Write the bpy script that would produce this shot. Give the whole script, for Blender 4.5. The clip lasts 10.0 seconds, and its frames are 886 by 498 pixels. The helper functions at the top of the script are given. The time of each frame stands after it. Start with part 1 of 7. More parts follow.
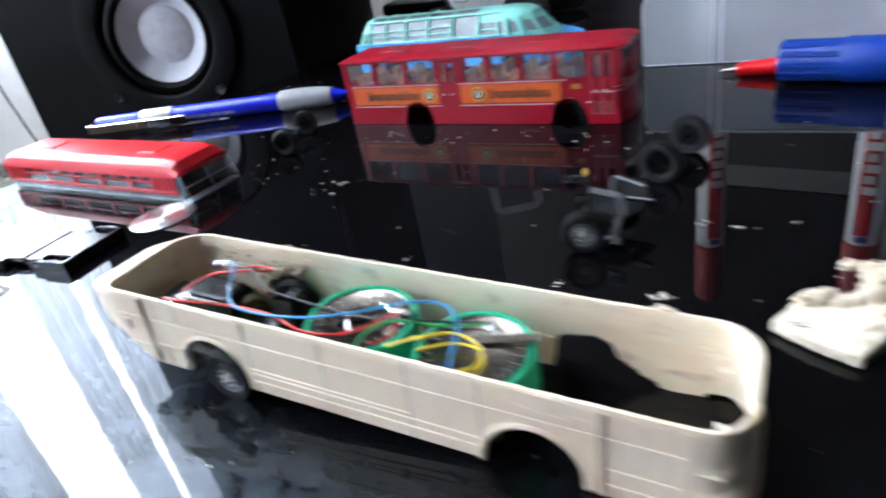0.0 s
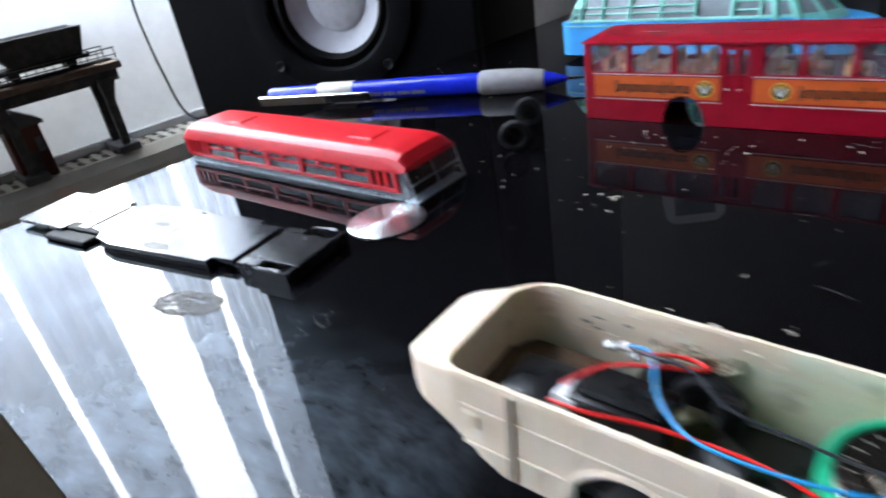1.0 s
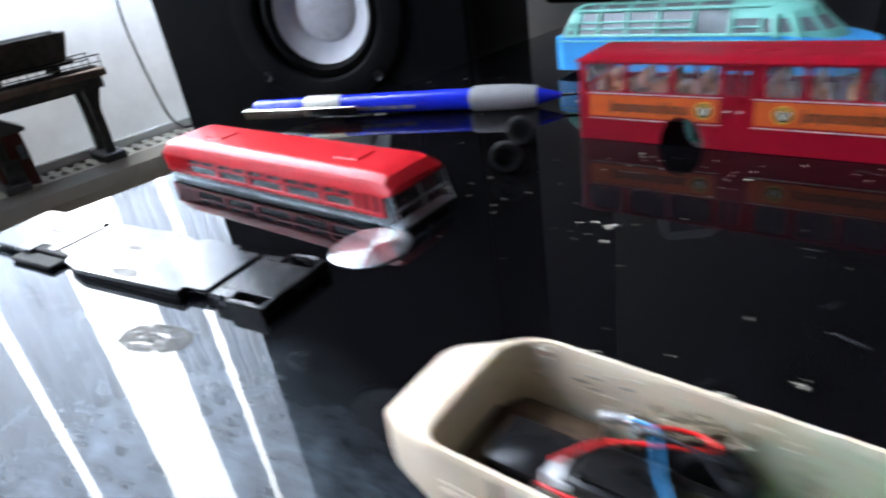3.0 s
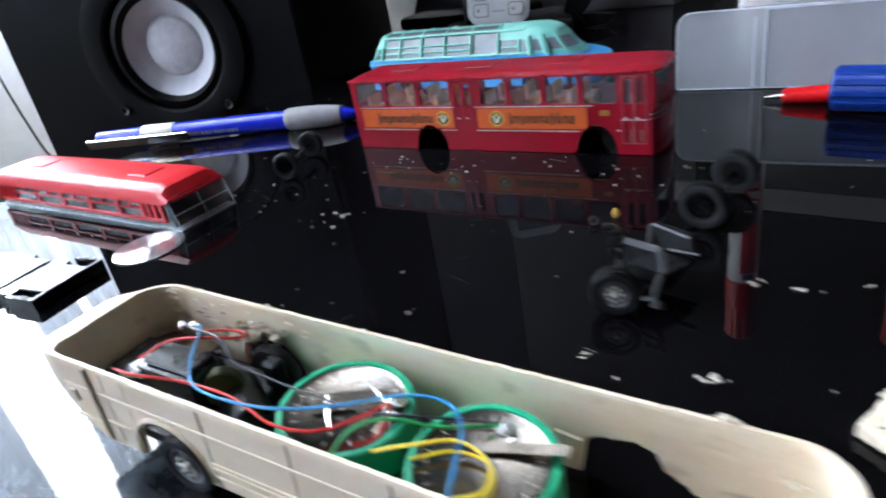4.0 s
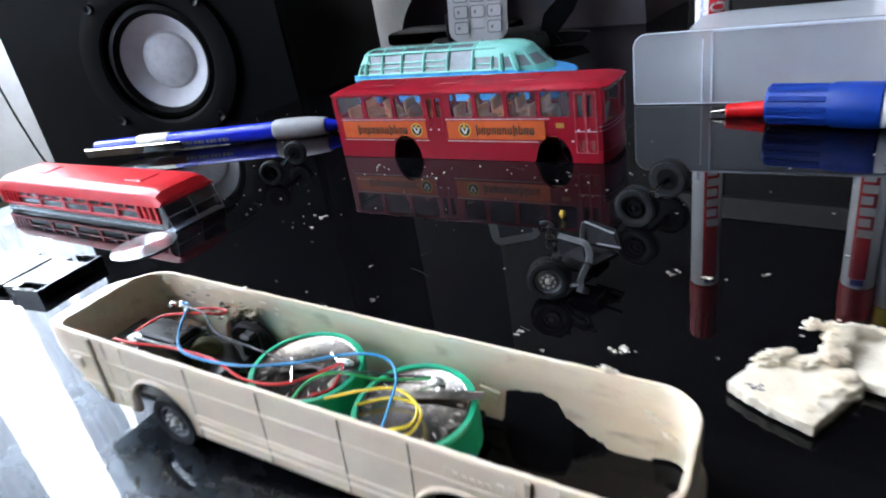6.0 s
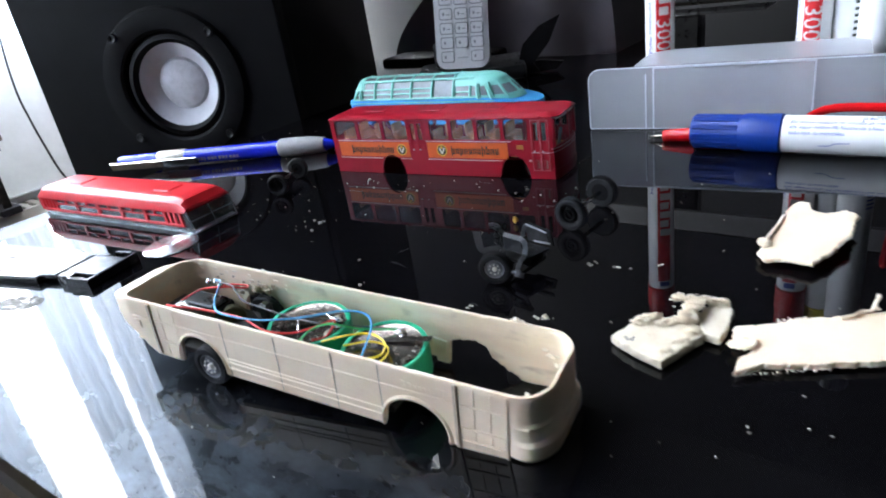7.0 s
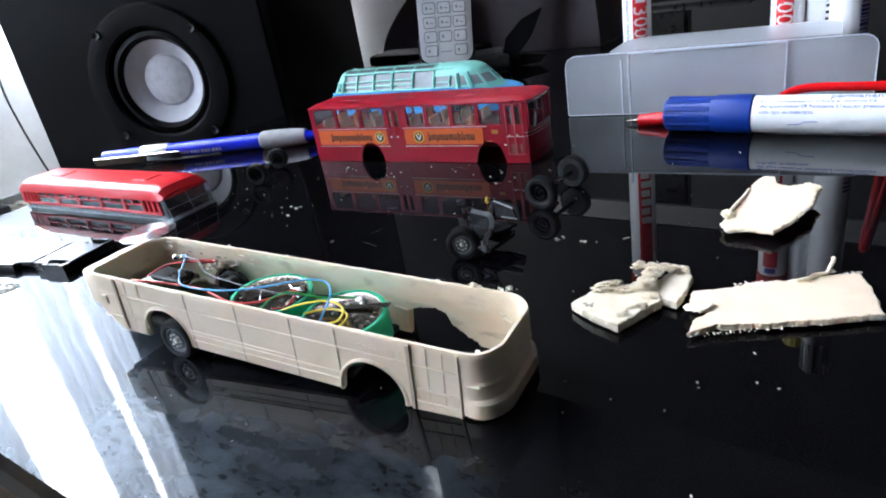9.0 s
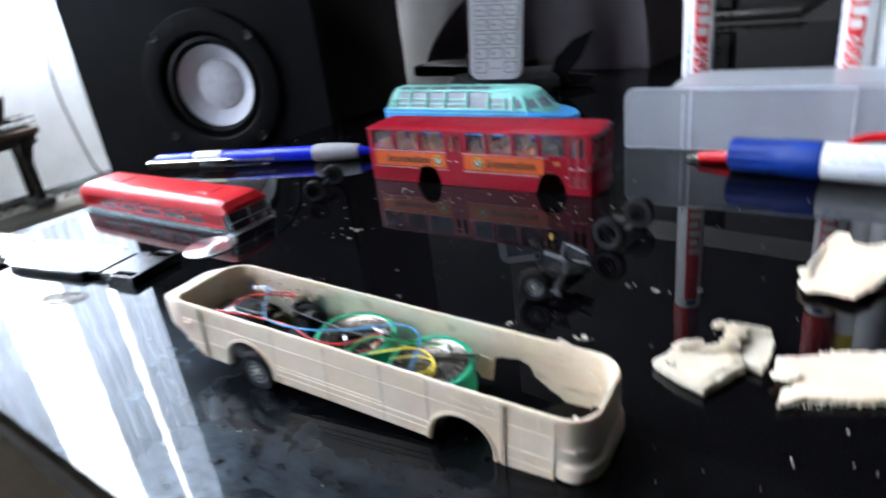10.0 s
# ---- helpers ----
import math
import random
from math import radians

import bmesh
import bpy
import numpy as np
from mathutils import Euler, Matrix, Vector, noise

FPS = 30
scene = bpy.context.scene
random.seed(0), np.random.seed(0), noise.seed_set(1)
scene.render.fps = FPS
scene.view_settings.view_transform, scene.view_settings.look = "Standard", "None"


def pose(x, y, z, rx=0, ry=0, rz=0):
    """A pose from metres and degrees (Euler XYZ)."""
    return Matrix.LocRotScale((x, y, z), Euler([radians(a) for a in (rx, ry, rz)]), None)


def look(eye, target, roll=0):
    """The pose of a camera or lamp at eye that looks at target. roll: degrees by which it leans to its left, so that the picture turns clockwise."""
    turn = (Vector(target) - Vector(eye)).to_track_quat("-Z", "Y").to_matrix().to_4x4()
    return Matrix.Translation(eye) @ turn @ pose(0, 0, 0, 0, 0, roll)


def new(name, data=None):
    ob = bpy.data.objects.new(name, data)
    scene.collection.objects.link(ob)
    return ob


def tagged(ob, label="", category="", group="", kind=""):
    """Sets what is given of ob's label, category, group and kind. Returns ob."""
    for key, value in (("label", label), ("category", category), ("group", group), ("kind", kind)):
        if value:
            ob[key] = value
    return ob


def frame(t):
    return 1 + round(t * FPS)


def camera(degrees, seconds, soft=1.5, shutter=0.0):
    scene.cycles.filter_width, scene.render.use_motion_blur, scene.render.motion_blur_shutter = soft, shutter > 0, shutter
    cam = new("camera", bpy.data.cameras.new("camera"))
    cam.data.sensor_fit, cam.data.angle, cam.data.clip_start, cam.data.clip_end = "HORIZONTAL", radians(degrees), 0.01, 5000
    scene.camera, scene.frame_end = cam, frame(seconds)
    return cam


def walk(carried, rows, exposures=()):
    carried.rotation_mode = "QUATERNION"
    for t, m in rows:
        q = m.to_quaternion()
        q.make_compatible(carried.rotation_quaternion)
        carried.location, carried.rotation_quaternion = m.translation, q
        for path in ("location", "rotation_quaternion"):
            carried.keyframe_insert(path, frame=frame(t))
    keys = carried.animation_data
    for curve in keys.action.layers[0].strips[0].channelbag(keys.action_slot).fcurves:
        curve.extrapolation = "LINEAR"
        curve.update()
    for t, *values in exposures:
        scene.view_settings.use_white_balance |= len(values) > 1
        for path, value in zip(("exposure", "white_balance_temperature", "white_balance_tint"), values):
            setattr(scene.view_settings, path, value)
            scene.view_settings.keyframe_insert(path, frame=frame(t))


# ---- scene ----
cam = camera(70.0, 10.0, 1.9, 0.8)
PATH = [
    (0, (0.022, 0.072, 0.082), (0.068, 1.841, -0.851), -11.1),
    (0.2, (0.0114, 0.0812, 0.082), (0.0093, 1.8489, -0.852), -10.84),
    (0.5, (-0.01, 0.1, 0.082), (-0.11, 1.865, -0.854), -10.3),
    (1, (-0.036, 0.125, 0.081), (-0.244, 1.877, -0.861), -9.8),
    (1.5, (-0.055, 0.147, 0.08), (-0.322, 1.891, -0.861), -9.2),
    (2, (-0.065, 0.163, 0.079), (-0.367, 1.901, -0.863), -8.8),
    (2.2, (-0.068, 0.166, 0.078), (-0.372, 1.904, -0.864), -8.6),
    (3.3, (-0.014, 0.124, 0.083), (-0.14, 1.9, -0.828), -9.5),
    (3.5, (-0.001, 0.118, 0.083), (-0.093, 1.903, -0.813), -9.8),
    (4, (0.026, 0.096, 0.08), (0.03, 1.885, -0.813), -10.4),
    (4.5, (0.034, 0.091, 0.08), (0.052, 1.885, -0.802), -10.9),
    (5, (0.034, 0.091, 0.08), (0.05, 1.888, -0.798), -11.3),
    (5.5, (0.035, 0.09, 0.08), (0.047, 1.889, -0.793), -11.0),
    (5.7, (0.034, 0.086, 0.081), (0.056, 1.885, -0.792), -10.1),
    (6.8, (0.039, 0.036, 0.095), (0.073, 1.857, -0.732), -9.7),
    (7, (0.041, 0.029, 0.097), (0.084, 1.851, -0.726), -9.3),
    (7.5, (0.045, 0.023, 0.096), (0.096, 1.849, -0.718), -9.5),
    (8, (0.046, 0.021, 0.095), (0.099, 1.85, -0.714), -9.9),
    (8.5, (0.046, 0.022, 0.094), (0.1, 1.851, -0.711), -10.0),
    (9, (0.049, 0.023, 0.088), (0.1, 1.85, -0.724), -9.9),
    (9.5, (0.039, 0.031, 0.092), (0.062, 1.872, -0.689), -10.6),
    (9.9, (0.036, 0.0295, 0.0972), (0.0475, 1.865, -0.697), -9.2),
    (10, (0.033, 0.028, 0.103), (0.031, 1.858, -0.704), -7.5),
]
walk(cam, [(t, look(eye, target, roll)) for t, eye, target, roll in PATH], [(0.0, 0.22), (0.7, 0.0), (1.5, -0.08), (3.5, -0.08), (5.0, -0.02), (7.0, 0.05), (10.0, 0.05)])

# ---- light ----
world = bpy.data.worlds.new("world")
scene.world = world
world.use_nodes = True
wn = world.node_tree.nodes
sky = wn.new("ShaderNodeTexSky")
sky.sky_type, sky.sun_disc = "NISHITA", False
sky.sun_elevation, sky.sun_rotation = radians(38), radians(130)
world.node_tree.links.new(sky.outputs[0], wn["Background"].inputs[0])
wn["Background"].inputs[1].default_value = 0.12

# window wall: runs along WD through W0, the room lies on the side of WN
W0, WD, WN = Vector((-0.42, 0.69, 0)), Vector((0.669, 0.743, 0)), Vector((0.743, -0.669, 0))
WALL_TURN = math.degrees(math.atan2(WD.y, WD.x))
WALL = pose(W0.x, W0.y, 0, 0, 0, WALL_TURN)  # local x along the wall, local y into the wall, away from the room


def area_lamp(name, m, sx, sy, watts, colour):
    data = bpy.data.lights.new(name, "AREA")
    data.shape, data.size, data.size_y, data.energy, data.color = "RECTANGLE", sx, sy, watts, colour
    ob = new(name, data)
    ob.matrix_world = m
    return ob


# daylight in the opening of the long window
area_lamp("window_daylight", WALL @ pose(-0.45, 0.17, 0.725, -90, 0, 0), 2.1, 1.57, 390, (0.90, 0.955, 1.0))

# ---- materials ----


def mat(name, col, rough=0.5, metal=0.0, col2=None, scale=60.0, bump=0.0, bscale=None, spec=0.5, trans=0.0, alpha=1.0, vary=0.0, coat=0.0, ior=1.5, rvar=0.0, stretch=(1, 1, 1)):
    """A principled surface with colour, roughness and relief varied at two scales."""
    m = bpy.data.materials.new(name)
    m.use_nodes = True
    nt = m.node_tree
    p = nt.nodes["Principled BSDF"]
    p.inputs["Roughness"].default_value = rough
    p.inputs["Metallic"].default_value = metal
    p.inputs["IOR"].default_value = ior
    p.inputs["Specular IOR Level"].default_value = spec
    p.inputs["Transmission Weight"].default_value = trans
    p.inputs["Alpha"].default_value = alpha
    p.inputs["Coat Weight"].default_value = coat
    tc = nt.nodes.new("ShaderNodeTexCoord")
    mp = nt.nodes.new("ShaderNodeMapping")
    mp.inputs["Scale"].default_value = stretch
    nt.links.new(tc.outputs["Object"], mp.inputs[0])
    big = nt.nodes.new("ShaderNodeTexNoise")
    big.inputs["Scale"].default_value, big.inputs["Detail"].default_value, big.inputs["Roughness"].default_value = scale, 6, 0.65
    nt.links.new(mp.outputs[0], big.inputs["Vector"])
    c2 = col2 or tuple(c * 0.82 for c in col)
    mix = nt.nodes.new("ShaderNodeMix")
    mix.data_type = "RGBA"
    mix.inputs["A"].default_value, mix.inputs["B"].default_value = (*col, 1), (*c2, 1)
    ramp = nt.nodes.new("ShaderNodeValToRGB")
    ramp.color_ramp.elements[0].position, ramp.color_ramp.elements[1].position = 0.42, 0.68
    nt.links.new(big.outputs["Fac"], ramp.inputs[0])
    nt.links.new(ramp.outputs[0], mix.inputs["Factor"])
    out = mix.outputs["Result"]
    if vary:
        info, hsv = nt.nodes.new("ShaderNodeObjectInfo"), nt.nodes.new("ShaderNodeHueSaturation")
        mr = nt.nodes.new("ShaderNodeMapRange")
        mr.inputs["To Min"].default_value, mr.inputs["To Max"].default_value = 1 - vary, 1 + vary
        nt.links.new(info.outputs["Random"], mr.inputs["Value"])
        nt.links.new(mr.outputs[0], hsv.inputs["Value"])
        nt.links.new(out, hsv.inputs["Color"])
        out = hsv.outputs[0]
    nt.links.new(out, p.inputs["Base Color"])
    if rvar:
        mr = nt.nodes.new("ShaderNodeMapRange")
        mr.inputs["From Min"].default_value, mr.inputs["From Max"].default_value = 0.3, 0.7
        mr.inputs["To Min"].default_value, mr.inputs["To Max"].default_value = max(0.0, rough - rvar), min(1.0, rough + rvar)
        nt.links.new(big.outputs["Fac"], mr.inputs["Value"])
        nt.links.new(mr.outputs[0], p.inputs["Roughness"])
    if bump:
        fine = nt.nodes.new("ShaderNodeTexNoise")
        fine.inputs["Scale"].default_value, fine.inputs["Detail"].default_value = bscale or scale * 8, 5
        nt.links.new(mp.outputs[0], fine.inputs["Vector"])
        b = nt.nodes.new("ShaderNodeBump")
        b.inputs["Strength"].default_value, b.inputs["Distance"].default_value = bump, 0.0004
        nt.links.new(fine.outputs["Fac"], b.inputs["Height"])
        nt.links.new(b.outputs[0], p.inputs["Normal"])
    return m


def desk_material():
    """Black glass with smears of grease and dust, faint streaks and scratches."""
    m = mat("black_glass", (0.0026, 0.0024, 0.003), 0.015, scale=3.0, spec=0.34, ior=1.40)
    nt = m.node_tree
    p, outp = nt.nodes["Principled BSDF"], nt.nodes["Material Output"]
    tc = nt.nodes.new("ShaderNodeTexCoord")
    warp = nt.nodes.new("ShaderNodeTexNoise")
    warp.inputs["Scale"].default_value, warp.inputs["Detail"].default_value = 9.0, 3
    nt.links.new(tc.outputs["Object"], warp.inputs["Vector"])
    add = nt.nodes.new("ShaderNodeVectorMath")
    add.operation = "MULTIPLY_ADD"
    add.inputs[1].default_value = (0.045, 0.045, 0.045)
    nt.links.new(warp.outputs["Color"], add.inputs[0])
    nt.links.new(tc.outputs["Object"], add.inputs[2])

    def smear(rot, scale, lo, hi, stretch, detail=7):
        mp = nt.nodes.new("ShaderNodeMapping")
        mp.inputs["Rotation"].default_value = (0, 0, radians(rot))
        mp.inputs["Scale"].default_value = stretch
        nt.links.new(add.outputs[0], mp.inputs[0])
        n = nt.nodes.new("ShaderNodeTexNoise")
        n.inputs["Scale"].default_value, n.inputs["Detail"].default_value, n.inputs["Roughness"].default_value = scale, detail, 0.68
        nt.links.new(mp.outputs[0], n.inputs["Vector"])
        r = nt.nodes.new("ShaderNodeMapRange")
        r.inputs["From Min"].default_value, r.inputs["From Max"].default_value = lo, hi
        nt.links.new(n.outputs["Fac"], r.inputs["Value"])
        return r.outputs[0]

    def times(a, b, k=1.0):
        x = nt.nodes.new("ShaderNodeMath")
        x.operation = "MULTIPLY"
        nt.links.new(a, x.inputs[0])
        if b is None:
            x.inputs[1].default_value = k
        else:
            nt.links.new(b, x.inputs[1])
        return x.outputs[0]

    def plus(a, b):
        x = nt.nodes.new("ShaderNodeMath")
        x.operation, x.use_clamp = "ADD", True
        nt.links.new(a, x.inputs[0])
        nt.links.new(b, x.inputs[1])
        return x.outputs[0]

    patch = smear(20, 24.0, 0.38, 0.80, (1, 1, 1), 6)
    wisps = smear(40, 120.0, 0.30, 0.82, (1, 2.0, 1), 9)
    cloud = times(patch, wisps)
    ripple = nt.nodes.new("ShaderNodeVectorMath")
    ripple.operation = "MULTIPLY_ADD"
    ripple.inputs[1].default_value = (0.05, 0.05, 0.05)
    nt.links.new(warp.outputs["Color"], ripple.inputs[0])
    nt.links.new(tc.outputs["Object"], ripple.inputs[2])
    sep = nt.nodes.new("ShaderNodeSeparateXYZ")
    nt.links.new(ripple.outputs[0], sep.inputs[0])

    def fade(socket, full, none):
        r = nt.nodes.new("ShaderNodeMapRange")
        r.interpolation_type = "SMOOTHSTEP"
        r.inputs["From Min"].default_value, r.inputs["From Max"].default_value = none, full
        nt.links.new(socket, r.inputs["Value"])
        return r.outputs[0]

    handled = times(fade(sep.outputs["Y"], 0.062, 0.092), fade(sep.outputs["X"], 0.26, 0.50))
    soft = nt.nodes.new("ShaderNodeMath")
    soft.operation = "MULTIPLY_ADD"
    soft.inputs[1].default_value, soft.inputs[2].default_value = 0.018, 0.010
    nt.links.new(handled, soft.inputs[0])
    nt.links.new(soft.outputs[0], p.inputs["Roughness"])
    haze = plus(times(cloud, None, 0.075), times(wisps, None, 0.022))
    film = times(handled, haze)
    grease = nt.nodes.new("ShaderNodeBsdfGlossy")
    grease.inputs["Roughness"].default_value = 0.34
    grease.inputs["Color"].default_value = (0.66, 0.82, 1.0, 1)
    dust = nt.nodes.new("ShaderNodeBsdfDiffuse")
    dust.inputs["Color"].default_value = (0.30, 0.33, 0.38, 1)
    mix1, mix2 = nt.nodes.new("ShaderNodeMixShader"), nt.nodes.new("ShaderNodeMixShader")
    nt.links.new(film, mix1.inputs[0])
    nt.links.new(p.outputs[0], mix1.inputs[1])
    nt.links.new(grease.outputs[0], mix1.inputs[2])
    nt.links.new(times(film, None, 0.35), mix2.inputs[0])
    nt.links.new(mix1.outputs[0], mix2.inputs[1])
    nt.links.new(dust.outputs[0], mix2.inputs[2])
    nt.links.new(mix2.outputs[0], outp.inputs["Surface"])
    return m


GLASS_TOP = desk_material()
CREAM = mat("cream_plastic", (0.93, 0.755, 0.57), 0.38, col2=(0.84, 0.65, 0.475), scale=38, bump=0.25, bscale=900, rvar=0.1)
CREAM_RAW = mat("cut_cream_plastic", (0.86, 0.77, 0.62), 0.6, col2=(0.74, 0.62, 0.46), scale=160, bump=0.7, bscale=1400)


def stained_inside():
    """Cream plastic with a pale film, greened for light off the cells, and brown streaks of old glue."""
    m = mat("stained_green_lit_plastic", (0.92, 0.77, 0.58), 0.5, col2=(0.76, 0.60, 0.43), scale=70, bump=0.5, bscale=500, rvar=0.12, stretch=(0.35, 1, 1))
    nt = m.node_tree
    p = nt.nodes["Principled BSDF"]
    base = p.inputs["Base Color"].links[0].from_socket
    for scale, stretch, lo, hi, col in ((85.0, (0.3, 1, 1.4), 0.50, 0.66, (0.74, 0.80, 0.66)), (210.0, (0.45, 1, 1), 0.60, 0.72, (0.40, 0.29, 0.19))):
        tc, mp, n, r, mix = [nt.nodes.new(k) for k in ("ShaderNodeTexCoord", "ShaderNodeMapping", "ShaderNodeTexNoise", "ShaderNodeMapRange", "ShaderNodeMix")]
        mp.inputs["Scale"].default_value = stretch
        n.inputs["Scale"].default_value, n.inputs["Detail"].default_value = scale, 5
        r.inputs["From Min"].default_value, r.inputs["From Max"].default_value = lo, hi
        r.inputs["To Max"].default_value = 0.55
        mix.data_type = "RGBA"
        mix.inputs["B"].default_value = (*col, 1)
        nt.links.new(tc.outputs["Object"], mp.inputs[0])
        nt.links.new(mp.outputs[0], n.inputs["Vector"])
        nt.links.new(n.outputs["Fac"], r.inputs["Value"])
        nt.links.new(r.outputs[0], mix.inputs["Factor"])
        nt.links.new(base, mix.inputs["A"])
        base = mix.outputs["Result"]
    nt.links.new(base, p.inputs["Base Color"])
    return m


CREAM_INSIDE = stained_inside()
# dark brown that paints in the shade at the rear of the shell
FLOOR_BROWN = mat("shade_brown_plastic", (0.20, 0.13, 0.08), 0.6, col2=(0.07, 0.05, 0.035), scale=200, bump=0.5)
for m in (CREAM, CREAM_INSIDE):
    p = m.node_tree.nodes["Principled BSDF"]
    p.inputs["Subsurface Weight"].default_value = 0.12
    p.inputs["Subsurface Radius"].default_value = (1.0, 0.55, 0.28)
    p.inputs["Subsurface Scale"].default_value = 0.0012
# brown trim tone; on the pillar strips it paints in the shaded side
SEAM = mat("brown_seam_shade", (0.55, 0.43, 0.31), 0.6, scale=300)
RED = mat("red_plastic", (0.29, 0.003, 0.016), 0.34, col2=(0.25, 0.002, 0.012), spec=0.3, scale=80, bump=0.05)
BRIGHT_RED = mat("bright_red_plastic", (0.68, 0.012, 0.022), 0.33, col2=(0.62, 0.010, 0.018), scale=80, bump=0.05)
ORANGE = mat("orange_print", (0.62, 0.105, 0.020), 0.45, col2=(0.54, 0.09, 0.018), spec=0.3, scale=200)
PRINT_BLACK = mat("black_print", (0.012, 0.02, 0.012), 0.5)
PRINT_WHITE = mat("white_print", (0.75, 0.72, 0.70), 0.5)
PRINT_GOLD = mat("gold_print", (0.7, 0.42, 0.06), 0.5)
PRINT_BLUE = mat("blue_print", (0.03, 0.07, 0.45), 0.5)
PRINT_RED = mat("red_print", (0.72, 0.015, 0.02), 0.45)
SEATS = mat("tan_plastic_seats", (0.86, 0.36, 0.13), 0.5, scale=120)
TEAL = mat("mint_plastic", (0.20, 0.55, 0.48), 0.35, col2=(0.18, 0.50, 0.43), scale=70, bump=0.05)
SKY_BLUE = mat("sky_blue_plastic", (0.045, 0.33, 0.74), 0.32, col2=(0.04, 0.29, 0.66), scale=70, bump=0.05)
CLEAR = mat("clear_plastic", (0.86, 0.90, 0.92), 0.06, trans=0.92, col2=(0.75, 0.8, 0.83), scale=90, rvar=0.04)
PANE = mat("window_glass", (0.9, 0.94, 1.0), 0.02, alpha=0.05, scale=4)
GLAZING = mat("bus_glazing", (0.58, 0.57, 0.64), 0.10, alpha=0.10, col2=(0.48, 0.47, 0.55), scale=60)
SMOKED = mat("grey_glazing", (0.22, 0.25, 0.27), 0.12, spec=0.5, col2=(0.15, 0.17, 0.19), scale=80)
BLACK = mat("black_plastic", (0.006, 0.006, 0.0065), 0.32, col2=(0.011, 0.011, 0.011), spec=0.4, scale=120, bump=0.15, bscale=700, rvar=0.1)
BLACK_SHEEN = mat("polished_black_plastic", (0.012, 0.012, 0.014), 0.22, col2=(0.02, 0.02, 0.022), spec=0.36, scale=70, bump=0.04, bscale=400, rvar=0.08)
MATT_BLACK = mat("matt_black_vinyl", (0.0030, 0.0028, 0.0034), 0.55, col2=(0.0045, 0.0042, 0.0048), spec=0.09, scale=50, bump=0.3, bscale=500)
RUBBER = mat("black_rubber", (0.008, 0.008, 0.009), 0.6, col2=(0.016, 0.016, 0.018), spec=0.2, scale=200, bump=0.3)
GREY_PLASTIC = mat("grey_plastic", (0.12, 0.122, 0.13), 0.42, scale=150, bump=0.2)
DARK_GREY = mat("dark_grey_plastic", (0.017, 0.018, 0.021), 0.4, spec=0.4, scale=150, bump=0.2)
STEEL = mat("nickel_steel", (0.30, 0.27, 0.235), 0.24, 1.0, col2=(0.15, 0.13, 0.11), scale=110, bump=0.10, bscale=600, rvar=0.10)
SILVER = mat("silvery_metal", (0.75, 0.75, 0.76), 0.18, 1.0, col2=(0.6, 0.6, 0.62), scale=200, rvar=0.06)
SATIN = mat("satin_silver_paint", (0.72, 0.69, 0.62), 0.42, 0.35, col2=(0.6, 0.57, 0.5), scale=200)
SOLDER = mat("bright_solder", (0.85, 0.85, 0.85), 0.12, 1.0, scale=800, bump=0.4)
GREEN = mat("green_shrink_wrap", (0.010, 0.36, 0.18), 0.32, col2=(0.012, 0.42, 0.22), scale=120, bump=0.1)
WIRE_BLUE = mat("blue_wire", (0.012, 0.24, 0.52), 0.35)
WIRE_RED = mat("red_wire", (0.72, 0.015, 0.015), 0.35)
WIRE_GREEN = mat("green_wire", (0.03, 0.38, 0.10), 0.35)
WIRE_YELLOW = mat("yellow_wire", (0.85, 0.62, 0.02), 0.35)
WIRE_BLACK = mat("black_wire", (0.03, 0.03, 0.04), 0.35)
GLUE = mat("dried_glue", (0.36, 0.29, 0.20), 0.45, col2=(0.25, 0.19, 0.12), scale=300, bump=0.6, bscale=900)
FROSTED = mat("frosted_polypropylene", (0.70, 0.73, 0.78), 0.30, trans=0.35, alpha=0.50, col2=(0.60, 0.63, 0.69), scale=14, spec=0.4)
FROSTED_EDGE = mat("bright_plastic_edge", (0.78, 0.84, 0.92), 0.35, trans=0.3, scale=30)
WHITE_PLASTIC = mat("white_plastic", (0.88, 0.88, 0.88), 0.35, col2=(0.82, 0.82, 0.83), scale=60, bump=0.05)
LIGHT_GREY = mat("light_grey_plastic", (0.55, 0.55, 0.56), 0.4, scale=90)
BLUE_CAP = mat("blue_cap_plastic", (0.004, 0.036, 0.26), 0.36, col2=(0.004, 0.03, 0.22), spec=0.3, scale=90)
PEN_BLUE = mat("translucent_blue_plastic", (0.012, 0.03, 0.62), 0.12, col2=(0.01, 0.025, 0.5), scale=60)
GRIP = mat("grey_rubber_grip", (0.30, 0.30, 0.31), 0.6, scale=150, bump=0.2)
RED_CAP = mat("red_cap_plastic", (0.55, 0.012, 0.010), 0.35, scale=90)
YELLOW_CAP = mat("yellow_cap_plastic", (0.75, 0.55, 0.03), 0.35, scale=90)
RED_GLOSS = mat("glossy_red_plastic", (0.70, 0.008, 0.012), 0.15, scale=90)
CONE = mat("pale_woven_cone", (0.62, 0.61, 0.64), 0.6, col2=(0.56, 0.55, 0.58), scale=140, bump=0.1)
DUST_CAP = mat("pale_dust_cap", (0.62, 0.61, 0.64), 0.6, scale=140)
PLASTER = mat("pale_plaster", (0.72, 0.72, 0.73), 0.85, col2=(0.66, 0.66, 0.67), scale=6, bump=0.15, bscale=60)
DARK_WALL = mat("dim_room_wall", (0.016, 0.016, 0.018), 0.85, scale=6, bump=0.4, bscale=90)
HUB_GREY = mat("worn_grey_hub", (0.20, 0.205, 0.215), 0.40, col2=(0.09, 0.09, 0.10), scale=400, bump=0.3)
SCREEN_BLACK = mat("matt_screen", (0.003, 0.003, 0.0035), 0.7, spec=0.1, scale=5)
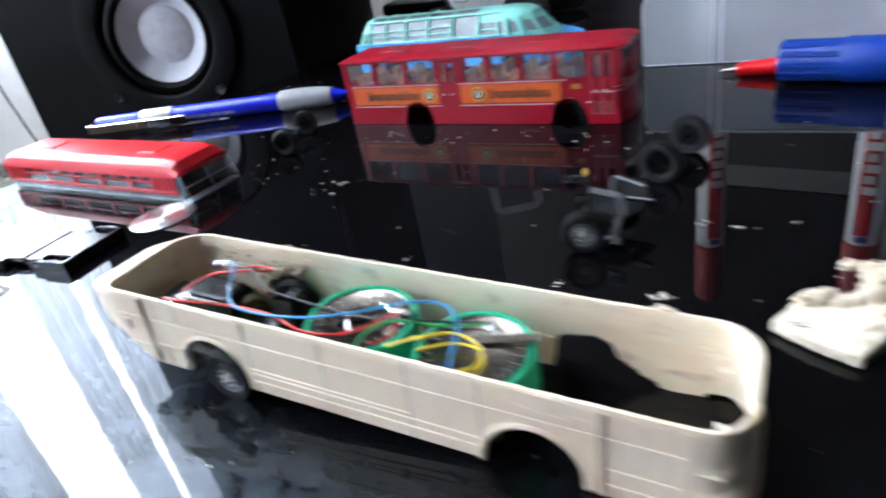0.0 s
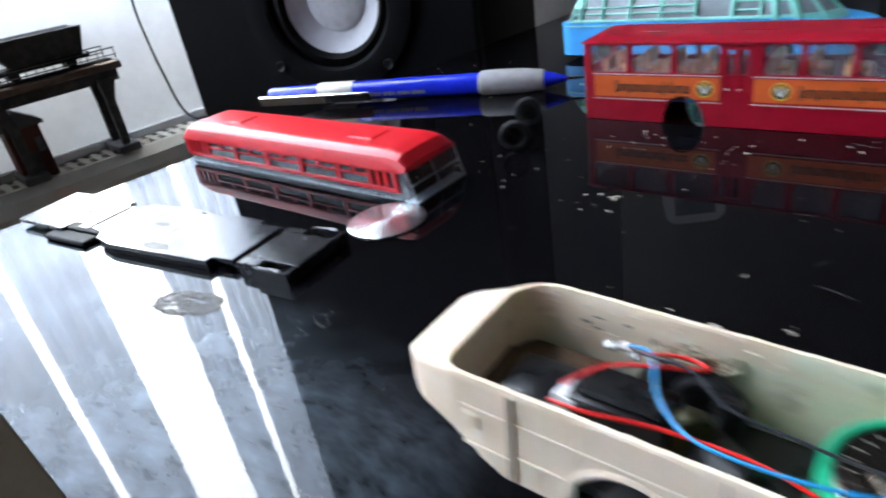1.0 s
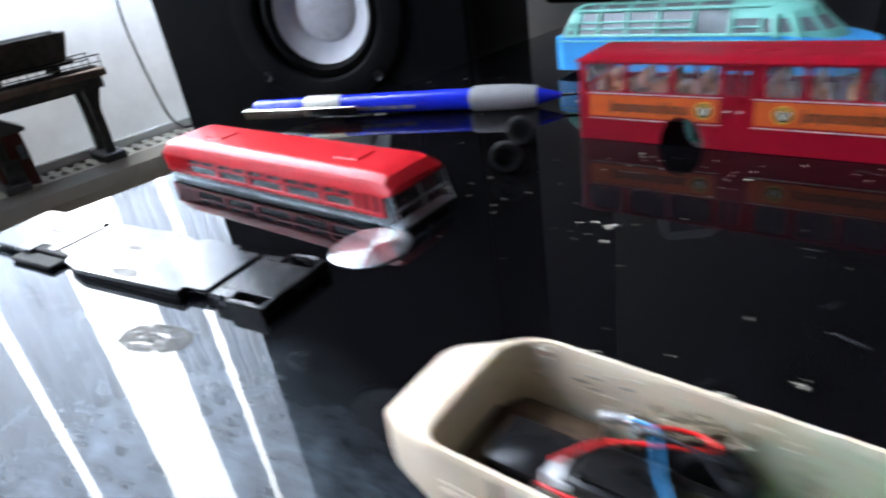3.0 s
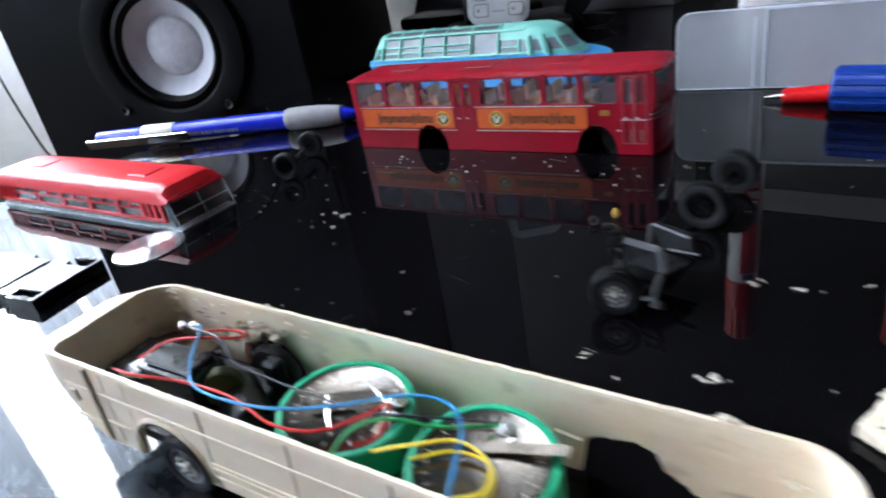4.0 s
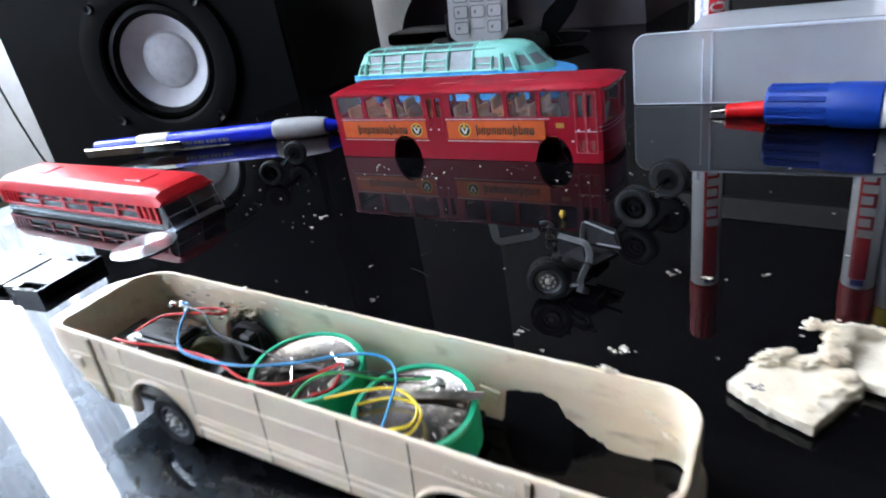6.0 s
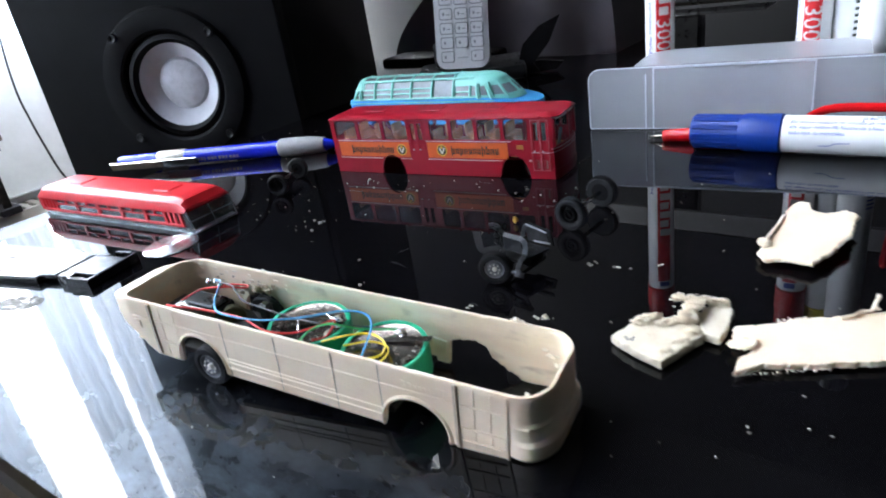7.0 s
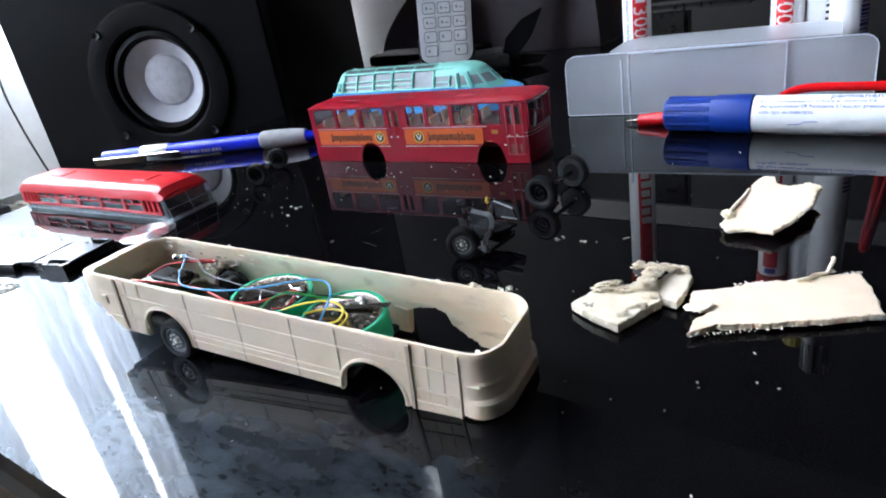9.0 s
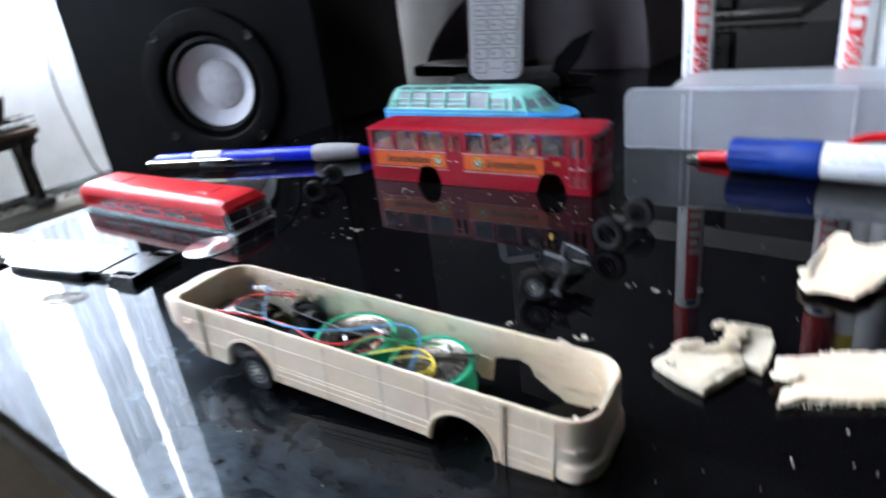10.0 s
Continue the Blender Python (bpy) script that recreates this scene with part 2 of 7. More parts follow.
SCREEN_CLEAR = mat("thin_clear_plastic", (0.55, 0.57, 0.60), 0.08, alpha=0.12, col2=(0.4, 0.42, 0.45), scale=90, rvar=0.04)
SMOKY_CLEAR = mat("smoky_clear_plastic", (0.26, 0.28, 0.30), 0.10, alpha=0.55, col2=(0.20, 0.22, 0.24), scale=90)
CEILING = mat("dim_room_ceiling", (0.014, 0.014, 0.016), 0.9, scale=5, bump=0.3, bscale=90)
FLOOR = mat("floor_boards", (0.30, 0.23, 0.17), 0.5, scale=8, bump=0.2)
BEIGE_METAL = mat("beige_enamel", (0.74, 0.69, 0.60), 0.45, col2=(0.64, 0.58, 0.49), scale=25, bump=0.2, bscale=300)
SLOT_SHADE = mat("slot_shade_enamel", (0.06, 0.05, 0.045), 0.8, scale=40)
BRIDGE = mat("weathered_dark_model", (0.055, 0.058, 0.056), 0.7, col2=(0.12, 0.11, 0.10), scale=140, bump=0.4)
BRIDGE_DECK = mat("weathered_brown_deck", (0.22, 0.15, 0.11), 0.75, col2=(0.12, 0.09, 0.07), scale=120, bump=0.4)
BRICK_RED = mat("dull_red_brick", (0.12, 0.035, 0.025), 0.8, scale=200, bump=0.4)


def cloth(name, through_share, clear_share, col=(0.82, 0.83, 0.84)):
    """Woven cloth or film: part of the light is scattered through it, a little passes straight."""
    m = mat(name, col, 0.85, scale=12, bump=0.4, bscale=120)
    nt = m.node_tree
    p, outp = nt.nodes["Principled BSDF"], nt.nodes["Material Output"]
    tl, tr = nt.nodes.new("ShaderNodeBsdfTranslucent"), nt.nodes.new("ShaderNodeBsdfTransparent")
    tl.inputs["Color"].default_value = (*col, 1)
    a, c = nt.nodes.new("ShaderNodeMixShader"), nt.nodes.new("ShaderNodeMixShader")
    a.inputs[0].default_value, c.inputs[0].default_value = through_share, clear_share
    nt.links.new(p.outputs[0], a.inputs[1])
    nt.links.new(tl.outputs[0], a.inputs[2])
    nt.links.new(a.outputs[0], c.inputs[1])
    nt.links.new(tr.outputs[0], c.inputs[2])
    nt.links.new(c.outputs[0], outp.inputs["Surface"])
    return m


CURTAIN = cloth("net_curtain", 0.20, 0.03, (0.74, 0.82, 0.96))
WALL_GLOW = cloth("backlit_wall_sheet", 0.0225, 0.0)
DESK_EDGE = mat("dark_desk_edge", (0.05, 0.045, 0.042), 0.4, col2=(0.08, 0.07, 0.06), scale=30, bump=0.1)
CRUMB = mat("plastic_crumb", (0.80, 0.74, 0.62), 0.6, scale=900, vary=0.15)
SCRATCH = mat("pale_residue", (0.26, 0.26, 0.27), 0.5, scale=500, bump=0.6)
GLUE_FILM = mat("thin_glue_film", (0.13, 0.12, 0.115), 0.6, alpha=0.55, col2=(0.06, 0.055, 0.05), spec=0.3, scale=400, bump=0.4, bscale=900)
GLUE_DARK = mat("dark_dried_glue", (0.06, 0.058, 0.055), 0.55, col2=(0.02, 0.02, 0.02), scale=300, bump=0.6, bscale=900)
CABLE = mat("black_cable", (0.02, 0.02, 0.022), 0.5)

# ---- building helpers ----
MM = 0.001


def mesh_of(name, bm, material, smooth=True):
    bmesh.ops.recalc_face_normals(bm, faces=bm.faces)
    me = bpy.data.meshes.new(name)
    bm.to_mesh(me)
    bm.free()
    me.transform(Matrix.Scale(MM, 4))
    me.materials.append(material)
    if smooth:
        me.shade_smooth()
        me.set_sharp_from_angle(angle=radians(26))
    return me


def thing(name, m, label, category, group="", kind=""):
    ob = new(name)
    ob.empty_display_size = 0.01
    ob.matrix_world = m
    return tagged(ob, label, category, group, kind)


def part(name, bm, material, parent, label="", smooth=True):
    """Links a bmesh, drawn in millimetres, as one mesh object under a thing or a part."""
    ob = new(name, mesh_of(name, bm, material, smooth))
    ob.parent = parent
    return tagged(ob, label) if label else ob


def solid(name, bm, material, m, label, category, group="", kind="", smooth=True):
    """A thing or a piece of the setting that is one mesh."""
    ob = new(name, mesh_of(name, bm, material, smooth))
    ob.matrix_world = m
    return tagged(ob, label, category, group, kind)


def fresh():
    return bmesh.new()


def slab(bm, x0, x1, y0, y1, z0, z1, r=0.0, seg=2):
    """A box, with its edges rounded by r."""
    g = bmesh.ops.create_cube(bm, size=1)
    for v in g["verts"]:
        v.co = Vector(((x0 + x1) / 2 + v.co.x * (x1 - x0), (y0 + y1) / 2 + v.co.y * (y1 - y0), (z0 + z1) / 2 + v.co.z * (z1 - z0)))
    if r > 0:
        edges = list({e for v in g["verts"] for e in v.link_edges})
        bmesh.ops.bevel(bm, geom=edges, offset=r, segments=seg, profile=0.5, affect="EDGES")
    return bm


def prism(bm, outline, z0, z1, m=None):
    """A closed outline in x, y raised from z0 to z1."""
    low = [bm.verts.new((x, y, z0)) for x, y in outline]
    top = [bm.verts.new((x, y, z1)) for x, y in outline]
    bm.faces.new(low[::-1])
    bm.faces.new(top)
    n = len(low)
    for i in range(n):
        bm.faces.new((low[i], low[(i + 1) % n], top[(i + 1) % n], top[i]))
    if m is not None:
        for v in low + top:
            v.co = m @ v.co
    return bm


def lathe(bm, profile, m=None, seg=32, closed=False):
    """Turns a profile of (radius, height) round the z axis."""
    rings = []
    for r, h in profile:
        if r < 1e-6:
            v = bm.verts.new((0, 0, h))
            rings.append([v] * seg)
        else:
            rings.append([bm.verts.new((r * math.cos(2 * math.pi * k / seg), r * math.sin(2 * math.pi * k / seg), h)) for k in range(seg)])
    pairs = list(zip(rings, rings[1:]))
    if closed:
        pairs.append((rings[-1], rings[0]))
    for a, b in pairs:
        for k in range(seg):
            quad = []
            for v in (a[k], a[(k + 1) % seg], b[(k + 1) % seg], b[k]):
                if v not in quad:
                    quad.append(v)
            if len(quad) > 2:
                bm.faces.new(quad)
    if m is not None:
        for v in {v for ring in rings for v in ring}:
            v.co = m @ v.co
    return bm


def curve_points(points, per=8):
    """A smooth line through the points."""
    pts = [Vector(p) for p in points]
    pts = [2 * pts[0] - pts[1]] + pts + [2 * pts[-1] - pts[-2]]
    out = []
    for i in range(1, len(pts) - 2):
        a, b, c, d = pts[i - 1 : i + 3]
        for k in range(per):
            t = k / per
            out.append(0.5 * (2 * b + (c - a) * t + (2 * a - 5 * b + 4 * c - d) * t * t + (3 * b - a - 3 * c + d) * t ** 3))
    return out + [pts[-2]]


def tube(bm, points, r, seg=8, per=8, smooth=True):
    """A round wire along a line through the points."""
    line = curve_points(points, per) if smooth else [Vector(p) for p in points]
    rings, up = [], Vector((0, 0, 1))
    for i, p in enumerate(line):
        t = (line[min(i + 1, len(line) - 1)] - line[max(i - 1, 0)]).normalized()
        if abs(t.dot(up)) > 0.95:
            up = Vector((1, 0, 0)) if abs(t.x) < 0.9 else Vector((0, 1, 0))
        a = t.cross(up).normalized()
        up = a.cross(t).normalized()
        rings.append([bm.verts.new(p + r * (math.cos(2 * math.pi * k / seg) * a + math.sin(2 * math.pi * k / seg) * up)) for k in range(seg)])
    for a, b in zip(rings, rings[1:]):
        for k in range(seg):
            bm.faces.new((a[k], a[(k + 1) % seg], b[(k + 1) % seg], b[k]))
    bm.faces.new(rings[0][::-1])
    bm.faces.new(rings[-1])
    return bm


def rounded(x0, x1, y0, y1, r, seg=5):
    """The outline of a rectangle with round corners; r: one radius, or four (from x1,y1 on, counter-clockwise)."""
    rr = r if isinstance(r, (tuple, list)) else (r,) * 4
    out = []
    for (cx, cy, a0), q in zip(((x1, y1, 0), (x0, y1, 90), (x0, y0, 180), (x1, y0, 270)), rr):
        sx, sy = (1 if cx == x1 else -1), (1 if cy == y1 else -1)
        for k in range(seg + 1):
            a = radians(a0 + 90 * k / seg)
            out.append((cx - sx * q + q * math.cos(a), cy - sy * q + q * math.sin(a)))
    return out


def sheet(bm, xs, low, high, y0, y1):
    """A wall along x between y0 and y1, whose lower and upper edges follow low(x) and high(x)."""
    rows = [[bm.verts.new((x, y, z)) for y, z in ((y0, low(x)), (y0, high(x)), (y1, high(x)), (y1, low(x)))] for x in xs]
    for a, b in zip(rows, rows[1:]):
        for k in range(4):
            bm.faces.new((a[k], a[(k + 1) % 4], b[(k + 1) % 4], b[k]))
    bm.faces.new(rows[0][::-1])
    bm.faces.new(rows[-1])
    return bm


def steps(a, b, n):
    return [a + (b - a) * i / n for i in range(n + 1)]


def rough_lump(bm, c, size, seed, seg=2, amount=0.35):
    """An uneven crumb."""
    g = bmesh.ops.create_icosphere(bm, subdivisions=seg, radius=1)
    for v in g["verts"]:
        k = 1 + amount * noise.noise(v.co * 1.7 + Vector((seed * 3.1, seed, -seed))) + amount * 0.6 * noise.noise(v.co * 4.3 + Vector((seed, 7, seed)))
        v.co = Vector((c[0] + v.co.x * size[0] * k, c[1] + v.co.y * size[1] * k, c[2] + v.co.z * size[2] * k))
    return bm

# ---- the room ----
def wall_piece(bm, x0, x1, z0, z1, depth=200):
    return slab(bm, x0, x1, 0, depth, z0, z1)


ROOM_L, ROOM_R, ROOM_D, LOW, HIGH = -2600, 1150, -3000, -750, 1750
WX0, WX1, WZ0, WZ1 = -1500, 600, -62, 1510
bm = fresh()
wall_piece(bm, ROOM_L, ROOM_R, LOW, WZ0)
wall_piece(bm, ROOM_L, ROOM_R, WZ1, HIGH)
wall_piece(bm, ROOM_L, WX0, WZ0, WZ1)
wall_piece(bm, WX1, ROOM_R, WZ0, WZ1)
solid("wall_window", bm, PLASTER, WALL, "pale grey plastered wall with a long window", "wall", kind="structure", smooth=False)
# near-black walls and ceiling stand in for a dim room, keeping reflections dark
solid("wall_back", slab(fresh(), ROOM_R, ROOM_R + 100, ROOM_D, 200, LOW, HIGH), DARK_WALL, WALL, "plain wall behind the desk, near black for a dim room", "wall", kind="structure", smooth=False)
solid("wall_side", slab(fresh(), ROOM_L - 100, ROOM_L, ROOM_D, 200, LOW, HIGH), DARK_WALL, WALL, "plain unseen wall of the room, near black for dimness", "wall", kind="structure", smooth=False)
solid("wall_far", slab(fresh(), ROOM_L, ROOM_R, ROOM_D - 100, ROOM_D, LOW, HIGH), DARK_WALL, WALL, "plain unseen wall of the room, near black for dimness", "wall", kind="structure", smooth=False)
solid("floor", slab(fresh(), ROOM_L, ROOM_R, ROOM_D, 0, LOW - 50, LOW), FLOOR, WALL, "dark brown floor of the room", "floor", kind="structure", smooth=False)
solid("ceiling", slab(fresh(), ROOM_L, ROOM_R, ROOM_D, 0, HIGH, HIGH + 50), CEILING, WALL, "plain unseen ceiling, near black for dimness", "ceiling", kind="structure", smooth=False)

win = thing("window_1", WALL, "long white-framed window letting in bright daylight", "window", kind="structure")
for x0, x1, z0, z1 in ((WX0, WX1, WZ0, WZ0 + 45), (WX0, WX1, WZ1 - 45, WZ1), (WX0, WX0 + 45, WZ0 + 45, WZ1 - 45), (WX1 - 45, WX1, WZ0 + 45, WZ1 - 45)):
    part("window_frame", slab(fresh(), x0, x1, 40, 95, z0, z1, 4), WHITE_PLASTIC, win)
for x in (-800,):
    part("mullion", slab(fresh(), x - 16, x + 16, 42, 93, WZ0 + 45, WZ1 - 45, 4), WHITE_PLASTIC, win)
for x0, x1 in ((WX0 + 45, -816), (-784, WX1 - 45)):
    pane = part("pane", slab(fresh(), x0, x1, 66, 70, WZ0 + 45, WZ1 - 45), PANE, win, "clear glass pane")
    pane.visible_shadow = False


def curtain(x0, x1, folds, seed):
    bm = fresh()
    n = max(6, folds * 8)
    rows = []
    levels = 110
    for j in range(levels + 1):
        z = 92 + (WZ1 - 52) * j / levels
        row = []
        for i in range(n + 1):
            x = x0 + (x1 - x0) * i / n
            fold = 2.6 * math.sin(2 * math.pi * folds * i / n + seed + 0.5 * math.sin(z * 0.006 + seed))
            drape = 2.4 * math.sin(z * 0.16 + 5.0 * noise.noise(Vector((x * 0.018, z * 0.006, seed)))) + 3.0 * noise.noise(Vector((x * 0.03, z * 0.02, seed + 4)))
            row.append(bm.verts.new((x, -58 + fold + drape, z)))
        rows.append(row)
    for a, b in zip(rows, rows[1:]):
        for i in range(n):
            bm.faces.new((a[i], a[i + 1], b[i + 1], b[i]))
    ob = solid("net_curtain", bm, CURTAIN, WALL, "sheer white net curtain hanging in folds before the window", "curtain", "net curtains")
    return ob


curtain(0, 42, 3, 0.3)
curtain(50, 330, 20, 1.1)
curtain(-116, -58, 3, 2.0)
curtain(-1480, -124, 36, 0.7)
# sheet lit from behind, added to stand in for the bright wall below the window
bm = fresh()
rows = []
for j in range(9):
    rows.append([bm.verts.new((-1485 + 2065 * i / 160, -30 + 1.2 * noise.noise(Vector((i * 0.35, j * 0.5, 1))), -60 + 160 * j / 8)) for i in range(161)])
for a, b in zip(rows, rows[1:]):
    for i in range(160):
        bm.faces.new((a[i], a[i + 1], b[i + 1], b[i]))
blind = thing("wall_glow_sheet", WALL, "white sheet lit from behind, standing in for the pale wall below the window", "blind")
part("cloth", bm, WALL_GLOW, blind)
# bar added to keep lamp light from leaking out above the radiator
part("light_stop_bar", slab(fresh(), -1485, 580, -33, -1.5, -67.8, -59.5, 1, 1), WHITE_PLASTIC, blind, "white bar closing the light gap below the sheet")
bm = fresh()
tube(bm, [(-1000, -58, WZ1 + 46), (600, -58, WZ1 + 46)], 8, smooth=False)
for x in (-980, 580):
    slab(bm, x - 8, x + 8, -66, -1, WZ1 + 38, WZ1 + 54)
solid("curtain_rail", bm, WHITE_PLASTIC, WALL, "slim white curtain rail fixed over the window", "curtain rail")

# ---- radiator under the window ----
RT = -68
rad = thing("radiator", WALL, "beige enamelled convector radiator with a slotted top grille", "radiator")
bm = fresh()
prof = [(-74, -560), (-74, -86), (-72, -76), (-66, RT), (-60, RT), (-60, RT - 14), (-6, RT - 14), (-6, RT), (-1, RT), (-1, -560)]
a = [bm.verts.new((-1000, y, z)) for y, z in prof]
b = [bm.verts.new((420, y, z)) for y, z in prof]
for i in range(len(prof)):
    j = (i + 1) % len(prof)
    bm.faces.new((a[i], a[j], b[j], b[i]))
bm.faces.new(a)
bm.faces.new(b[::-1])
part("housing", bm, BEIGE_METAL, rad, smooth=False)
part("foot", slab(fresh(), -960, -930, -60, -20, LOW, -560), BEIGE_METAL, rad)
part("foot", slab(fresh(), 350, 380, -60, -20, LOW, -560), BEIGE_METAL, rad)
# dark sheet under the slats paints in the shade of the slots
grille = part("grille", slab(fresh(), -996, 416, -60, -6, RT - 14, RT - 12), SLOT_SHADE, rad, "dark sheet painted as the shade below the grille")
for y in (-44, -24):
    part("bar", slab(fresh(), -996, 416, y - 2.5, y + 2.5, RT - 5, RT), BEIGE_METAL, grille)
slat_mesh = mesh_of("slat", slab(fresh(), -3.2, 3.2, -60, -6, -4, 0.4, 0.6, 1), BEIGE_METAL)
for i in range(105):
    ob = new("slat", slat_mesh)
    ob.parent = grille
    ob.location = ((-700 + i * 10.6) * MM, 0, RT * MM)

# ---- model railway bridge on the radiator ----
bridge = thing("model_bridge", WALL, "weathered dark model railway trestle bridge standing on the radiator", "model bridge")
bm = slab(fresh(), -520, 33, -66, -34, 2, 8, 0.8, 1)
part("deck", bm, BRIDGE_DECK, bridge, "brown weathered deck")
for y in (-62, -38):
    part("girder", slab(fresh(), -518, 28, y - 2, y + 2, -7, 2), BRIDGE, bridge)
    part("rail", slab(fresh(), -518, 30, y * 0.3 - 35 - 0.8, y * 0.3 - 35 + 0.8, 8, 10), BRIDGE, bridge)
for y in (-65, -35):
    bm = tube(fresh(), [(-518, y, 19), (32, y, 19)], 0.6, smooth=False)
    for x in range(-515, 33, 14):
        tube(bm, [(x, y, 7.5), (x, y, 19)], 0.5, seg=5, smooth=False)
    tube(bm, [(-518, y, 13.5), (32, y, 13.5)], 0.5, seg=5, smooth=False)
    part("railing", bm, BRIDGE, bridge)


def pier(x, lean):
    for y in (-64, -38):
        bm = fresh()
        out = [(x - 7, -3), (x + 8, -3), (x + 5.4 + lean, -22), (x + 4.4 + lean, RT + 6), (x + 5.4 + lean, RT), (x - 3.4 + lean, RT), (x - 2.4 + lean, RT + 6), (x - 2.0 + lean, -22)]
        prism(bm, out, -1.8, 1.8, Matrix.Translation((0, y, 0)) @ Matrix(((1, 0, 0, 0), (0, 0, 1, 0), (0, 1, 0, 0), (0, 0, 0, 1))))
        part("leg", bm, BRIDGE, bridge)
    bm = fresh()
    arch = [(-62 + 24 * k / 8, -28 + 20 * math.sin(math.pi * k / 8)) for k in range(9)] + [(-36, -4), (-66, -4)]
    prism(bm, arch, x - 1 + lean * 0.2, x + 2 + lean * 0.2, Matrix(((0, 0, 1, 0), (1, 0, 0, 0), (0, 1, 0, 0), (0, 0, 0, 1))))
    part("arched_brace", bm, BRIDGE, bridge)
    part("plinth", slab(fresh(), x - 8 + lean, x + 11 + lean, -70, -33, RT, RT + 7, 1, 1), GREY_PLASTIC, bridge, "grey stone-look plinth")


pier(16, -4)
pier(-72, 6)
pier(-250, 0)


def hopper_wagon(x):
    w = thing("hopper_wagon", WALL @ pose(x * MM, -0.050, 0.010), "small black model hopper wagon standing on the bridge", "model wagon", "wagons on the bridge")
    bm = fresh()
    L, T, Wd = 36, 29, 17
    lowv = [bm.verts.new(p) for p in ((-T + 8, -9, 10), (T + 3, -9, 10), (T + 3, 9, 10), (-T + 8, 9, 10))]
    topv = [bm.verts.new(p) for p in ((-L, -Wd, 31), (L, -Wd, 31), (L, Wd, 31), (-L, Wd, 31))]
    inn = [bm.verts.new(p) for p in ((-L + 2, -Wd + 1.5, 31), (L - 2, -Wd + 1.5, 31), (L - 2, Wd - 1.5, 31), (-L + 2, Wd - 1.5, 31))]
    inl = [bm.verts.new(p) for p in ((-L + 8, -Wd + 4, 22), (L - 8, -Wd + 4, 22), (L - 8, Wd - 4, 22), (-L + 8, Wd - 4, 22))]
    bm.faces.new(lowv[::-1])
    bm.faces.new(inl)
    for k in range(4):
        j = (k + 1) % 4
        bm.faces.new((lowv[k], lowv[j], topv[j], topv[k]))
        bm.faces.new((topv[k], topv[j], inn[j], inn[k]))
        bm.faces.new((inn[k], inn[j], inl[j], inl[k]))
    part("hopper", bm, BRIDGE, w, smooth=False)
    for y in (-Wd, Wd):
        part("rim", slab(fresh(), -L - 0.6, L + 0.6, y - 0.8, y + 0.8, 30.6, 31.8, 0.2, 1), GREY_PLASTIC, w, "weathered grey rim")
    part("underframe", slab(fresh(), -38, 38, -8, 8, 6, 10, 0.6, 1), BLACK, w)
    for sx in (-22, 22):
        for sy in (-6.2, 6.2):
            part("wheel", lathe(fresh(), [(0, -1), (4.6, -1), (4.6, 1), (0, 1)], pose(sx, sy, 4.6, 90), 14), BLACK, w)
    bm = fresh()
    for k in range(6):
        tube(bm, [(-L + k * 14.4, -Wd - 0.3, 30), (-T + 8 + k * 10.6, -9.4, 10)], 0.6, seg=5, smooth=False)
    part("ribs", bm, BRIDGE, w)
    return w


hopper_wagon(-24)
hopper_wagon(-106)

hut = thing("signal_hut", WALL @ pose(-0.058, -0.046, RT * MM), "small red-brick model hut with a grey roof on the radiator", "model building")
part("wall", slab(fresh(), -13, 13, -11, 11, 0, 46, 0.5, 1), BRICK_RED, hut)
part("roof", prism(fresh(), [(-17, 44), (17, 44), (17, 47), (0, 58), (-17, 47)], -14, 14, Matrix(((1, 0, 0, 0), (0, 0, 1, 0), (0, 1, 0, 0), (0, 0, 0, 1)))), GREY_PLASTIC, hut, "dark grey pitched roof", smooth=False)
part("door", slab(fresh(), -4, 4, -11.8, -10.9, 0.5, 24), BRIDGE, hut)
part("window", slab(fresh(), 6, 11, -11.8, -10.9, 22, 34), SMOKED, hut)

bm = tube(fresh(), [(120, -34, 300), (86, -35, 130), (76, -36, 86), (71.5, -36, 42), (73, -36, 12), (76, -36, -15), (81, -38, -50), (86, -50, -63), (94, -73, -66), (92, -77, -120), (92, -77, -400)], 1.1, per=6)
solid("wall_cable", bm, CABLE, WALL, "thin black cable hanging down the wall over the radiator", "cable")

# ---- desk ----
DESK = pose(-0.2497, 0.3068, 0, 0, 0, -39.25)
desk = thing("desk", DESK, "desk with a glossy black glass top, smeared and dusty", "desk")
part("glass_top", prism(fresh(), [(2.8, 0), (1500, 0), (1500, 800), (42, 800)], -8, 0), GLASS_TOP, desk, smooth=False)
part("edge_band", prism(fresh(), [(9, 6), (1494, 6), (1494, 794), (48, 794)], -38, -8.2), DESK_EDGE, desk, "dark grey-brown edge under the glass")
for x in (60, 1440):
    for y in (70, 730):
        part("leg", slab(fresh(), x - 30, x + 30, y - 30, y + 30, LOW, -38.2, 3), DESK_EDGE, desk)

# ---- loudspeaker beside the desk ----
SP = pose(-0.138, 0.556, 0.0, 0, 0, -12)
spk = thing("loudspeaker", SP, "black boxed loudspeaker with a pale grey cone, standing beside the desk", "loudspeaker")
DX = 6.5
CY = 38.5  # height of the driver's centre
DR = pose(DX, 0, CY, 90, 0, 0)
TOP = 520
bm = fresh()
slab(bm, -113, 100, 14.2, 272, RT, TOP, 2.0, 2)
rows = []
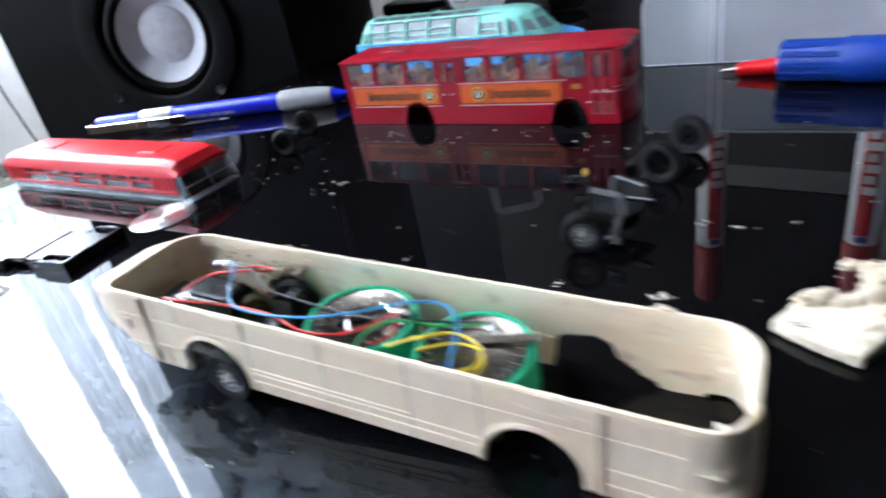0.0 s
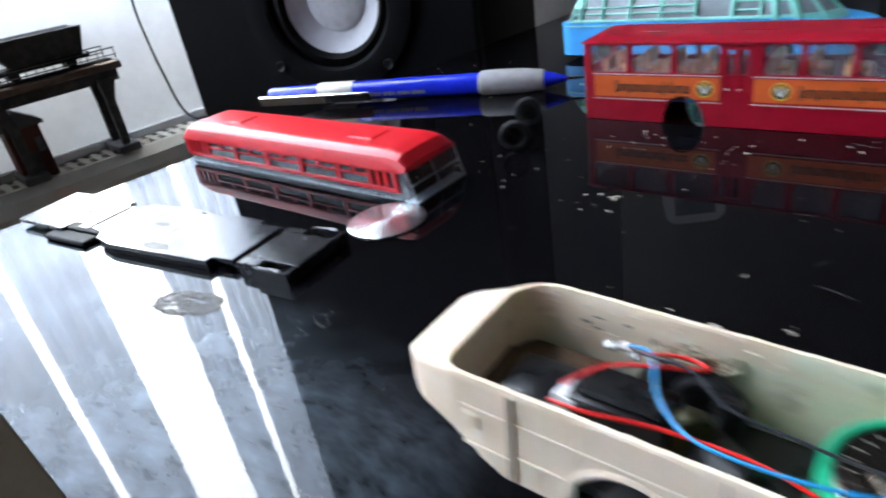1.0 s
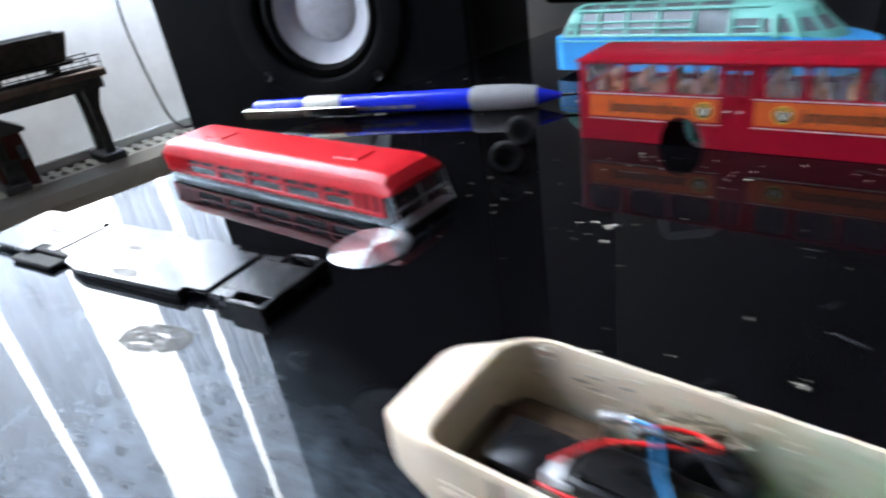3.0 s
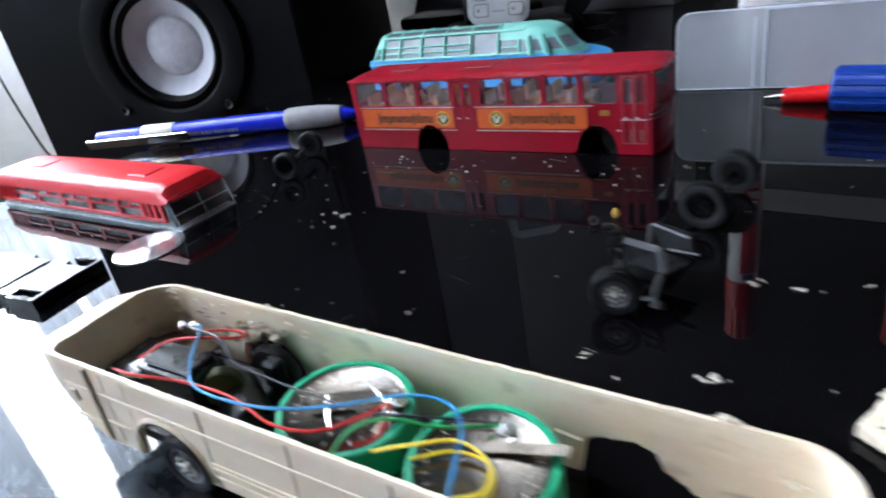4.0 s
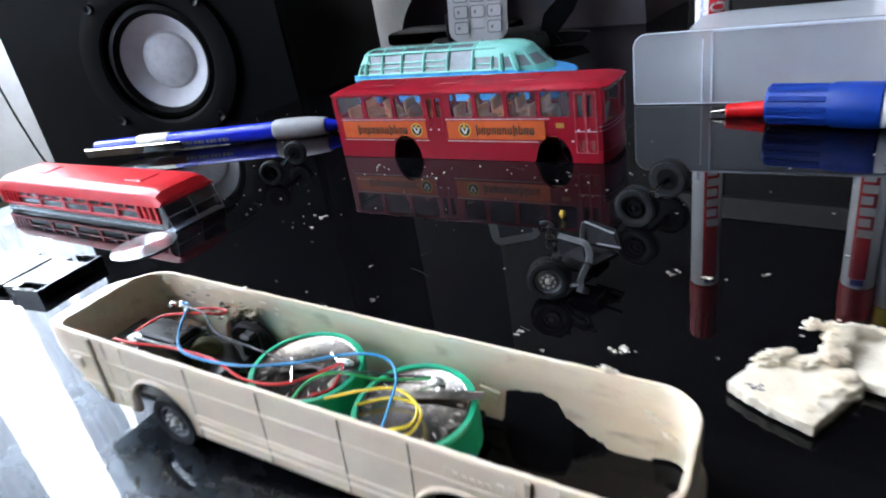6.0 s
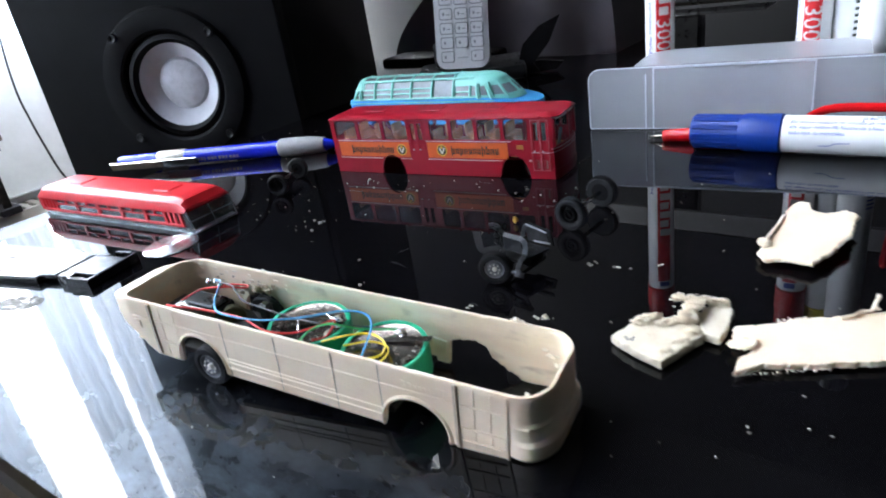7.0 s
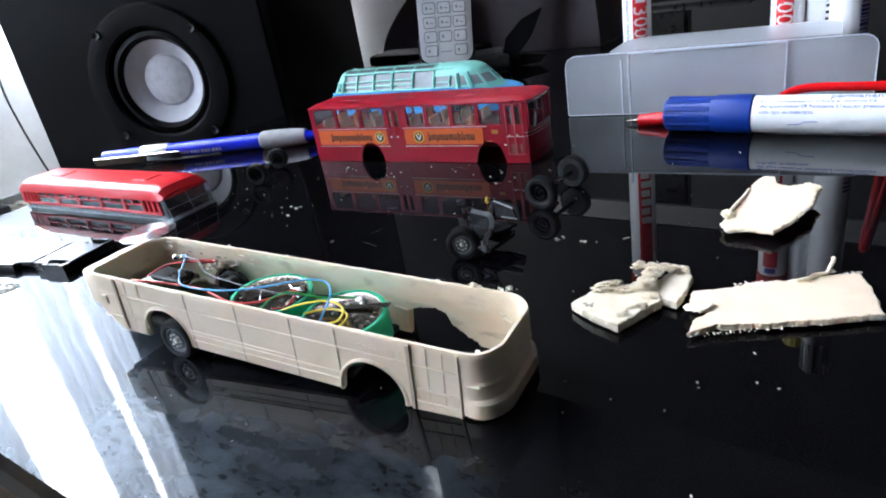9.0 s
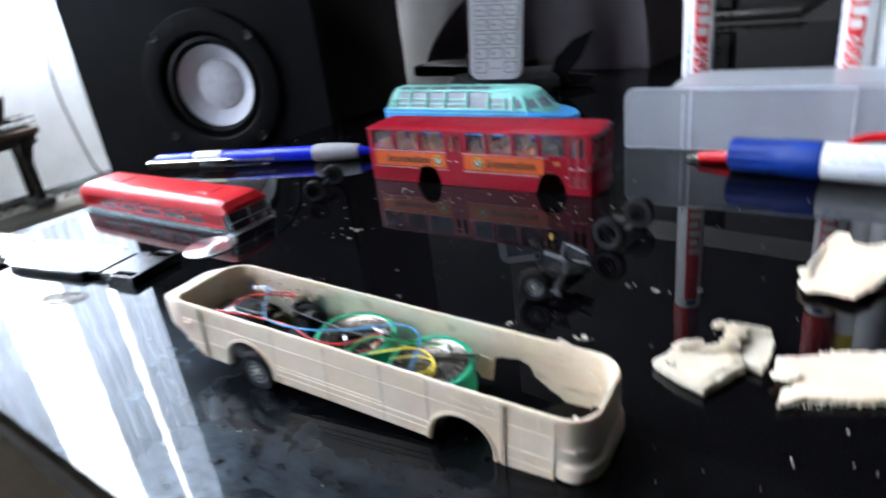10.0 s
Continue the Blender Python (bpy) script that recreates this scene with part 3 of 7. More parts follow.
for k in range(96):
    a = 2 * math.pi * k / 96
    dx, dz = math.cos(a), math.sin(a)
    reach = min(((100 - DX) if dx > 0 else (113 + DX)) / max(1e-6, abs(dx)), (TOP - CY if dz > 0 else CY - RT) / max(1e-6, abs(dz)))
    ring = [(43.5, 14), (43.5, 0), (reach - 1.5, 0), (reach, 1.5), (reach, 14)]
    rows.append([bm.verts.new((DX + r * dx, y, CY + r * dz)) for r, y in ring])
for k in range(96):
    a, b = rows[k], rows[(k + 1) % 96]
    for j in range(4):
        bm.faces.new((a[j], a[j + 1], b[j + 1], b[j]))
part("cabinet", bm, MATT_BLACK, spk)
part("driver_basket", lathe(fresh(), [(43.4, -13.9), (20, -13.9), (0, -13.9)], DR, 40), BLACK, spk)
part("bezel", lathe(fresh(), [(41, 0.2), (41, 2.4), (43, 3.8), (50, 4.8), (57.5, 3.8), (59.6, 0.2)], DR @ Matrix.Translation((-2.5, 0, 0)), 64), MATT_BLACK, spk, "round black plastic bezel")
part("surround", lathe(fresh(), [(31.5, -4), (32.5, 0.5), (35.5, 3.6), (38.8, 2.4), (40, -0.5), (41.2, -1), (41.2, 1.5)], DR, 64), MATT_BLACK, spk, "black rubber surround")
part("cone", lathe(fresh(), [(19.5, -10.0), (21, -8.8), (26, -5.5), (31.6, -1.5), (32.6, 0.2), (31, -3.4), (19.5, -11)], DR, 64), CONE, spk, "pale grey cone")
part("dust_cap", lathe(fresh(), [(20.6, -9.6), (18.6, -7.2), (13, -5.0), (6, -4.0), (0, -3.8)], DR, 48), DUST_CAP, spk)
for k in range(4):
    a = radians(45 + 90 * k - 4)
    bm = lathe(fresh(), [(0, 4.9), (1.4, 5.0), (1.4, 6.0), (3.0, 6.6), (3.4, 5.6), (3.4, 4.2)], DR @ Matrix.Translation((-2.5 + 55.0 * math.cos(a), 55.0 * math.sin(a), 0)), 16)
    part("screw", bm, DARK_GREY, spk)
UP = pose(2.0, 0, 327, 90, 0, 0)
part("upper_surround", lathe(fresh(), [(58, 1.0), (60, 3.4), (63, 4.2), (66, 3.0), (67.5, 0.2)], UP, 64), MATT_BLACK, spk, "black rubber surround")
part("upper_cone", lathe(fresh(), [(0, 1.2), (10, 1.0), (20, 0.6), (21, 0.4), (40, 1.0), (56, 2.2), (59, 2.6)], UP, 64), mat("grey_woven_cone", (0.36, 0.35, 0.37), 0.6, col2=(0.31, 0.30, 0.32), scale=140, bump=0.1), spk, "wide grey cone")
shelf = thing("low_shelf", SP, "plain dark low shelf carrying the loudspeaker", "shelf")
part("board", slab(fresh(), -118, 100, -10, 280, RT - 20, RT - 0.2, 1), DESK_EDGE, shelf)
for x in (-90, 82):
    part("side", slab(fresh(), x - 8, x + 8, -5, 220, LOW, RT - 20.2), DESK_EDGE, shelf)

# ---- wheels of model buses ----
def tyre_wheel(parent, m, r, width, hub_mat, tread=True, hub_depth=1.0):
    """A small tyre with tread blocks and a dished hub; the axle runs along local z, the outer face is +z."""
    h = width / 2
    w = part("wheel", lathe(fresh(), [(r * 0.60, -h), (r * 0.92, -h), (r, -h * 0.6), (r, h * 0.6), (r * 0.93, h), (r * 0.74, h * 1.02), (r * 0.62, h * 0.82), (r * 0.60, h * 0.4)], m, 36, True), RUBBER, parent, "black rubber tyre")
    hub = [(0, h * 0.95), (r * 0.12, h * 0.95), (r * 0.14, h * 0.55), (r * 0.22, h * 0.5), (r * 0.26, h * 0.8), (r * 0.40, h * 0.86), (r * 0.44, h * 0.3), (r * 0.52, h * 0.25), (r * 0.56, h * 0.72), (r * 0.615, h * 0.78), (r * 0.615, -h * 0.9), (0, -h * 0.9)]
    rim = part("rim", lathe(fresh(), hub, m, 32), hub_mat, w)
    bm = fresh()
    for k in range(8):
        a = 2 * math.pi * k / 8
        lathe(bm, [(0, h * 1.02), (r * 0.05, h * 1.0), (r * 0.055, h * 0.7)], m @ Matrix.Translation((r * 0.33 * math.cos(a), r * 0.33 * math.sin(a), 0)), 6)
    part("wheel_nuts", bm, SATIN if hub_mat in (GREY_PLASTIC, HUB_GREY) else hub_mat, w)
    if hub_mat in (GREY_PLASTIC, HUB_GREY):
        part("hub_cap", lathe(fresh(), [(0, h * 1.12), (r * 0.10, h * 1.10), (r * 0.15, h * 0.98), (r * 0.17, h * 0.6)], m, 8), SATIN, w, "worn silvery hub cap")
        part("rim_edge", lathe(fresh(), [(r * 0.565, h * 0.70), (r * 0.585, h * 0.86), (r * 0.62, h * 0.88), (r * 0.635, h * 0.70)], m, 36), HUB_GREY, w, "worn grey rim edge")
    if tread:
        bm = fresh()
        n = 38
        for k in range(n):
            for s in (-1, 1):
                a = 2 * math.pi * (k + 0.5 * (s > 0)) / n
                slab(bm, r - 0.05, r + r * 0.05, -r * 0.045, r * 0.045, s * h * 0.52 - h * 0.36, s * h * 0.52 + h * 0.36)
                g = bm.verts[:][-8:]
                for v in g:
                    v.co = m @ (Matrix.Rotation(a, 4, "Z") @ v.co)
        part("tread", bm, RUBBER, w, smooth=False)
    return w


# ---- cut-open cream bus body ----
CB = pose(0.002, 0.163, 0.007, 0, 3.9, -33)
cream = thing("cut_open_bus", CB, "cream plastic model bus cut open at the waist, wired inside", "model bus")
CX0, CX1, CY0, CY1, RIM = -61.4, 65.6, 0.0, 26.4, 13.5
ARCH_R, ARCH_F = -32.0, 35.2


def arch(x, c, r, zc, base):
    d = abs(x - c)
    return max(base, zc + math.sqrt(r * r - d * d)) if d < r else base


def cream_low(x, y):
    """The lower edge of the shell."""
    if y < 6:
        base = -3.5 if x < 46 else -4.6
        if x > 57.8:
            base = -2.2
        if x < -51:
            base = -3.2 + 6.6 * min(1, (-51 - x) / 11.5)
        if y < 3:
            base = max(base, arch(x, ARCH_R, 8.5, -2.1, base), arch(x, ARCH_F, 8.4, -2.6, base))
        return base
    if y > 20 and x < 58:
        base = -3.5
        if x < -51:
            base = -3.2 + 6.6 * min(1, (-51 - x) / 11.5)
        if y > 23:
            base = max(base, arch(x, ARCH_R, 8.5, -2.1, base))
            if 31.0 < x < 58:
                ragged = 0.9 * noise.noise(Vector((x * 0.9, 3.1, 0))) + 0.35 * noise.noise(Vector((x * 3.1, 1.0, 0)))
                hole = 5.6 - 0.05 * (x - 37.5) ** 2 if x < 41 else 5.0 - 1.6 * (x - 41) if x < 43.2 else 1.5 - 0.62 * (x - 43.2)
                base = max(base, min(hole, 5.6) + ragged)
        return base
    return 3.4 if x < 0 else -2.2


def cream_out(x, y, z):
    """How far the shell bulges out at height z."""
    if x > 57.9:
        k = min(1.0, (x - 57.9) / 4)
        bump = 1.15 * min(1.0, max(0.0, (2.4 - z) / 0.9)) * min(1.0, max(0.0, (z + 3.4) / 1.6)) + 0.5 * math.exp(-((z - 5.9) / 0.45) ** 2) * (1.0 if y < 6 else 0.3) + 0.4 * (1 - z / 13.5)
        return k * bump
    if x < -55:
        return -0.9 * max(0.0, (6 - z) / 6) ** 1.5 * min(1, (-55 - x) / 6)
    return 0.25 * (1 - (z / 13.5) ** 2)


def tail(x, y, z):
    """How far the rear end stands out behind the cut rim."""
    if x > -55:
        return 0.0
    a, b = min(1.0, max(0.0, y / 4.5)), min(1.0, max(0.0, (CY1 - y) / 9.0))
    rise = min(1.0, max(0.0, (13.4 - z) / 2.6))
    return 7.4 * math.sin(0.5 * math.pi * a) * math.sin(0.5 * math.pi * b) * math.sin(0.5 * math.pi * rise) * min(1.0, (-55 - x) / 6)


plan = []
seg = 10


def arc(cx, cy, r, a0, a1, n):
    return [(cx + r * math.cos(radians(a0 + (a1 - a0) * k / n)), cy + r * math.sin(radians(a0 + (a1 - a0) * k / n))) for k in range(n + 1)]


plan += [(x, CY0) for x in steps(CX0 + 3.5, 57.7, 160)][1:-1] + [(57.7, CY0), (57.95, CY0)]
plan += arc(CX1 - 7.4, CY0 + 7.4, 7.4, -88, 0, 12)
plan += [(CX1, y) for y in steps(CY0 + 8, CY1 - 8, 8)]
plan += arc(CX1 - 7.4, CY1 - 7.4, 7.4, 0, 90, 12)
plan += [(x, CY1) for x in steps(CX1 - 8, CX0 + 9, 150)]
plan += arc(CX0 + 8.2, CY1 - 8.2, 8.2, 90, 180, 10)[1:]
plan += [(CX0, y) for y in steps(CY1 - 9, CY0 + 4.5, 6)]
plan += arc(CX0 + 3.5, CY0 + 3.5, 3.5, 180, 270, 8)
bm = fresh()
LEV = 22
cols = []
n = len(plan)
for i, (x, y) in enumerate(plan):
    tx, ty = plan[(i + 1) % n][0] - plan[i - 1][0], plan[(i + 1) % n][1] - plan[i - 1][1]
    ln = math.hypot(tx, ty) or 1
    nx, ny = ty / ln, -tx / ln
    lo = cream_low(x, y)
    rim = RIM + 0.16 * noise.noise(Vector((x * 0.35, y * 0.35, 2))) + 0.10 * noise.noise(Vector((x * 1.7, y * 1.7, 5)))
    outer, inner = [], []
    for k in range(LEV):
        z = lo + (rim - lo) * k / (LEV - 1)
        o = cream_out(x, y, z)
        th = 1.15 + 0.12 * noise.noise(Vector((x * 0.5, y * 0.5, z * 0.6 + 9)))
        round_off = 0.22 if k == LEV - 1 else 0.0
        outer.append(bm.verts.new((x - tail(x, y, z) + nx * (o - round_off), y + ny * (o - round_off), z)))
        inner.append(bm.verts.new((x + nx * (o - th + round_off), y + ny * (o - th + round_off), z)))
    cols.append((outer, inner))
lining = fresh()
for i in range(n):
    (o0, i0), (o1, i1) = cols[i], cols[(i + 1) % n]
    for k in range(LEV - 1):
        bm.faces.new((o0[k], o1[k], o1[k + 1], o0[k + 1]))
        lining.faces.new([lining.verts.new(v.co) for v in (i0[k], i0[k + 1], i1[k + 1], i1[k])])
    bm.faces.new((o0[-1], o1[-1], i1[-1], i0[-1]))
    bm.faces.new((o0[0], i0[0], i1[0], o1[0]))
shell = part("shell", bm, CREAM, cream)
bmesh.ops.remove_doubles(lining, verts=lining.verts[:], dist=0.0005)
part("inner_face", lining, CREAM_INSIDE, cream, "stained inside of the shell, tinted green for bounced light")
def bowed(bm, side):
    """Sets trim onto the slightly bowed side of the shell."""
    for v in bm.verts:
        v.co.y += (1 if side else -1) * 0.25 * (1 - (v.co.z / 13.5) ** 2)
    return bm


# seams, mouldings and ribs on both sides
for side, y0, y1 in ((0, -0.20, 0.1), (1, CY1 - 0.1, CY1 + 0.20)):
    for x in (-21.6, -3.8, 13.6, 26.7):
        bm = fresh()
        slab(bm, x - 0.2, x + 0.2, y0, y1, -3.4 if x < 20 else -2.6, 13.1, 0.1, 1)
        part("seam", bowed(bm, side), SEAM if not side else CREAM, shell)
    for x in (-45.2, -39.6, 50.2, 54.0):
        if side and x > 0:
            continue
        slab_z = (-2.6, 13.0) if x > 0 else (-2.2, 13.2)
        part("door_rib", bowed(slab(fresh(), x - 0.2, x + 0.2, y0, y1, *slab_z, 0.1, 1), side), CREAM, shell)
    if not side:
        part("corner_rib", bowed(slab(fresh(), 57.2, 57.9, y0, y1, -4.5, 13.0, 0.1, 1), side), CREAM, shell)
    for x in (-49.0, 46.0):
        if side and x > 0:
            continue
        part("pillar_strip", bowed(slab(fresh(), x - 0.5, x + 0.5, y0 - (0.3 if not side else 0), y1 + (0.3 if side else 0), -2.9 if x < 0 else -3.6, 13.2, 0.12, 1), side), SEAM if not side else CREAM, shell, "pillar strip browned for its shaded side")
    part("waist_moulding", bowed(slab(fresh(), -57.0, 57.2, y0, y1, 8.05, 8.45, 0.09, 1), side), CREAM, shell)
    for z, x0, x1 in ((2.1, -22, 13.4), (1.0, -22, 26.5), (-0.9, -22, 26.5), (2.1, 46.8, 57), (-1.2, 46.8, 57), (0.9, -57, -49.5), (2.0, -48, -41)):
        if side and x1 > 28:
            continue
        part("moulding", bowed(slab(fresh(), x0, x1, y0 - (0.0 if side else 0.1), y1, z - 0.28, z + 0.28, 0.09, 1), side), CREAM, shell)
    for c, r, zc in ((ARCH_R, 8.5, -2.1), (ARCH_F, 8.4, -2.6)):
        bm = fresh()
        pts = []
        for k in range(25):
            a = radians(-6 + 192 * k / 24)
            pts.append((c + (r + 0.5) * math.cos(a), (y0 + y1) / 2, zc + (r + 0.5) * math.sin(a)))
        if side == 0 or c < 0:
            part("arch_lip", tube(bm, pts, 0.62, 6, 1, False), CREAM, shell)
        else:
            bm.free()
# raised lettering, as plain bars
for k, (x, w, hgt) in enumerate(((32.6, 1.0, 1.4), (34.2, 0.9, 1.1), (35.7, 0.8, 0.8), (37.0, 0.8, 0.8), (38.2, 0.8, 0.8), (39.4, 0.8, 0.8), (41.2, 1.1, 1.5), (42.9, 1.1, 1.5))):
    part("raised_mark", bowed(slab(fresh(), x, x + w, -0.16, 0.1, 9.3, 9.3 + hgt, 0.07, 1), 0), CREAM, shell)
part("side_lamp", slab(fresh(), -56.8, -54.2, -0.55, 0.2, 4.4, 7.2, 0.25, 1), CREAM, shell)
part("door_handle", slab(fresh(), 59.0, 62.4, -0.25, 0.8, 5.6, 6.1, 0.2, 1), CREAM, shell)
# ragged edge left by the knife
bm = fresh()
random.seed(4)
for k in range(22):
    rough_lump(bm, (random.uniform(62.0, 63.4), random.uniform(2.2, 6.0), random.uniform(1.0, 12.5)), (0.25, 0.45, 0.6), k + 50, 1, 0.7)
part("cut_edge", bm, CREAM_RAW, cream, "ragged pale cut plastic")
bm = fresh()
random.seed(8)
for k in range(22):
    x = random.uniform(-58, -20)
    z = 11.8 + random.uniform(-0.8, 1.6) if random.random() < 0.3 else random.uniform(5.5, 9.5)
    rough_lump(bm, (x, 24.9 + random.uniform(-0.5, 0.1), z), (random.uniform(0.4, 1.6), random.uniform(0.08, 0.22), random.uniform(0.15, 0.5)), k, 1)
tagged(part("glue_residue", bm, CREAM_RAW, cream), "pale dried glue", kind="stuff")
bm = fresh()
for k in range(9):
    rough_lump(bm, (random.uniform(-57, -30), 25.1, random.uniform(6, 10)), (random.uniform(0.4, 1.2), 0.12, random.uniform(0.15, 0.4)), k + 70, 1)
tagged(part("glue_residue", bm, GLUE, cream), "brown dried glue", kind="stuff")
# chips standing up on the cut rim and in the front corner
for k, (x, y, z, s) in enumerate(((49.6, 25.8, 13.9, 0.8), (51.0, 26.0, 13.7, 0.6), (-30, 25.9, 13.6, 0.5), (-8, 25.9, 13.6, 0.4), (63.0, 3.4, 12.2, 0.6), (62.4, 2.9, 10.6, 0.5), (61.2, 2.6, 13.1, 0.5), (58.8, 25.2, 6.4, 0.9), (60.4, 24.6, 4.4, 0.8), (57.2, 25.2, 7.6, 0.6))):
    part("rim_chip", rough_lump(fresh(), (x, y, z), (s * 1.2, s * 0.6, s * 0.8), k + 11, 2, 1.1), CREAM_RAW, cream, "torn pale chip")

# rear axle and drive
tyre_wheel(cream, pose(-31.3, 2.4, -3.7, 90, 0, 0), 6.0, 4.0, GREY_PLASTIC, False)
tyre_wheel(cream, pose(-28.6, 22.6, 1.4, -90, 0, 0), 5.6, 2.4, BLACK, False)
part("axle", tube(fresh(), [(-31.3, 3, -3.9), (-31.0, 22, 0.4)], 0.8, smooth=False), STEEL, cream)
bm = slab(fresh(), -60, 28, 2.0, 24.0, -2.2, -0.4, 0.4, 1)
part("chassis_floor", slab(bm, -57, -24, 6, 21, -0.4, 2.5, 0.5, 1), BLACK, cream, "black chassis floor")
part("torn_flap", prism(fresh(), [(27.5, -0.4), (30.2, 0.2), (31.0, 4.4), (27.0, 5.0)], 24.0, 24.6, Matrix(((1, 0, 0, 0), (0, 0, 1, 0), (0, 1, 0, 0), (0, 0, 0, 1)))), CREAM_INSIDE, cream, "torn cream flap", False)
mot = part("drive_unit", slab(fresh(), -44, -30, 5.5, 13.6, 2, 11.2, 0.9, 2), BLACK_SHEEN, cream, "black plastic gearbox")
part("lid", slab(fresh(), -42.5, -31, 6.5, 12.6, 11.2, 12.2, 0.4, 1), BLACK, mot)
part("motor", lathe(fresh(), [(0, -6), (3.6, -6), (4, -5.4), (4, 5.4), (3.6, 6), (0, 6)], pose(-25.0, 11.0, 3.2, 90, 0, 58), 24), BLACK, mot, "black cylindrical motor")
part("gear", lathe(fresh(), [(0, -1.2), (3.4, -1.2), (3.6, -0.8), (3.6, 0.8), (3.4, 1.2), (0, 1.2)], pose(-28.6, 10.6, 7.2, 90, 0, 40), 20), mat("tarnished_brass", (0.06, 0.055, 0.02), 0.4, 0.6, col2=(0.02, 0.02, 0.015), scale=300), mot, "dark brass gear")
part("bracket", slab(fresh(), -26.5, -23.0, 17.5, 20.5, 2, 7.6, 0.6, 1), BLACK, mot)
part("white_clip", prism(fresh(), [(-45.6, 5.8), (-42.6, 5.2), (-40.8, 9.4), (-42, 11.2), (-44.8, 9.4)], 8.6, 10.6), WHITE_PLASTIC, mot, "white plastic clip")
part("clip_metal", tube(fresh(), [(-45.6, 4.2, 9.5), (-44, 3.4, 10.8), (-42, 4.4, 10.4), (-41, 6, 9.5)], 0.5), SILVER, mot)
for p in ((-41.3, 15.5, 13.6), (-39.2, 16.2, 13.6), (-37.6, 16.0, 12.8)):
    part("solder_bead", lathe(fresh(), [(0, -0.9), (0.7, -0.6), (0.9, 0), (0.6, 0.6), (0, 0.9)], Matrix.Translation(p), 10), SOLDER, mot)
part("bulkhead", slab(fresh(), -64.4, -44.5, 2.2, 24.2, 0.6, 2.6, 0.8, 2), FLOOR_BROWN, mot, "floor piece browned for the shade in the rear")
part("rear_block", slab(fresh(), -56, -45.5, 7.5, 17.0, 2.6, 6.2, 1.0, 2), BLACK_SHEEN, mot, "black plastic block")
bm = fresh()
random.seed(21)
for k in range(9):
    p = (random.uniform(-42, -26), random.uniform(14.5, 20), random.uniform(3.4, 5.6))
    rough_lump(bm, p, (random.uniform(0.5, 1.6), random.uniform(0.5, 1.2), random.uniform(0.5, 1.6)), k, 1)
tagged(part("blob", bm, BLACK, mot), "black blobs of components", kind="stuff")
bm = fresh()
for k in range(34):
    p = (random.gauss(-33, 4.0), random.uniform(22.4, 24.9), random.gauss(8.6, 0.8))
    rough_lump(bm, p, (random.uniform(0.3, 1.3), random.uniform(0.3, 0.7), random.uniform(0.2, 0.7)), k + 5, 2, 0.9)
tagged(part("glue_residue", bm, GLUE, cream, smooth=False), "rubble of brown dried glue", kind="stuff")


def button_cell(c, r, z0, z1, tilt, group="button cells in the bus"):
    cell = thing("button_cell", CB @ Matrix.Scale(1, 4) @ pose(c[0] * MM, c[1] * MM, 0, tilt[0], tilt[1], 0), "rechargeable button cell in green shrink wrap with a steel top", "battery", group)
    part("wrap", lathe(fresh(), [(r - 2.0, z0), (r - 0.4, z0), (r, z0 + 0.5), (r, z1 - 0.5), (r - 0.25, z1), (r - 1.1, z1 + 0.05), (r - 1.25, z1 - 0.3)], None, 64), GREEN, cell, "glossy green wrap")
    part("can", lathe(fresh(), [(r - 0.4, z0 + 0.2), (r - 0.4, z1 - 0.5), (r - 1.15, z1 - 0.35), (r - 1.5, z1 - 0.05), (r - 2.0, z1 - 0.25), (0, z1 - 0.22)], None, 64), STEEL, cell, "stained steel top")
    for k in range(26):
        a = 2 * math.pi * k / 26 + 0.1
        if not 0.9 < (a % 3.2) < 1.5:
            q = pose((r - 3) * math.cos(a), (r - 3) * math.sin(a), z1 - 0.16, 0, 0, math.degrees(a))
            bm = slab(fresh(), -0.5, 0.5, -0.06, 0.06, -0.03, 0.02)
            for v in bm.verts:
                v.co = q @ v.co
            part("stamped_mark", bm, SATIN, cell)
    return cell


cell_a = button_cell((-3.0, 12.4), 11.0, 2.2, 10.0, (0, 0))
cell_b = button_cell((21.4, 11.4), 11.0, 1.0, 9.4, (3, -2))


def bent_tab(parent, pts, w, name="solder_tab", material=STEEL):
    """A thin strip of sheet metal along a line in the plane z up."""
    bm = fresh()
    rows = []
    for i, p in enumerate(pts):
        a, b = Vector(pts[max(i - 1, 0)]), Vector(pts[min(i + 1, len(pts) - 1)])
        t = (b - a).normalized()
        sd = Vector((-t.y, t.x, 0)).normalized() * w / 2
        q = Vector(p)
        rows.append([bm.verts.new(q + s + Vector((0, 0, dz))) for s, dz in ((-sd, 0), (sd, 0), (sd, 0.3), (-sd, 0.3))])
    for a, b in zip(rows, rows[1:]):
        for k in range(4):
            bm.faces.new((a[k], a[(k + 1) % 4], b[(k + 1) % 4], b[k]))
    bm.faces.new(rows[0][::-1])
    bm.faces.new(rows[-1])
    return part(name, bm, material, parent)


bent_tab(cell_a, [(-4.5, -2, 9.85), (-1, 0.3, 9.95), (2, 1.8, 10.0), (5.5, 3.0, 10.2)], 4.2)
bent_tab(cell_a, [(3, 2, 10.1), (7, 2.6, 10.3), (9.5, 2.8, 10.2)], 3.0)
for p, q in (((-3.6, 0.4), (-0.6, -3.6)), ((2.4, 4.6), (5.8, 2.6)), ((-1.4, -2.6), (0.9, -5.2))):
    part("weld_mark", tube(fresh(), [(*p, 10.35), (*q, 10.3)], 0.22, smooth=False), SILVER, cell_a)
bent_tab(cell_b, [(-2.4, 1.4, 9.5), (-1.8, 1.6, 9.5), (2, 2.8, 9.6), (4, 3.2, 9.8), (9.4, 4.0, 10.6), (11.2, 4.2, 10.8)], 1.9)
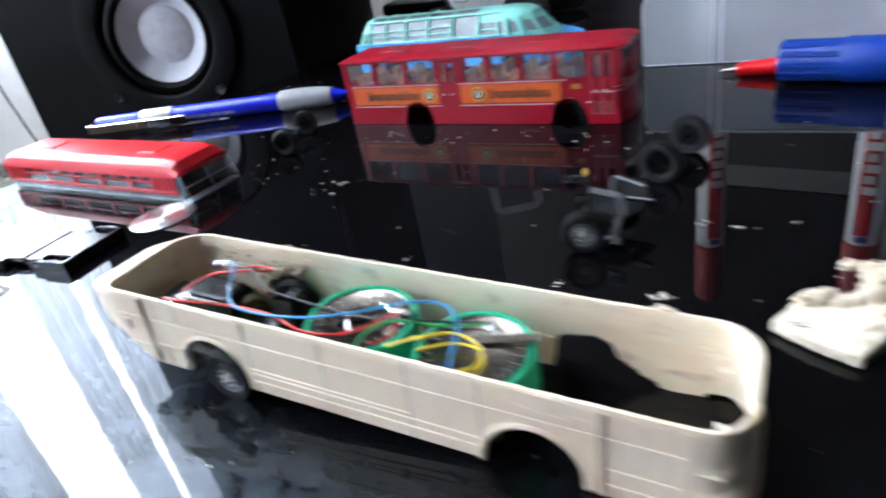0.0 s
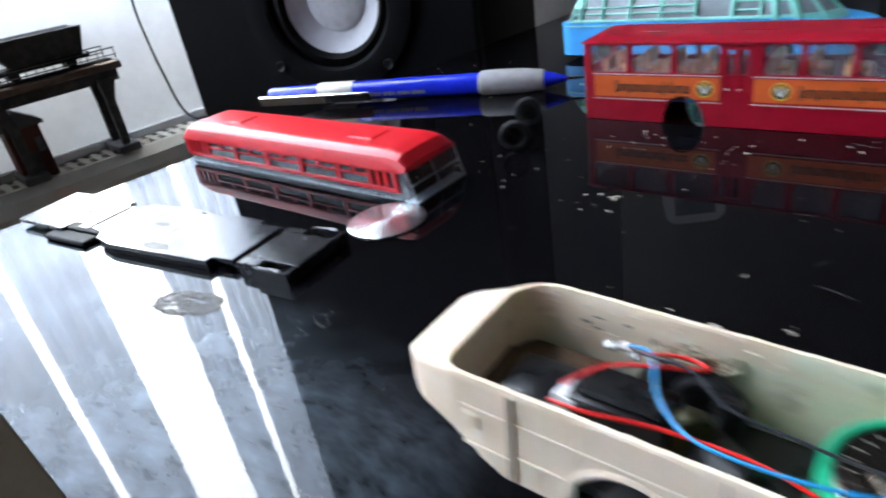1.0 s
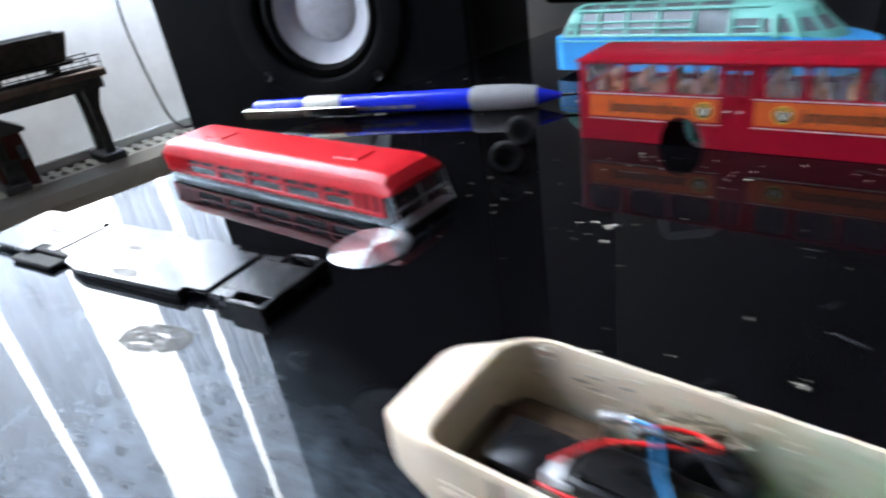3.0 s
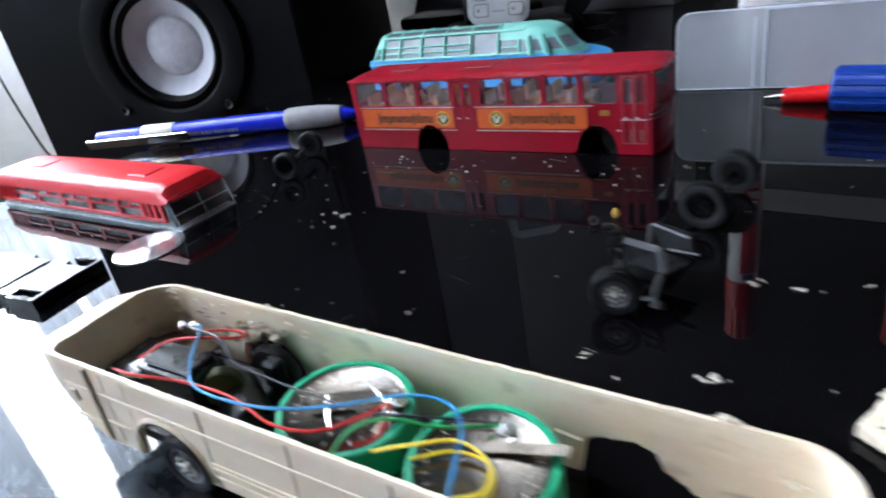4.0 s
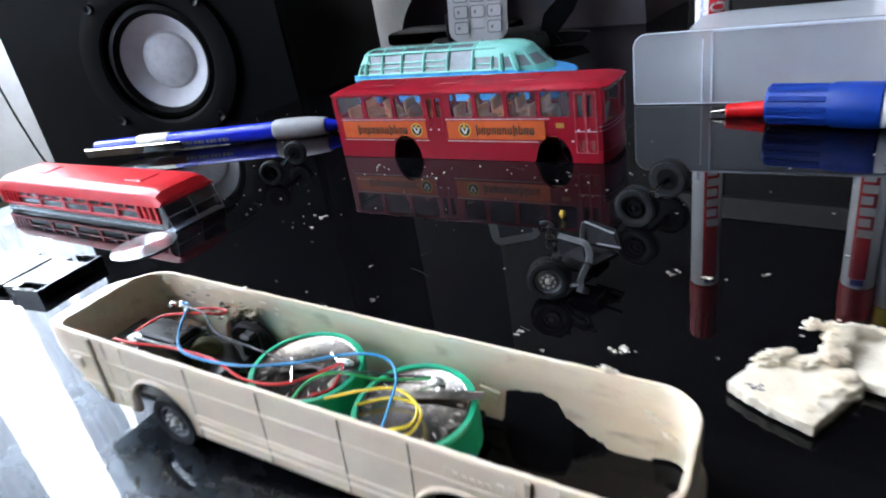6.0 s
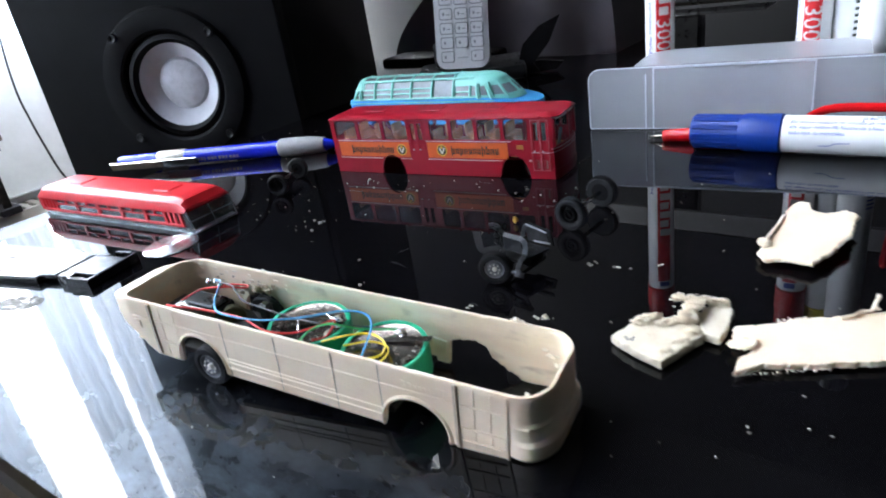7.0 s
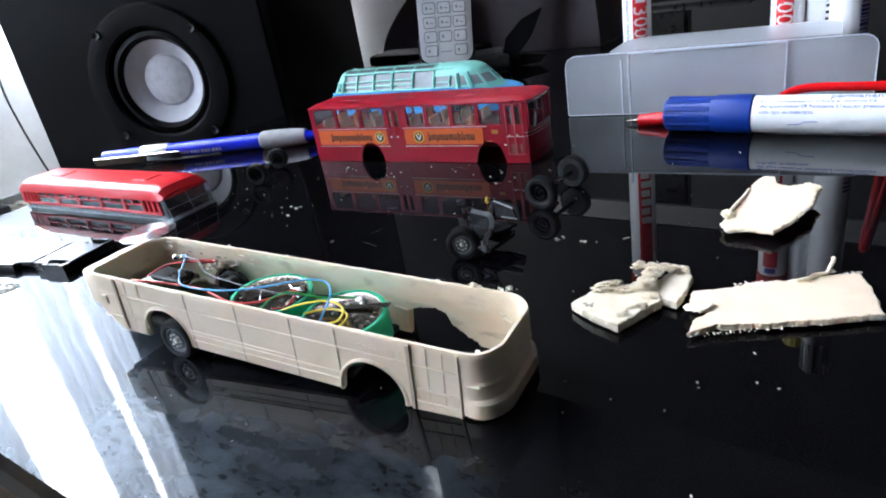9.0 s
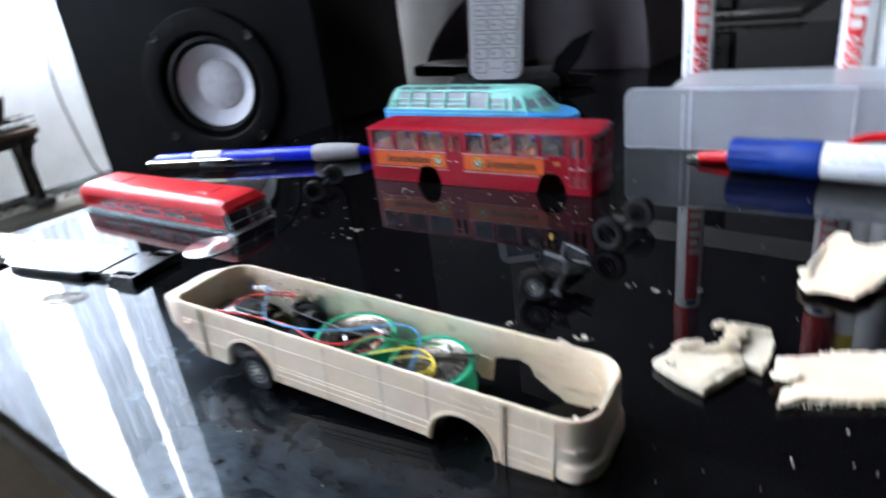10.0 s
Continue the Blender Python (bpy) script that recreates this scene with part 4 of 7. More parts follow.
part("solder_joint", rough_lump(fresh(), (7.6, 2.4, 11.0), (1.7, 1.1, 0.8), 3), SOLDER, cell_a)
part("solder_joint", rough_lump(fresh(), (8.2, 0.6, 10.4), (1.4, 0.8, 0.6), 5), SOLDER, cell_a)
part("solder_joint", rough_lump(fresh(), (1.2, 6.2, 9.7), (1.7, 1.2, 0.8), 6), SOLDER, cell_b)
part("solder_joint", rough_lump(fresh(), (2.8, 4.4, 9.8), (0.8, 0.6, 0.5), 7), SOLDER, cell_b)
part("glue_drop", rough_lump(fresh(), (7.8, -1.6, 9.4), (1.0, 1.7, 0.9), 9), GLUE, cell_a, "brown glue drop")


def wire(name, pts, r, material, label):
    w = solid(name, tube(fresh(), pts, r * 0.62, 8, 8), material, CB, label, "wire", "wires in the bus")
    return w


wire("blue_wire", [(-38.5, 15.6, 14.4), (-35.3, 14.6, 15), (-32.1, 8.7, 13), (-25.5, 4.0, 13), (-11.7, 3.8, 14), (-0.6, 7.3, 15), (8.8, 12.2, 16), (15.1, 13.2, 16), (18.6, 10.7, 15), (19.7, 6.4, 13), (20.4, 2.4, 11.5)], 0.42, WIRE_BLUE, "thin blue insulated wire running over the button cells")
wire("red_wire", [(-44.5, 2.6, 12.5), (-39.2, 2.4, 13), (-30.1, 5.1, 12), (-19.2, 5.3, 12), (-10.3, 3.6, 11.4), (-3.3, 5.0, 11.2), (1.1, 9.2, 11.2), (4.4, 13.9, 11.5)], 0.45, WIRE_RED, "thin red insulated wire soldered to a button cell")
wire("red_wire", [(-45.5, 8.0, 10.5), (-40.3, 11.5, 13.2), (-33.4, 13.9, 14), (-28.9, 16.8, 13), (-30.1, 19.3, 12), (-33.9, 19.0, 12), (-38.5, 16.8, 12)], 0.45, WIRE_RED, "thin red insulated wire looped over the gearbox")
wire("red_wire", [(4.6, 14.2, 11.2), (5.4, 9, 9.8), (3.5, 5.5, 10.4)], 0.4, WIRE_RED, "short red insulated wire behind the cell")
wire("grey_wire", [(-39.5, 16.2, 13.8), (-36.0, 14.1, 15), (-29.8, 13.7, 15), (-24.6, 11.4, 13), (-17.4, 11.2, 12), (-8.7, 11.3, 11.2), (1.6, 11.4, 11.2), (9, 13.2, 11.2), (14, 15.6, 10.4), (22, 17.6, 10.4)], 0.36, WIRE_BLACK, "thin dark grey wire crossing the button cells")
wire("green_wire", [(1.6, 1.6, 10.8), (3.2, 5.9, 13), (7.5, 8.9, 14), (14.1, 12.1, 12), (21.7, 17.2, 10.4)], 0.42, WIRE_GREEN, "thin green insulated wire soldered to a button cell")
wire("yellow_wire", [(6.9, 5.2, 11), (13.4, 7.3, 13), (18.5, 9.9, 13), (23.8, 7.9, 13), (24.6, 4.5, 12), (21.2, 2.2, 11.5)], 0.42, WIRE_YELLOW, "thin yellow insulated wire curled over a button cell")
wire("yellow_wire", [(12.0, 6.9, 9.9), (17.0, 10.1, 10.3), (22.0, 10.3, 10.4), (24.3, 7.9, 10.4), (24.3, 3.8, 10.4), (21, 2.4, 10.6)], 0.4, WIRE_YELLOW, "thin yellow insulated wire lying on a button cell")

# ---- red city bus with printed side banners ----
RB = pose(0.0, 0.37, 0.0, 0, 0, -35.4)
red = thing("city_bus", RB, "dark red plastic model city bus without wheels, orange side banners", "model bus")
RL, RW, RH = 127.0, 26.5, 29.6
xs_all = sorted(set(steps(0.0, 126.0, 126) + [37.2 + 7.6 * math.cos(radians(a)) for a in range(0, 181, 8)] + [106.4 + 7.4 * math.cos(radians(a)) for a in range(0, 181, 8)]))


def wheel_cut(x, c, r, h):
    d = abs(x - c) / r
    return 0.2 + h * math.sqrt(1 - d * d) if d < 1 else 0.2


def red_low(x):
    """The lower edge of the side: tall elliptical wheel cut-outs."""
    return max(wheel_cut(x, 37.2, 7.5, 10.4), wheel_cut(x, 106.4, 7.5, 10.6))


for y0, y1 in ((0.0, 1.0), (RW - 1.0, RW)):
    part("side_panel", sheet(fresh(), xs_all, red_low, lambda x: 18.2, y0, y1), RED, red)
    part("window_head", slab(fresh(), 0, 126, y0, y1, 28.1, 28.9), RED, red)
    for x0, x1 in ((0, 2.6), (16.9, 18.5), (32.9, 34.5), (48.9, 50.2), (58.9, 62.3), (72.9, 74.5), (86.9, 88.5), (100.6, 102.2), (114.2, 115.6), (119.4, 120.4), (124.2, 126.0)):
        part("window_post", slab(fresh(), x0, x1, y0, y1, 18.2, 28.1), RED, red)
yo = -0.32
TRIM = mat("worn_white_trim", (0.40, 0.12, 0.13), 0.45, col2=(0.30, 0.03, 0.04), scale=300)
TRIM_LINE = mat("thin_white_print", (0.62, 0.50, 0.50), 0.5, col2=(0.45, 0.25, 0.26), scale=300)
# doors on the near side: leaves with narrow panes
for x0, x1, z0, z1 in ((50.2, 58.9, 12.4, 28.0), (115.6, 124.2, 4.0, 28.0)):
    door = part("door", slab(fresh(), x0, x1, 0.25, 0.8, z0, z0 + 6.0), RED, red)
    mid = (x0 + x1) / 2
    for a, b in ((x0, x0 + 1.3), (mid - 0.9, mid + 0.9), (x1 - 1.3, x1)):
        part("leaf_frame", slab(fresh(), a, b, -0.15, 0.7, z0 + 0.4, z1, 0.15, 1), RED, door)
    part("leaf_frame", slab(fresh(), x0, x1, -0.15, 0.7, 26.4, 28.0, 0.15, 1), RED, door)
    for a, b in ((x0 + 1.3, mid - 0.9), (mid + 0.9, x1 - 1.3)):
        part("door_pane", slab(fresh(), a, b, 0.3, 0.6, z0 + 6, 26.4), GLAZING, door)
        if z0 < 6:
            part("door_pane", slab(fresh(), a, b, 0.0, 0.24, z0 + 1.0, 9.2), BRIDGE_DECK, door, "brown lower pane")
        part("door_pull", slab(fresh(), a - 0.2, a + 0.5, yo - 0.1, -0.05, 13.0, 13.6), PRINT_WHITE, door)
for x0, x1 in ((2.6, 16.9), (18.5, 32.9), (34.5, 48.9), (62.3, 72.9), (74.5, 86.9), (88.5, 100.6), (102.2, 114.2)):
    for y in (0.35, RW - 0.65):
        pn = part("window_pane", slab(fresh(), x0, x1, y, y + 0.3, 18.2, 28.1), GLAZING, red, "clear bluish pane")
        pn.visible_shadow = False


def window_ring(x0, x1, z0, z1, w, r, y0, y1, material, name, label=""):
    """A frame with straight outer and rounded inner corners, in the plane x, z."""
    outer, inner = rounded(x0, x1, z0, z1, 0.01, 5), rounded(x0 + w, x1 - w, z0 + w, z1 - w, r, 5)
    bm = fresh()
    loops = [[bm.verts.new((x, y, z)) for x, z in loop] for loop, y in ((outer, y0), (inner, y0), (inner, y1), (outer, y1))]
    n = len(outer)
    for a, b in zip(loops, loops[1:] + loops[:1]):
        for k in range(n):
            bm.faces.new((a[k], a[(k + 1) % n], b[(k + 1) % n], b[k]))
    return part(name, bm, material, red, label)


for x0, x1 in ((2.6, 16.9), (18.5, 32.9), (34.5, 48.9), (62.3, 72.9), (74.5, 86.9), (88.5, 100.6), (102.2, 114.2)):
    for y0, y1 in ((-0.03, 0.9), (RW - 0.9, RW + 0.03)):
        window_ring(x0 - 0.3, x1 + 0.3, 17.9, 28.4, 0.42, 1.5, y0, y1, RED, "window_frame")
for x0, x1 in ((115.7, 119.9), (119.9, 124.1)):
    window_ring(x0, x1, 4.2, 27.6, 0.28, 0.8, -0.3, -0.16, TRIM, "door_trim", "thin worn white trim")
# roof: shallow crown with rounded eaves, and ridges along it
bm = fresh()
rows = []
for i in range(41):
    x = -1.4 + 130.0 * i / 40
    k = math.sin(math.pi * min(1, max(0, min(x + 1.4, 128.6 - x) / 5)) / 2) ** 0.7
    row = []
    for j in range(15):
        t = j / 14
        pull = 3.6 * max(0.0, 1 - min(x + 3.4, 128.6 - x) / 6.0) ** 2
        y = -0.7 + pull + (RW + 1.4 - 2 * pull) * t
        z = 28.9 + 1.6 * k * math.sin(math.pi * min(1, min(t, 1 - t) / 0.22) / 2) ** 0.8
        row.append(bm.verts.new((x, y, z)))
    rows.append(row)
for a, b in zip(rows, rows[1:]):
    for j in range(14):
        bm.faces.new((a[j], a[j + 1], b[j + 1], b[j]))
low = [[bm.verts.new((r[0].co.x, y, 28.4)) for y in (r[0].co.y, r[-1].co.y)] for r in rows]
for (a, b), r0, r1 in zip(zip(low, low[1:]), rows, rows[1:]):
    bm.faces.new((a[0], b[0], r1[0], r0[0]))
    bm.faces.new((a[1], r0[-1], r1[-1], b[1]))
    bm.faces.new((a[0], a[1], b[1], b[0]))
bm.faces.new([low[0][0]] + rows[0] + [low[0][1]])
bm.faces.new([low[-1][1]] + rows[-1][::-1] + [low[-1][0]])
roof = part("roof", bm, RED, red)
for x in (24, 58, 92):
    part("roof_hatch", slab(fresh(), x - 6, x + 6, 9, 18, 30.2, 30.72, 0.2, 1), RED, roof)
for x in steps(8, 120, 7):
    part("gutter_stop", slab(fresh(), x, x + 1.2, -0.9, -0.5, 28.9, 29.6), RED, roof)
# rear and front ends
part("rear_panel", slab(fresh(), -0.4, 0.8, 0.6, RW - 0.6, 0.3, 19, 0.3, 1), RED, red)
part("rear_window", slab(fresh(), 0.0, 0.4, 2, RW - 2, 19, 28.2), GLAZING, red)
for y0, y1 in ((0.6, 2.2), (RW - 2.2, RW - 0.6)):
    part("rear_post", slab(fresh(), -0.3, 0.8, y0, y1, 19, 29), RED, red)


def front_loop(z0, z1, bulge, y_in=0.0):
    """A slightly bowed front between two heights."""
    bm = fresh()
    pts = []
    for j in range(13):
        t = j / 12
        pts.append((125.9 + bulge * math.sin(math.pi * t) ** 0.55, y_in + (RW - 2 * y_in) * t))
    inner = [(x - 0.9, y) for x, y in pts]
    prism(bm, pts + inner[::-1], z0, z1)
    return bm


part("front_panel", front_loop(0.3, 15.6, 2.6), RED, red)
part("front_bumper", front_loop(2.0, 5.0, 3.2, -0.2), RED, red)
part("windscreen", front_loop(15.6, 27.4, 2.0, 0.8), GLAZING, red, "bowed clear windscreen")
part("destination_panel", front_loop(27.2, 28.8, 2.3, 0.3), PRINT_WHITE, red, "pale destination strip")
for y in (0.4, RW / 2 - 0.4, RW - 1.2):
    part("windscreen_post", slab(fresh(), 126.0 + (2.0 if 5 < y < 20 else 0), 127.0 + (1.6 if 5 < y < 20 else 0), y, y + 0.9, 15.4, 28), RED, red)
part("white_line", front_loop(14.4, 14.7, 2.9, -0.25), TRIM_LINE, red)
part("white_line", front_loop(12.9, 13.1, 2.9, -0.25), TRIM_LINE, red)
# printed banners
for x0, x1 in ((4.0, 49.2), (60.0, 105.2)):
    banner = part("banner", sheet(fresh(), [x0] + [x for x in xs_all if x0 < x < min(x1, 103.6)] + [min(x1, 103.6)], lambda x: max(9.4, red_low(x)), lambda x: 17.0, yo, -0.02), ORANGE, red, "orange printed banner with dark lettering", False)
    for z in (8.3, 17.5):
        for a, b in (((x0 - 0.6, x1 + 0.6),) if z > 10 else ((x0 - 0.6, 31.4), (43.0, x1 + 0.6)) if x1 < 60 else ((x0 - 0.6, 100.4),)):
            part("white_line", slab(fresh(), a, b, yo, -0.02, z, z + 0.32), TRIM_LINE, red)
for x0, x1 in ((115.6, 119.4), (120.4, 124.2)):
    part("white_line", slab(fresh(), x0, x1, yo - 0.2, -0.16, 12.6, 12.9), TRIM_LINE, red)
# lettering of the banners as plain dark strokes, and a round badge
def banner_strokes(x0, x1):
    bm = fresh()
    n = 11
    w = (x1 - x0) / n
    for k in range(n):
        xa = x0 + k * w
        tall = k in (0, 7, 8)
        z0 = 10.6 if k in (0, 2, 7) else 11.4
        slab(bm, xa, xa + w * 0.26, yo - 0.1, yo, z0, 15.4 if tall else 14.2)
        slab(bm, xa + w * 0.48, xa + w * 0.74, yo - 0.1, yo, 11.4, 14.2)
        slab(bm, xa + w * 0.1, xa + w * 0.62, yo - 0.09, yo, 13.6 if k % 2 else 11.4, 14.2 if k % 2 else 12.0)
    part("lettering", bm, PRINT_BLACK, red, smooth=False)


def badge(x):
    bm = lathe(fresh(), [(0, 0.08), (2.5, 0.08), (2.5, 0)], pose(x, yo, 13.2, 90), 32)
    b = part("badge", bm, PRINT_BLACK, red, "round dark green badge with a pale emblem")
    part("badge_ring", lathe(fresh(), [(2.45, 0.1), (2.95, 0.1), (2.95, 0), (2.45, 0)], pose(x, yo, 13.2, 90), 32, True), PRINT_GOLD, b)
    for s in (-1, 1):
        bm = fresh()
        slab(bm, -0.36, 0.36, -0.14, -0.05, -1.5, 1.5)
        for v in bm.verts:
            v.co = pose(x + s * 0.75, yo - 0.03, 13.0, 0, s * 26, 0) @ v.co
        part("emblem_stroke", bm, PRINT_WHITE, b)
    part("emblem_dot", lathe(fresh(), [(0, 0.16), (0.7, 0.16), (0.7, 0.05)], pose(x, yo, 14.7, 90), 12), PRINT_GOLD, b)


banner_strokes(12.4, 40.0)
banner_strokes(73.6, 99.6)
badge(44.4)
badge(68.2)
part("small_plate", slab(fresh(), 108.2, 111.4, yo, -0.02, 14.2, 16.0), mat("dull_gold_print", (0.42, 0.20, 0.03), 0.5), red, "small yellow plate")
part("side_marker", slab(fresh(), 114.0, 115.0, yo, -0.02, 8.6, 9.2), PRINT_WHITE, red)
# seats
bm = fresh()
# black sheet added below the cabin so the wheel cut-outs look dark
part("cutout_shade_sheet", slab(fresh(), 1, 125, 1.1, RW - 1.1, 9.6, 10.0), BLACK, red, "black sheet darkening the wheel cut-outs")
part("cabin_floor", slab(fresh(), 1, 125, 1.1, RW - 1.1, 10.0, 10.8), SEATS, red)
for i in range(9):
    x = 6.5 + i * 11.2
    if abs(x - 54) < 5:
        continue
    for y in (2.0, 14.5):
        s = part("seat", slab(fresh(), x, x + 5.0, y, y + 8.6, 10.8, 17.4, 0.7, 1), SEATS, red)
        part("seat_back", slab(fresh(), x - 0.2, x + 1.4, y, y + 8.6, 15.5, 22.2, 0.6, 1), SEATS, s)
part("steering_column", tube(fresh(), [(121, 19, 11), (122.5, 19, 19)], 0.8, smooth=False), SMOKED, red)
part("driver_screen", slab(fresh(), 112.2, 112.8, 13.0, 25, 11, 25), mat("teal_tint", (0.10, 0.30, 0.28), 0.3, scale=90), red, "teal partition")

# ---- blue and mint coach ----
BB = pose(0.0035, 0.4708, 0.0, 0, 0, -36.5) @ Matrix.Diagonal((1.005, 1, 0.925, 1))
coach = thing("rounded_coach", BB, "sky-blue and mint plastic model coach with a barred roof band", "model bus")
CL, CW = 134.0, 26.5
for i, (x, yy, face) in enumerate(((25.0, 2.0, 90), (25.0, CW - 2.0, -90), (103.0, 2.0, 90), (103.0, CW - 2.0, -90))):
    tyre_wheel(coach, pose(x, yy, 5.9, face, 0, 0), 5.8, 3.6, DARK_GREY, False)


def coach_low(x):
    return max(arch(x, 25.0, 7.2, 5.0, 3.2), arch(x, 103.0, 7.2, 5.0, 3.2)) + (3.0 * ((x - 122) / 14) ** 2 if x > 122 else 0)


def coach_top(x):
    return 20.6 if x < 104 else 20.6 - 4.2 * ((x - 104) / 32) ** 1.3


def coach_half(x):
    """Half width in plan: rounded nose, slightly rounded tail."""
    if x > 116:
        return CW / 2 * math.sqrt(max(0.02, 1 - ((x - 116) / 21.5) ** 2.3))
    if x < 6:
        return CW / 2 - 2.6 * ((6 - x) / 6) ** 2
    return CW / 2


def coach_band(name, xs, lo, hi, material, inset=0.0, levels=4, inset_top=0.0, first=0, label=""):
    bm = fresh()
    rings = []
    for x in xs:
        hw = coach_half(x) - inset
        ring = []
        for k in range(first, levels + 1):
            z = lo(x) + (hi(x) - lo(x)) * k / levels
            lean = 0.42 * max(0.0, z - 20.6) * max(0.0, 1 - (x - 3) / 14)
            ring.append(bm.verts.new((x + lean, CW / 2 - hw + inset_top * (k / levels) ** 1.5, z)))
        for k in range(levels, first - 1, -1):
            z = lo(x) + (hi(x) - lo(x)) * k / levels
            lean = 0.42 * max(0.0, z - 20.6) * max(0.0, 1 - (x - 3) / 14)
            ring.append(bm.verts.new((x + lean, CW / 2 + hw - inset_top * (k / levels) ** 1.5, z)))
        rings.append(ring)
    m = len(rings[0])
    for a, b in zip(rings, rings[1:]):
        for k in range(m):
            bm.faces.new((a[k], a[(k + 1) % m], b[(k + 1) % m], b[k]))
    bm.faces.new(rings[0][::-1])
    bm.faces.new(rings[-1])
    return part(name, bm, material, coach, label)


xs_c = sorted(set(steps(0, 116, 90) + steps(116, 137.0, 24) + [25 + 7.2 * math.cos(radians(a)) for a in range(0, 181, 10)] + [103 + 7.2 * math.cos(radians(a)) for a in range(0, 181, 10)]))
coach_band("lower_body", xs_c, coach_low, coach_top, SKY_BLUE, label="sky-blue lower body")
part("waist_trim", slab(fresh(), 1.5, 112, -0.35, 0.3, 18.2, 18.9, 0.1, 1), TEAL, coach)
# upper body: core glazing, with mint frame bars over it
coach_band("glazing", steps(3.5, 98.5, 40), lambda x: 20.6, lambda x: 33.0, SMOKED, 1.2, 6, 5.0, label="grey translucent glazing")


def upper_y(z):
    t = max(0.0, min(1.0, (z - 20.6) / 12.4))
    return 0.55 + 5.0 * t ** 1.5


def upper_bar(x0, z0, x1, z1, r=0.6, nsteps=6):
    pts = []
    for k in range(nsteps + 1):
        x, z = x0 + (x1 - x0) * k / nsteps, z0 + (z1 - z0) * k / nsteps
        pts.append((x, z))
    for flip in (0, 1):
        line = [(x, (CW - upper_y(z)) if flip else upper_y(z), z) for x, z in pts]
        part("frame_bar", tube(fresh(), line, r, 6, 1, False), TEAL, coach)


for z, r in ((21.0, 0.9), (24.4, 0.55), (27.4, 0.55), (32.6, 0.9)):
    upper_bar(6.5 if z < 30 else 10, z, 68 if 22 < z < 30 else 98, z, r, 2)
for x in (23.0, 37.0, 52.0, 68.0):
    upper_bar(x, 20.8, x, 33.0, 0.85)
for x0, x1 in ((3.2, 12.5), (83.0, 99.0)):
    coach_band("solid_panel", steps(x0, x1, 6), lambda x: 20.6, lambda x: 33.0, TEAL, 0.7, 12, 5.0, 7, label="solid mint panel")
upper_bar(5.6, 20.8, 8.0, 27.0, 1.1, 3)
upper_bar(11.4, 20.8, 11.4, 28.0, 1.4, 3)
upper_bar(84.0, 20.8, 84.0, 28.0, 1.1, 3)
upper_bar(84.0, 24.4, 95, 24.4, 0.5, 2)
upper_bar(95.5, 20.8, 95.5, 28.0, 0.8, 2)
coach_band("roof", steps(3.0, 98, 32), lambda x: 32.4, lambda x: 34.4, TEAL, 5.2, 4, 4.0)
for x in (12.0, 23.0, 37.0, 52.0, 68.0, 83.5):
    for flip in (0, 1):
        rib = [(upper_y(z) if z < 33 else 5.0 + (z - 33) * 3.2, z) for z in (29.0, 31.0, 32.6, 33.6, 34.3, 34.7)]
        part("roof_rib", tube(fresh(), [(x, CW - y if flip else y, z) for y, z in rib], 0.75, 6, 2), TEAL, coach)
for x0, x1 in ((13.2, 22.0), (24.0, 36.0), (38.0, 51.0), (53.0, 67.0), (69.0, 82.5)):
    for flip in (0, 1):
        bm = fresh()
        rows = []
        for y, z in ((5.2, 32.75), (6.2, 33.55), (8.2, 34.35), (9.6, 34.62)):
            rows.append([bm.verts.new((x, CW - y if flip else y, z)) for x in (x0, x1)])
        for a, b in zip(rows, rows[1:]):
            bm.faces.new((a[0], a[1], b[1], b[0]))
        bmesh.ops.solidify(bm, geom=bm.faces[:], thickness=0.25)
        part("roof_light", bm, SMOKED, coach, "grey curved roof pane")


# front: glass bow under a mint brow, with posts
def bow(u, z):
    """A point of the front at the angle u (0: nose) and the height z."""
    hw = CW / 2 - upper_y(z) if z < 33 else (CW / 2 - 5.55) * math.sqrt(max(0.0, 1 - ((z - 33) / 1.7) ** 2))
    reach = 26.5 - 0.95 * (z - 20.6) if z < 30 else 17.6 * math.sqrt(max(0.0, 1 - ((z - 30) / 4.75) ** 2))
    c, s = math.cos(u), math.sin(u)
    return (97.0 + reach * abs(c) ** 0.75, CW / 2 + hw * (1 if s > 0 else -1) * abs(s) ** 0.75, z)


def bow_skin(z0, z1, n, material, name, swell, label="", u0=-90, u1=90):
    bm = fresh()
    rows = []
    for k in range(n + 1):
        z = z0 + (z1 - z0) * k / n
        rows.append([bm.verts.new(bow(radians(u0 + (u1 - u0) * i / 32), z)) for i in range(33)])
        for v in rows[-1]:
            d = Vector((v.co.x - 97, v.co.y - CW / 2, 0))
            v.co += d.normalized() * swell if d.length else d
    for a, b in zip(rows, rows[1:]):
        for i in range(32):
            bm.faces.new((a[i], a[i + 1], b[i + 1], b[i]))
    bm.faces.new(rows[0][::-1])
    bm.faces.new(rows[-1])
    for r0, r1 in zip(rows, rows[1:]):
        bm.faces.new((r0[0], r1[0], r1[-1], r0[-1]))
    return part(name, bm, material, coach, label)


bow_skin(19.6, 29.4, 10, SMOKED, "windscreen", 0.0, "grey curved split windscreen")
bow_skin(27.6, 34.4, 12, TEAL, "brow", 0.45, "mint rounded front roof")
bow_skin(18.6, 22.0, 3, TEAL, "screen_sill", 0.5)
for u, w in ((-84, 1.6), (-66, 1.9), (-38, 0.9), (0, 0.9), (38, 0.9), (66, 1.9), (84, 1.6)):
    part("screen_post", tube(fresh(), [bow(radians(u), 20 + 0.9 * k) for k in range(11)], w, 6, 1, False), TEAL, coach)
